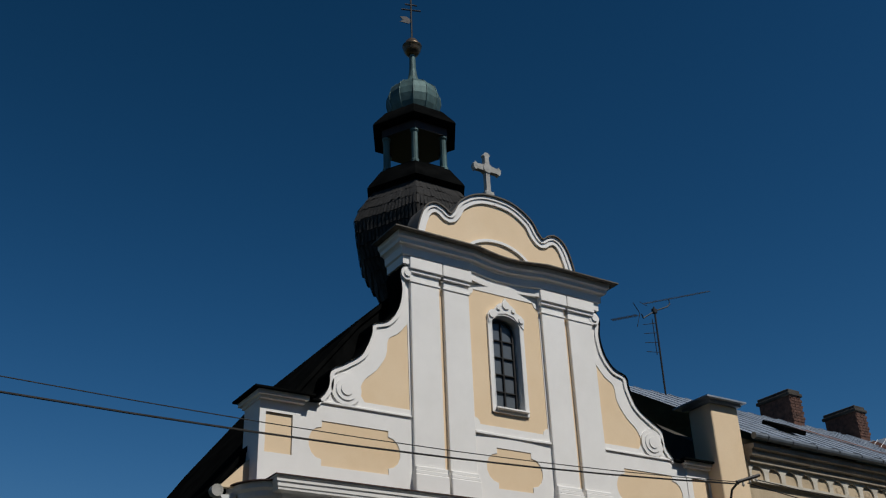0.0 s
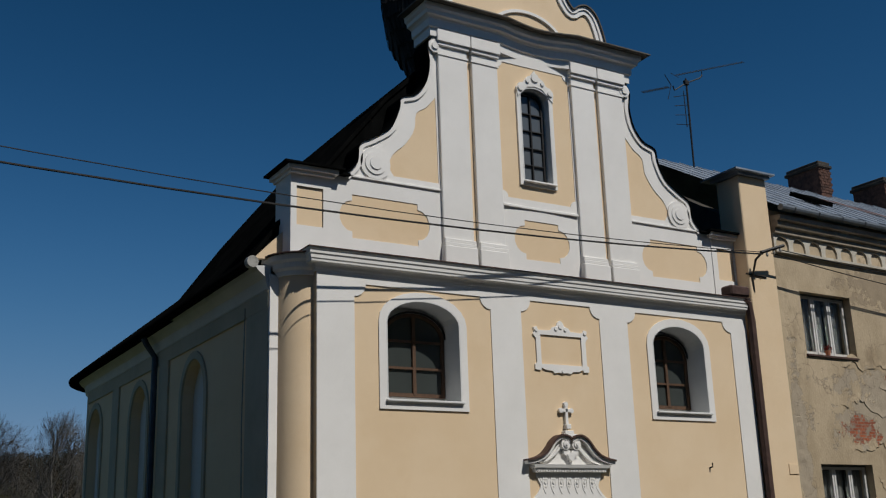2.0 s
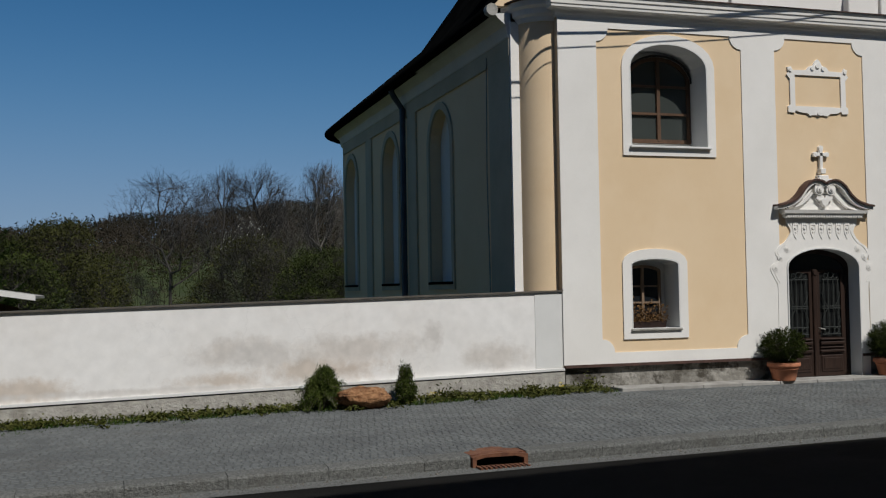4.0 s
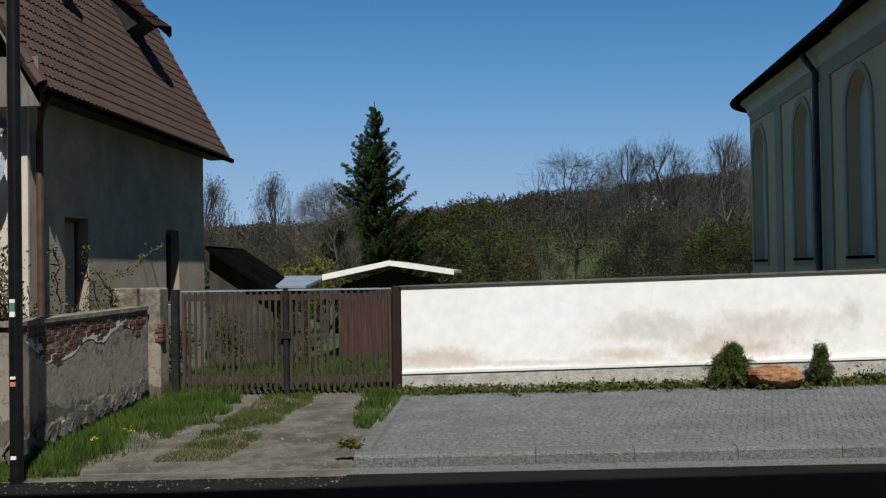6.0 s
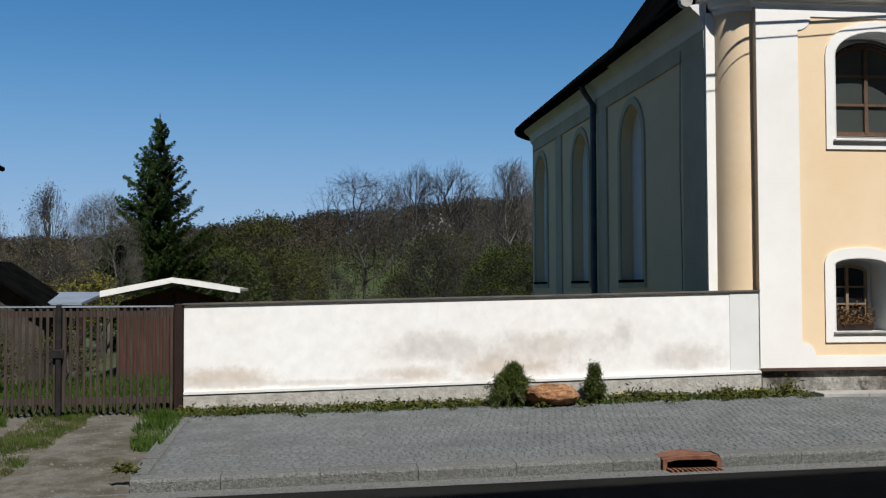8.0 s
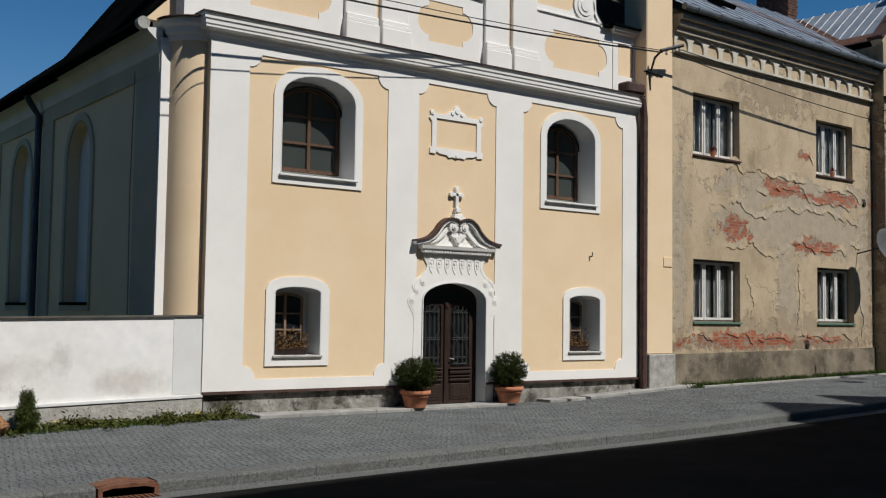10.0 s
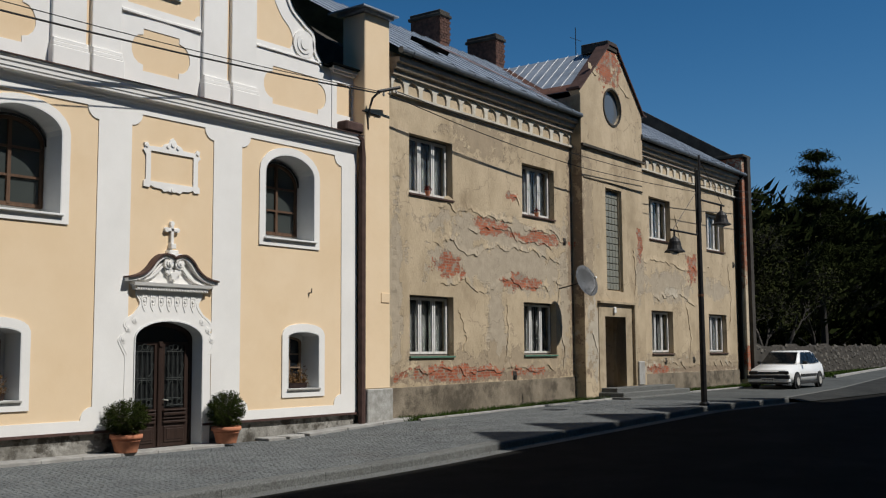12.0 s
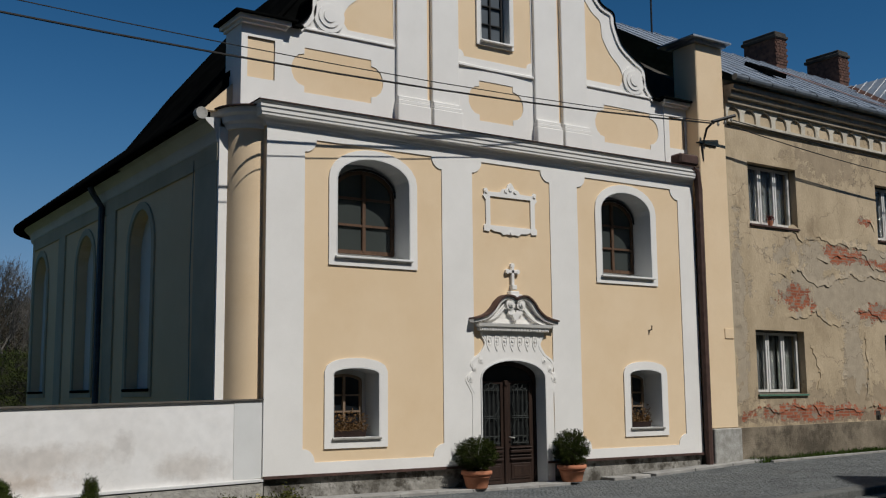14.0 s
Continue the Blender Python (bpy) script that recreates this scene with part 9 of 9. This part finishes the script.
for line in [[(16.71, 1.18), (16.53, 1.73), (17.33, 1.88), (18.19, 2.16), (18.97, 2.33)], [(14.67, 1.19), (14.63, 1.7), (14.58, 2.21)], [(16.1, 1.23), (15.78, 1.79), (15.4, 2.25)], [(16.68, 1.21), (16.62, 1.5), (16.06, 1.87)]]:
    pts = [Vector((-6.62 + random.uniform(-0.05, 0.05), y, z)) for y, z in smooth_line(line, 5)]
    pts.insert(0, Vector((-6.66, pts[0].y, ground_z(-6.7, pts[0].y) - 0.05)))
    part("cane", tube([tuple(p) for p in pts], 0.011, 5), TWIG, canes)
    for p in pts[2:]:
        leaf_soup([p + Vector((random.gauss(0, 0.05), random.gauss(0, 0.06), random.gauss(0, 0.05))) for j in range(9)], 0.032, cv, cf, 0.8)
soup("foliage", cv, cf, WEED, canes)

# ---- wooded hill ----
random.seed(11)
WOOD = mat("brown_spring_wood", (0.030, 0.025, 0.018), (0.062, 0.050, 0.035), 0.05, 0.95, 0, 5, vary=0.3, spec=0.02)
GREENWOOD = mat("green_spring_wood", (0.025, 0.034, 0.010), (0.047, 0.056, 0.019), 0.05, 0.95, 0, 5, vary=0.3, spec=0.02)
DARKWOOD = mat("dark_conifer_wood", (0.010, 0.018, 0.010), (0.022, 0.034, 0.018), 0.05, 0.95, 0, 5, vary=0.3, spec=0.02)


def wood(name, label, n, y0, y1, h0, h1, material, per, conifer=False, keep=lambda x, y: True, a0=-0.42, a1=0.34):
    vs, fs = [], []
    while n > 0:
        y = y0 + (y1 - y0) * random.random() ** 0.8
        x = random.uniform(a0, a1) * y
        n -= 1
        if not keep(x, y):
            continue
        z, h = ground_z(x, y), random.uniform(h0, h1)
        w = h * (0.2 if conifer else 0.42)
        limb(vs, fs, Vector((x, y, z)), Vector((x + random.gauss(0, 0.05) * h, y, z + h * 0.8)), 0.009 * h, 0.004 * h, 3)
        for i in range(per):
            t = random.random() ** (0.9 if conifer else 0.6)
            r = w * ((1 - t) if conifer else math.sqrt(max(0.05, 1 - (2 * t - 1.05) ** 2))) * random.random() ** 0.5
            a = random.uniform(0, 6.28)
            c = Vector((x + r * math.cos(a), y + r * math.sin(a), z + h * (0.12 + 0.88 * t)))
            s = h * random.uniform(0.022, 0.055)
            d = Vector((math.cos(a) * 0.7, math.sin(a) * 0.7, random.uniform(0.0, 1.4) if not conifer else random.uniform(-0.6, 0.3))).normalized()
            e = d.cross(Vector((random.gauss(0, 1), random.gauss(0, 1), 0.3))).normalized()
            k = len(vs)
            vs += [tuple(c - e * s * 0.3), tuple(c + d * s * 1.5), tuple(c + e * s * 0.3), tuple(c - d * s * 0.4)]
            fs.append((k, k + 1, k + 2, k + 3))
    return tagged(soup(name, vs, fs, material), label, "woods", kind="stuff")


wood("brown_woods", "leafless brown woods on the hillside", 2300, 190, 440, 6, 10, WOOD, 130, keep=lambda x, y: noise.noise(Vector((x / 50, y / 60, 1))) > -0.45)
wood("green_woods", "light green spring trees at the hill's foot", 420, 120, 330, 4, 8, GREENWOOD, 130, keep=lambda x, y: noise.noise(Vector((x / 40, y / 50, 4))) > 0.02)
wood("conifer_woods", "dark conifers along the hill's ridge", 520, 330, 445, 7, 11, DARKWOOD, 100, True, keep=lambda x, y: noise.noise(Vector((x / 60, y / 80, 9))) > -0.1)
wood("field_bushes", "scattered brown bushes across the meadow", 240, 95, 210, 2.5, 5, WOOD, 130, keep=lambda x, y: noise.noise(Vector((x / 20, y / 30, 6))) > 0.0)

# ---- trees and wall at the far end of the street ----
def pine(x, y, h, r, label, seed):
    """A pine with layered, clumped boughs on a bare lower trunk."""
    random.seed(seed)
    z = ground_z(x, y)
    pn = base("pine", label, "tree")
    vs, fs, lv, lf = [], [], [], []
    pts = [Vector((x + random.gauss(0, 0.08), y, z - 0.1 + h * t / 6)) for t in range(7)]
    for i, (a, b) in enumerate(zip(pts, pts[1:])):
        limb(vs, fs, a, b, 0.016 * h * (1 - i / 7) + 0.03, 0.016 * h * (1 - (i + 1) / 7) + 0.03, 7)
    t = 0.42
    while t < 1.0:
        reach = r * (0.05 + 0.95 * min(1, (1.01 - t) / 0.55) ** 0.85)
        for k in range(6 if t < 0.9 else 4):
            a = random.uniform(0, 6.28)
            ln = reach * random.uniform(0.55, 1.1)
            st = Vector((x, y, z + h * min(0.98, t + random.uniform(-0.012, 0.012))))
            tip = st + Vector((math.cos(a) * ln, math.sin(a) * ln, ln * random.uniform(0.0, 0.3)))
            limb(vs, fs, st, tip, 0.05, 0.015, 4)
            for c in range(int(3 + ln * 2.2)):
                f = random.uniform(0.3, 1.05)
                q = st.lerp(tip, f) + Vector((random.gauss(0, 0.22), random.gauss(0, 0.22), random.uniform(0, 0.18)))
                leaf_soup([q + Vector((random.gauss(0, 0.3), random.gauss(0, 0.3), random.gauss(0, 0.13))) for j in range(70)], 0.15, lv, lf, 0.9, 0.15)
        t += 0.075
    soup("trunk", vs, fs, BARK, pn)
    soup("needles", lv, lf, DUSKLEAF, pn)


STREETLEAF = mat("young_street_leaves", (0.016, 0.02, 0.007), (0.045, 0.05, 0.018), 3, 0.9, 0, 20, vary=0.4, spec=0.0)
pine(62.9, 20.6, 13.3, 3.9, "tall dark pine with layered boughs beyond the tenement", 3)
spruce(74, 20, 10.6, 3.0, "dark conifer beyond the stone wall", 4, DUSKLEAF)
spruce(79, 20.5, 11.0, 3.2, "dark conifer beyond the stone wall", 5, DUSKLEAF)
spruce(69, 24, 9.0, 3.6, "dark conifer beyond the stone wall", 6, DUSKLEAF)
spruce(57, 24, 8.0, 3.4, "dark conifer beyond the stone wall", 8, DUSKLEAF)
spruce(85, 21, 11.0, 3.4, "dark conifer beyond the stone wall", 9, DUSKLEAF)
for x, y, h in ((49.5, 20, 8.0), (51.5, 21, 7.6), (54.5, 21, 7.4), (59, 22, 7.2), (65.5, 22, 7.2), (72, 23, 8), (81, 23, 8.4), (90, 22, 9), (97, 22, 9)):
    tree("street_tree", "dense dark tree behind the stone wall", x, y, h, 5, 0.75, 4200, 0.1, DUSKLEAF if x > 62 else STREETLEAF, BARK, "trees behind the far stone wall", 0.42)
random.seed(23)
RUBBLE = mat("dark_rubble_stone", (0.035, 0.031, 0.026), (0.12, 0.108, 0.09), 3, 0.95, 0.8, 25, vary=0.5)
rw = base("rubble_wall", "low rubble stone wall beyond the tenement", "wall")
head = [(71 - 0.5 * i, 2.0 + 0.28 * noise.noise(Vector((0.5 * i, 2.0, 0)))) for i in range(51)]
part("core", slab([(46.0, 0.3), (71, 0.5)] + head, [], 19.0, 19.4), DARKREN, rw)
for i in range(298):
    xx, t = 46 + 25 * (i + random.random()) / 298, random.random()
    rb = bmesh.new()
    bmesh.ops.create_icosphere(rb, subdivisions=1, radius=1)
    c = Vector((xx, 18.99, 0.6 + 1.5 * t))
    r = random.uniform(0.09, 0.26)
    for v in rb.verts:
        v.co = Vector((v.co.x * r, v.co.y * 0.035, v.co.z * r * random.uniform(0.45, 0.6))) * (1 + 0.3 * noise.noise(v.co * 1.6 + c)) + c
    part("stone", rb, RUBBLE, rw)
random.seed(23)
wood("end_woods", "dark wooded slope closing the street", 520, 22, 46, 8, 11.5, DUSKLEAF, 260, a0=2.2, a1=4.4)

# ---- loose gravel on the drive and in the gutter ----
random.seed(31)
GRAVEL = mat("drive_gravel", (0.08, 0.074, 0.062), (0.17, 0.158, 0.138), 9, 0.95, 0.3, 40, vary=0.4)
gv, gf = [], []
for i in range(5200):
    if i < 4200:
        xx, yy = random.uniform(-5.8, -1.9), 10.9 + 6.4 * random.random() ** 1.2
        if xx < drive_centre(yy) - 1.3 and yy > 12.5:
            continue
        zz = ground_z(xx, max(yy, 12.02)) + 0.012
    else:
        xx, yy = random.uniform(-1.9, 20), 11.97 - abs(random.gauss(0, 0.12))
        zz = kerb_z(xx) - 0.144
    s = random.uniform(0.006, 0.016) if random.random() < 0.93 else random.uniform(0.018, 0.032)
    k = len(gv)
    a = random.uniform(0, 6.28)
    for j in range(4):
        gv.append((xx + s * random.uniform(0.7, 1.3) * math.cos(a + j * 1.57), yy + s * random.uniform(0.7, 1.3) * math.sin(a + j * 1.57), zz - 0.002))
    gv.append((xx + random.uniform(-0.3, 0.3) * s, yy + random.uniform(-0.3, 0.3) * s, zz + s * random.uniform(0.5, 0.9)))
    gf += [(k, k + 1, k + 4), (k + 1, k + 2, k + 4), (k + 2, k + 3, k + 4), (k + 3, k, k + 4)]
tagged(soup("loose_gravel", gv, gf, GRAVEL), "loose grey gravel on the drive and gutter", "gravel", kind="stuff")
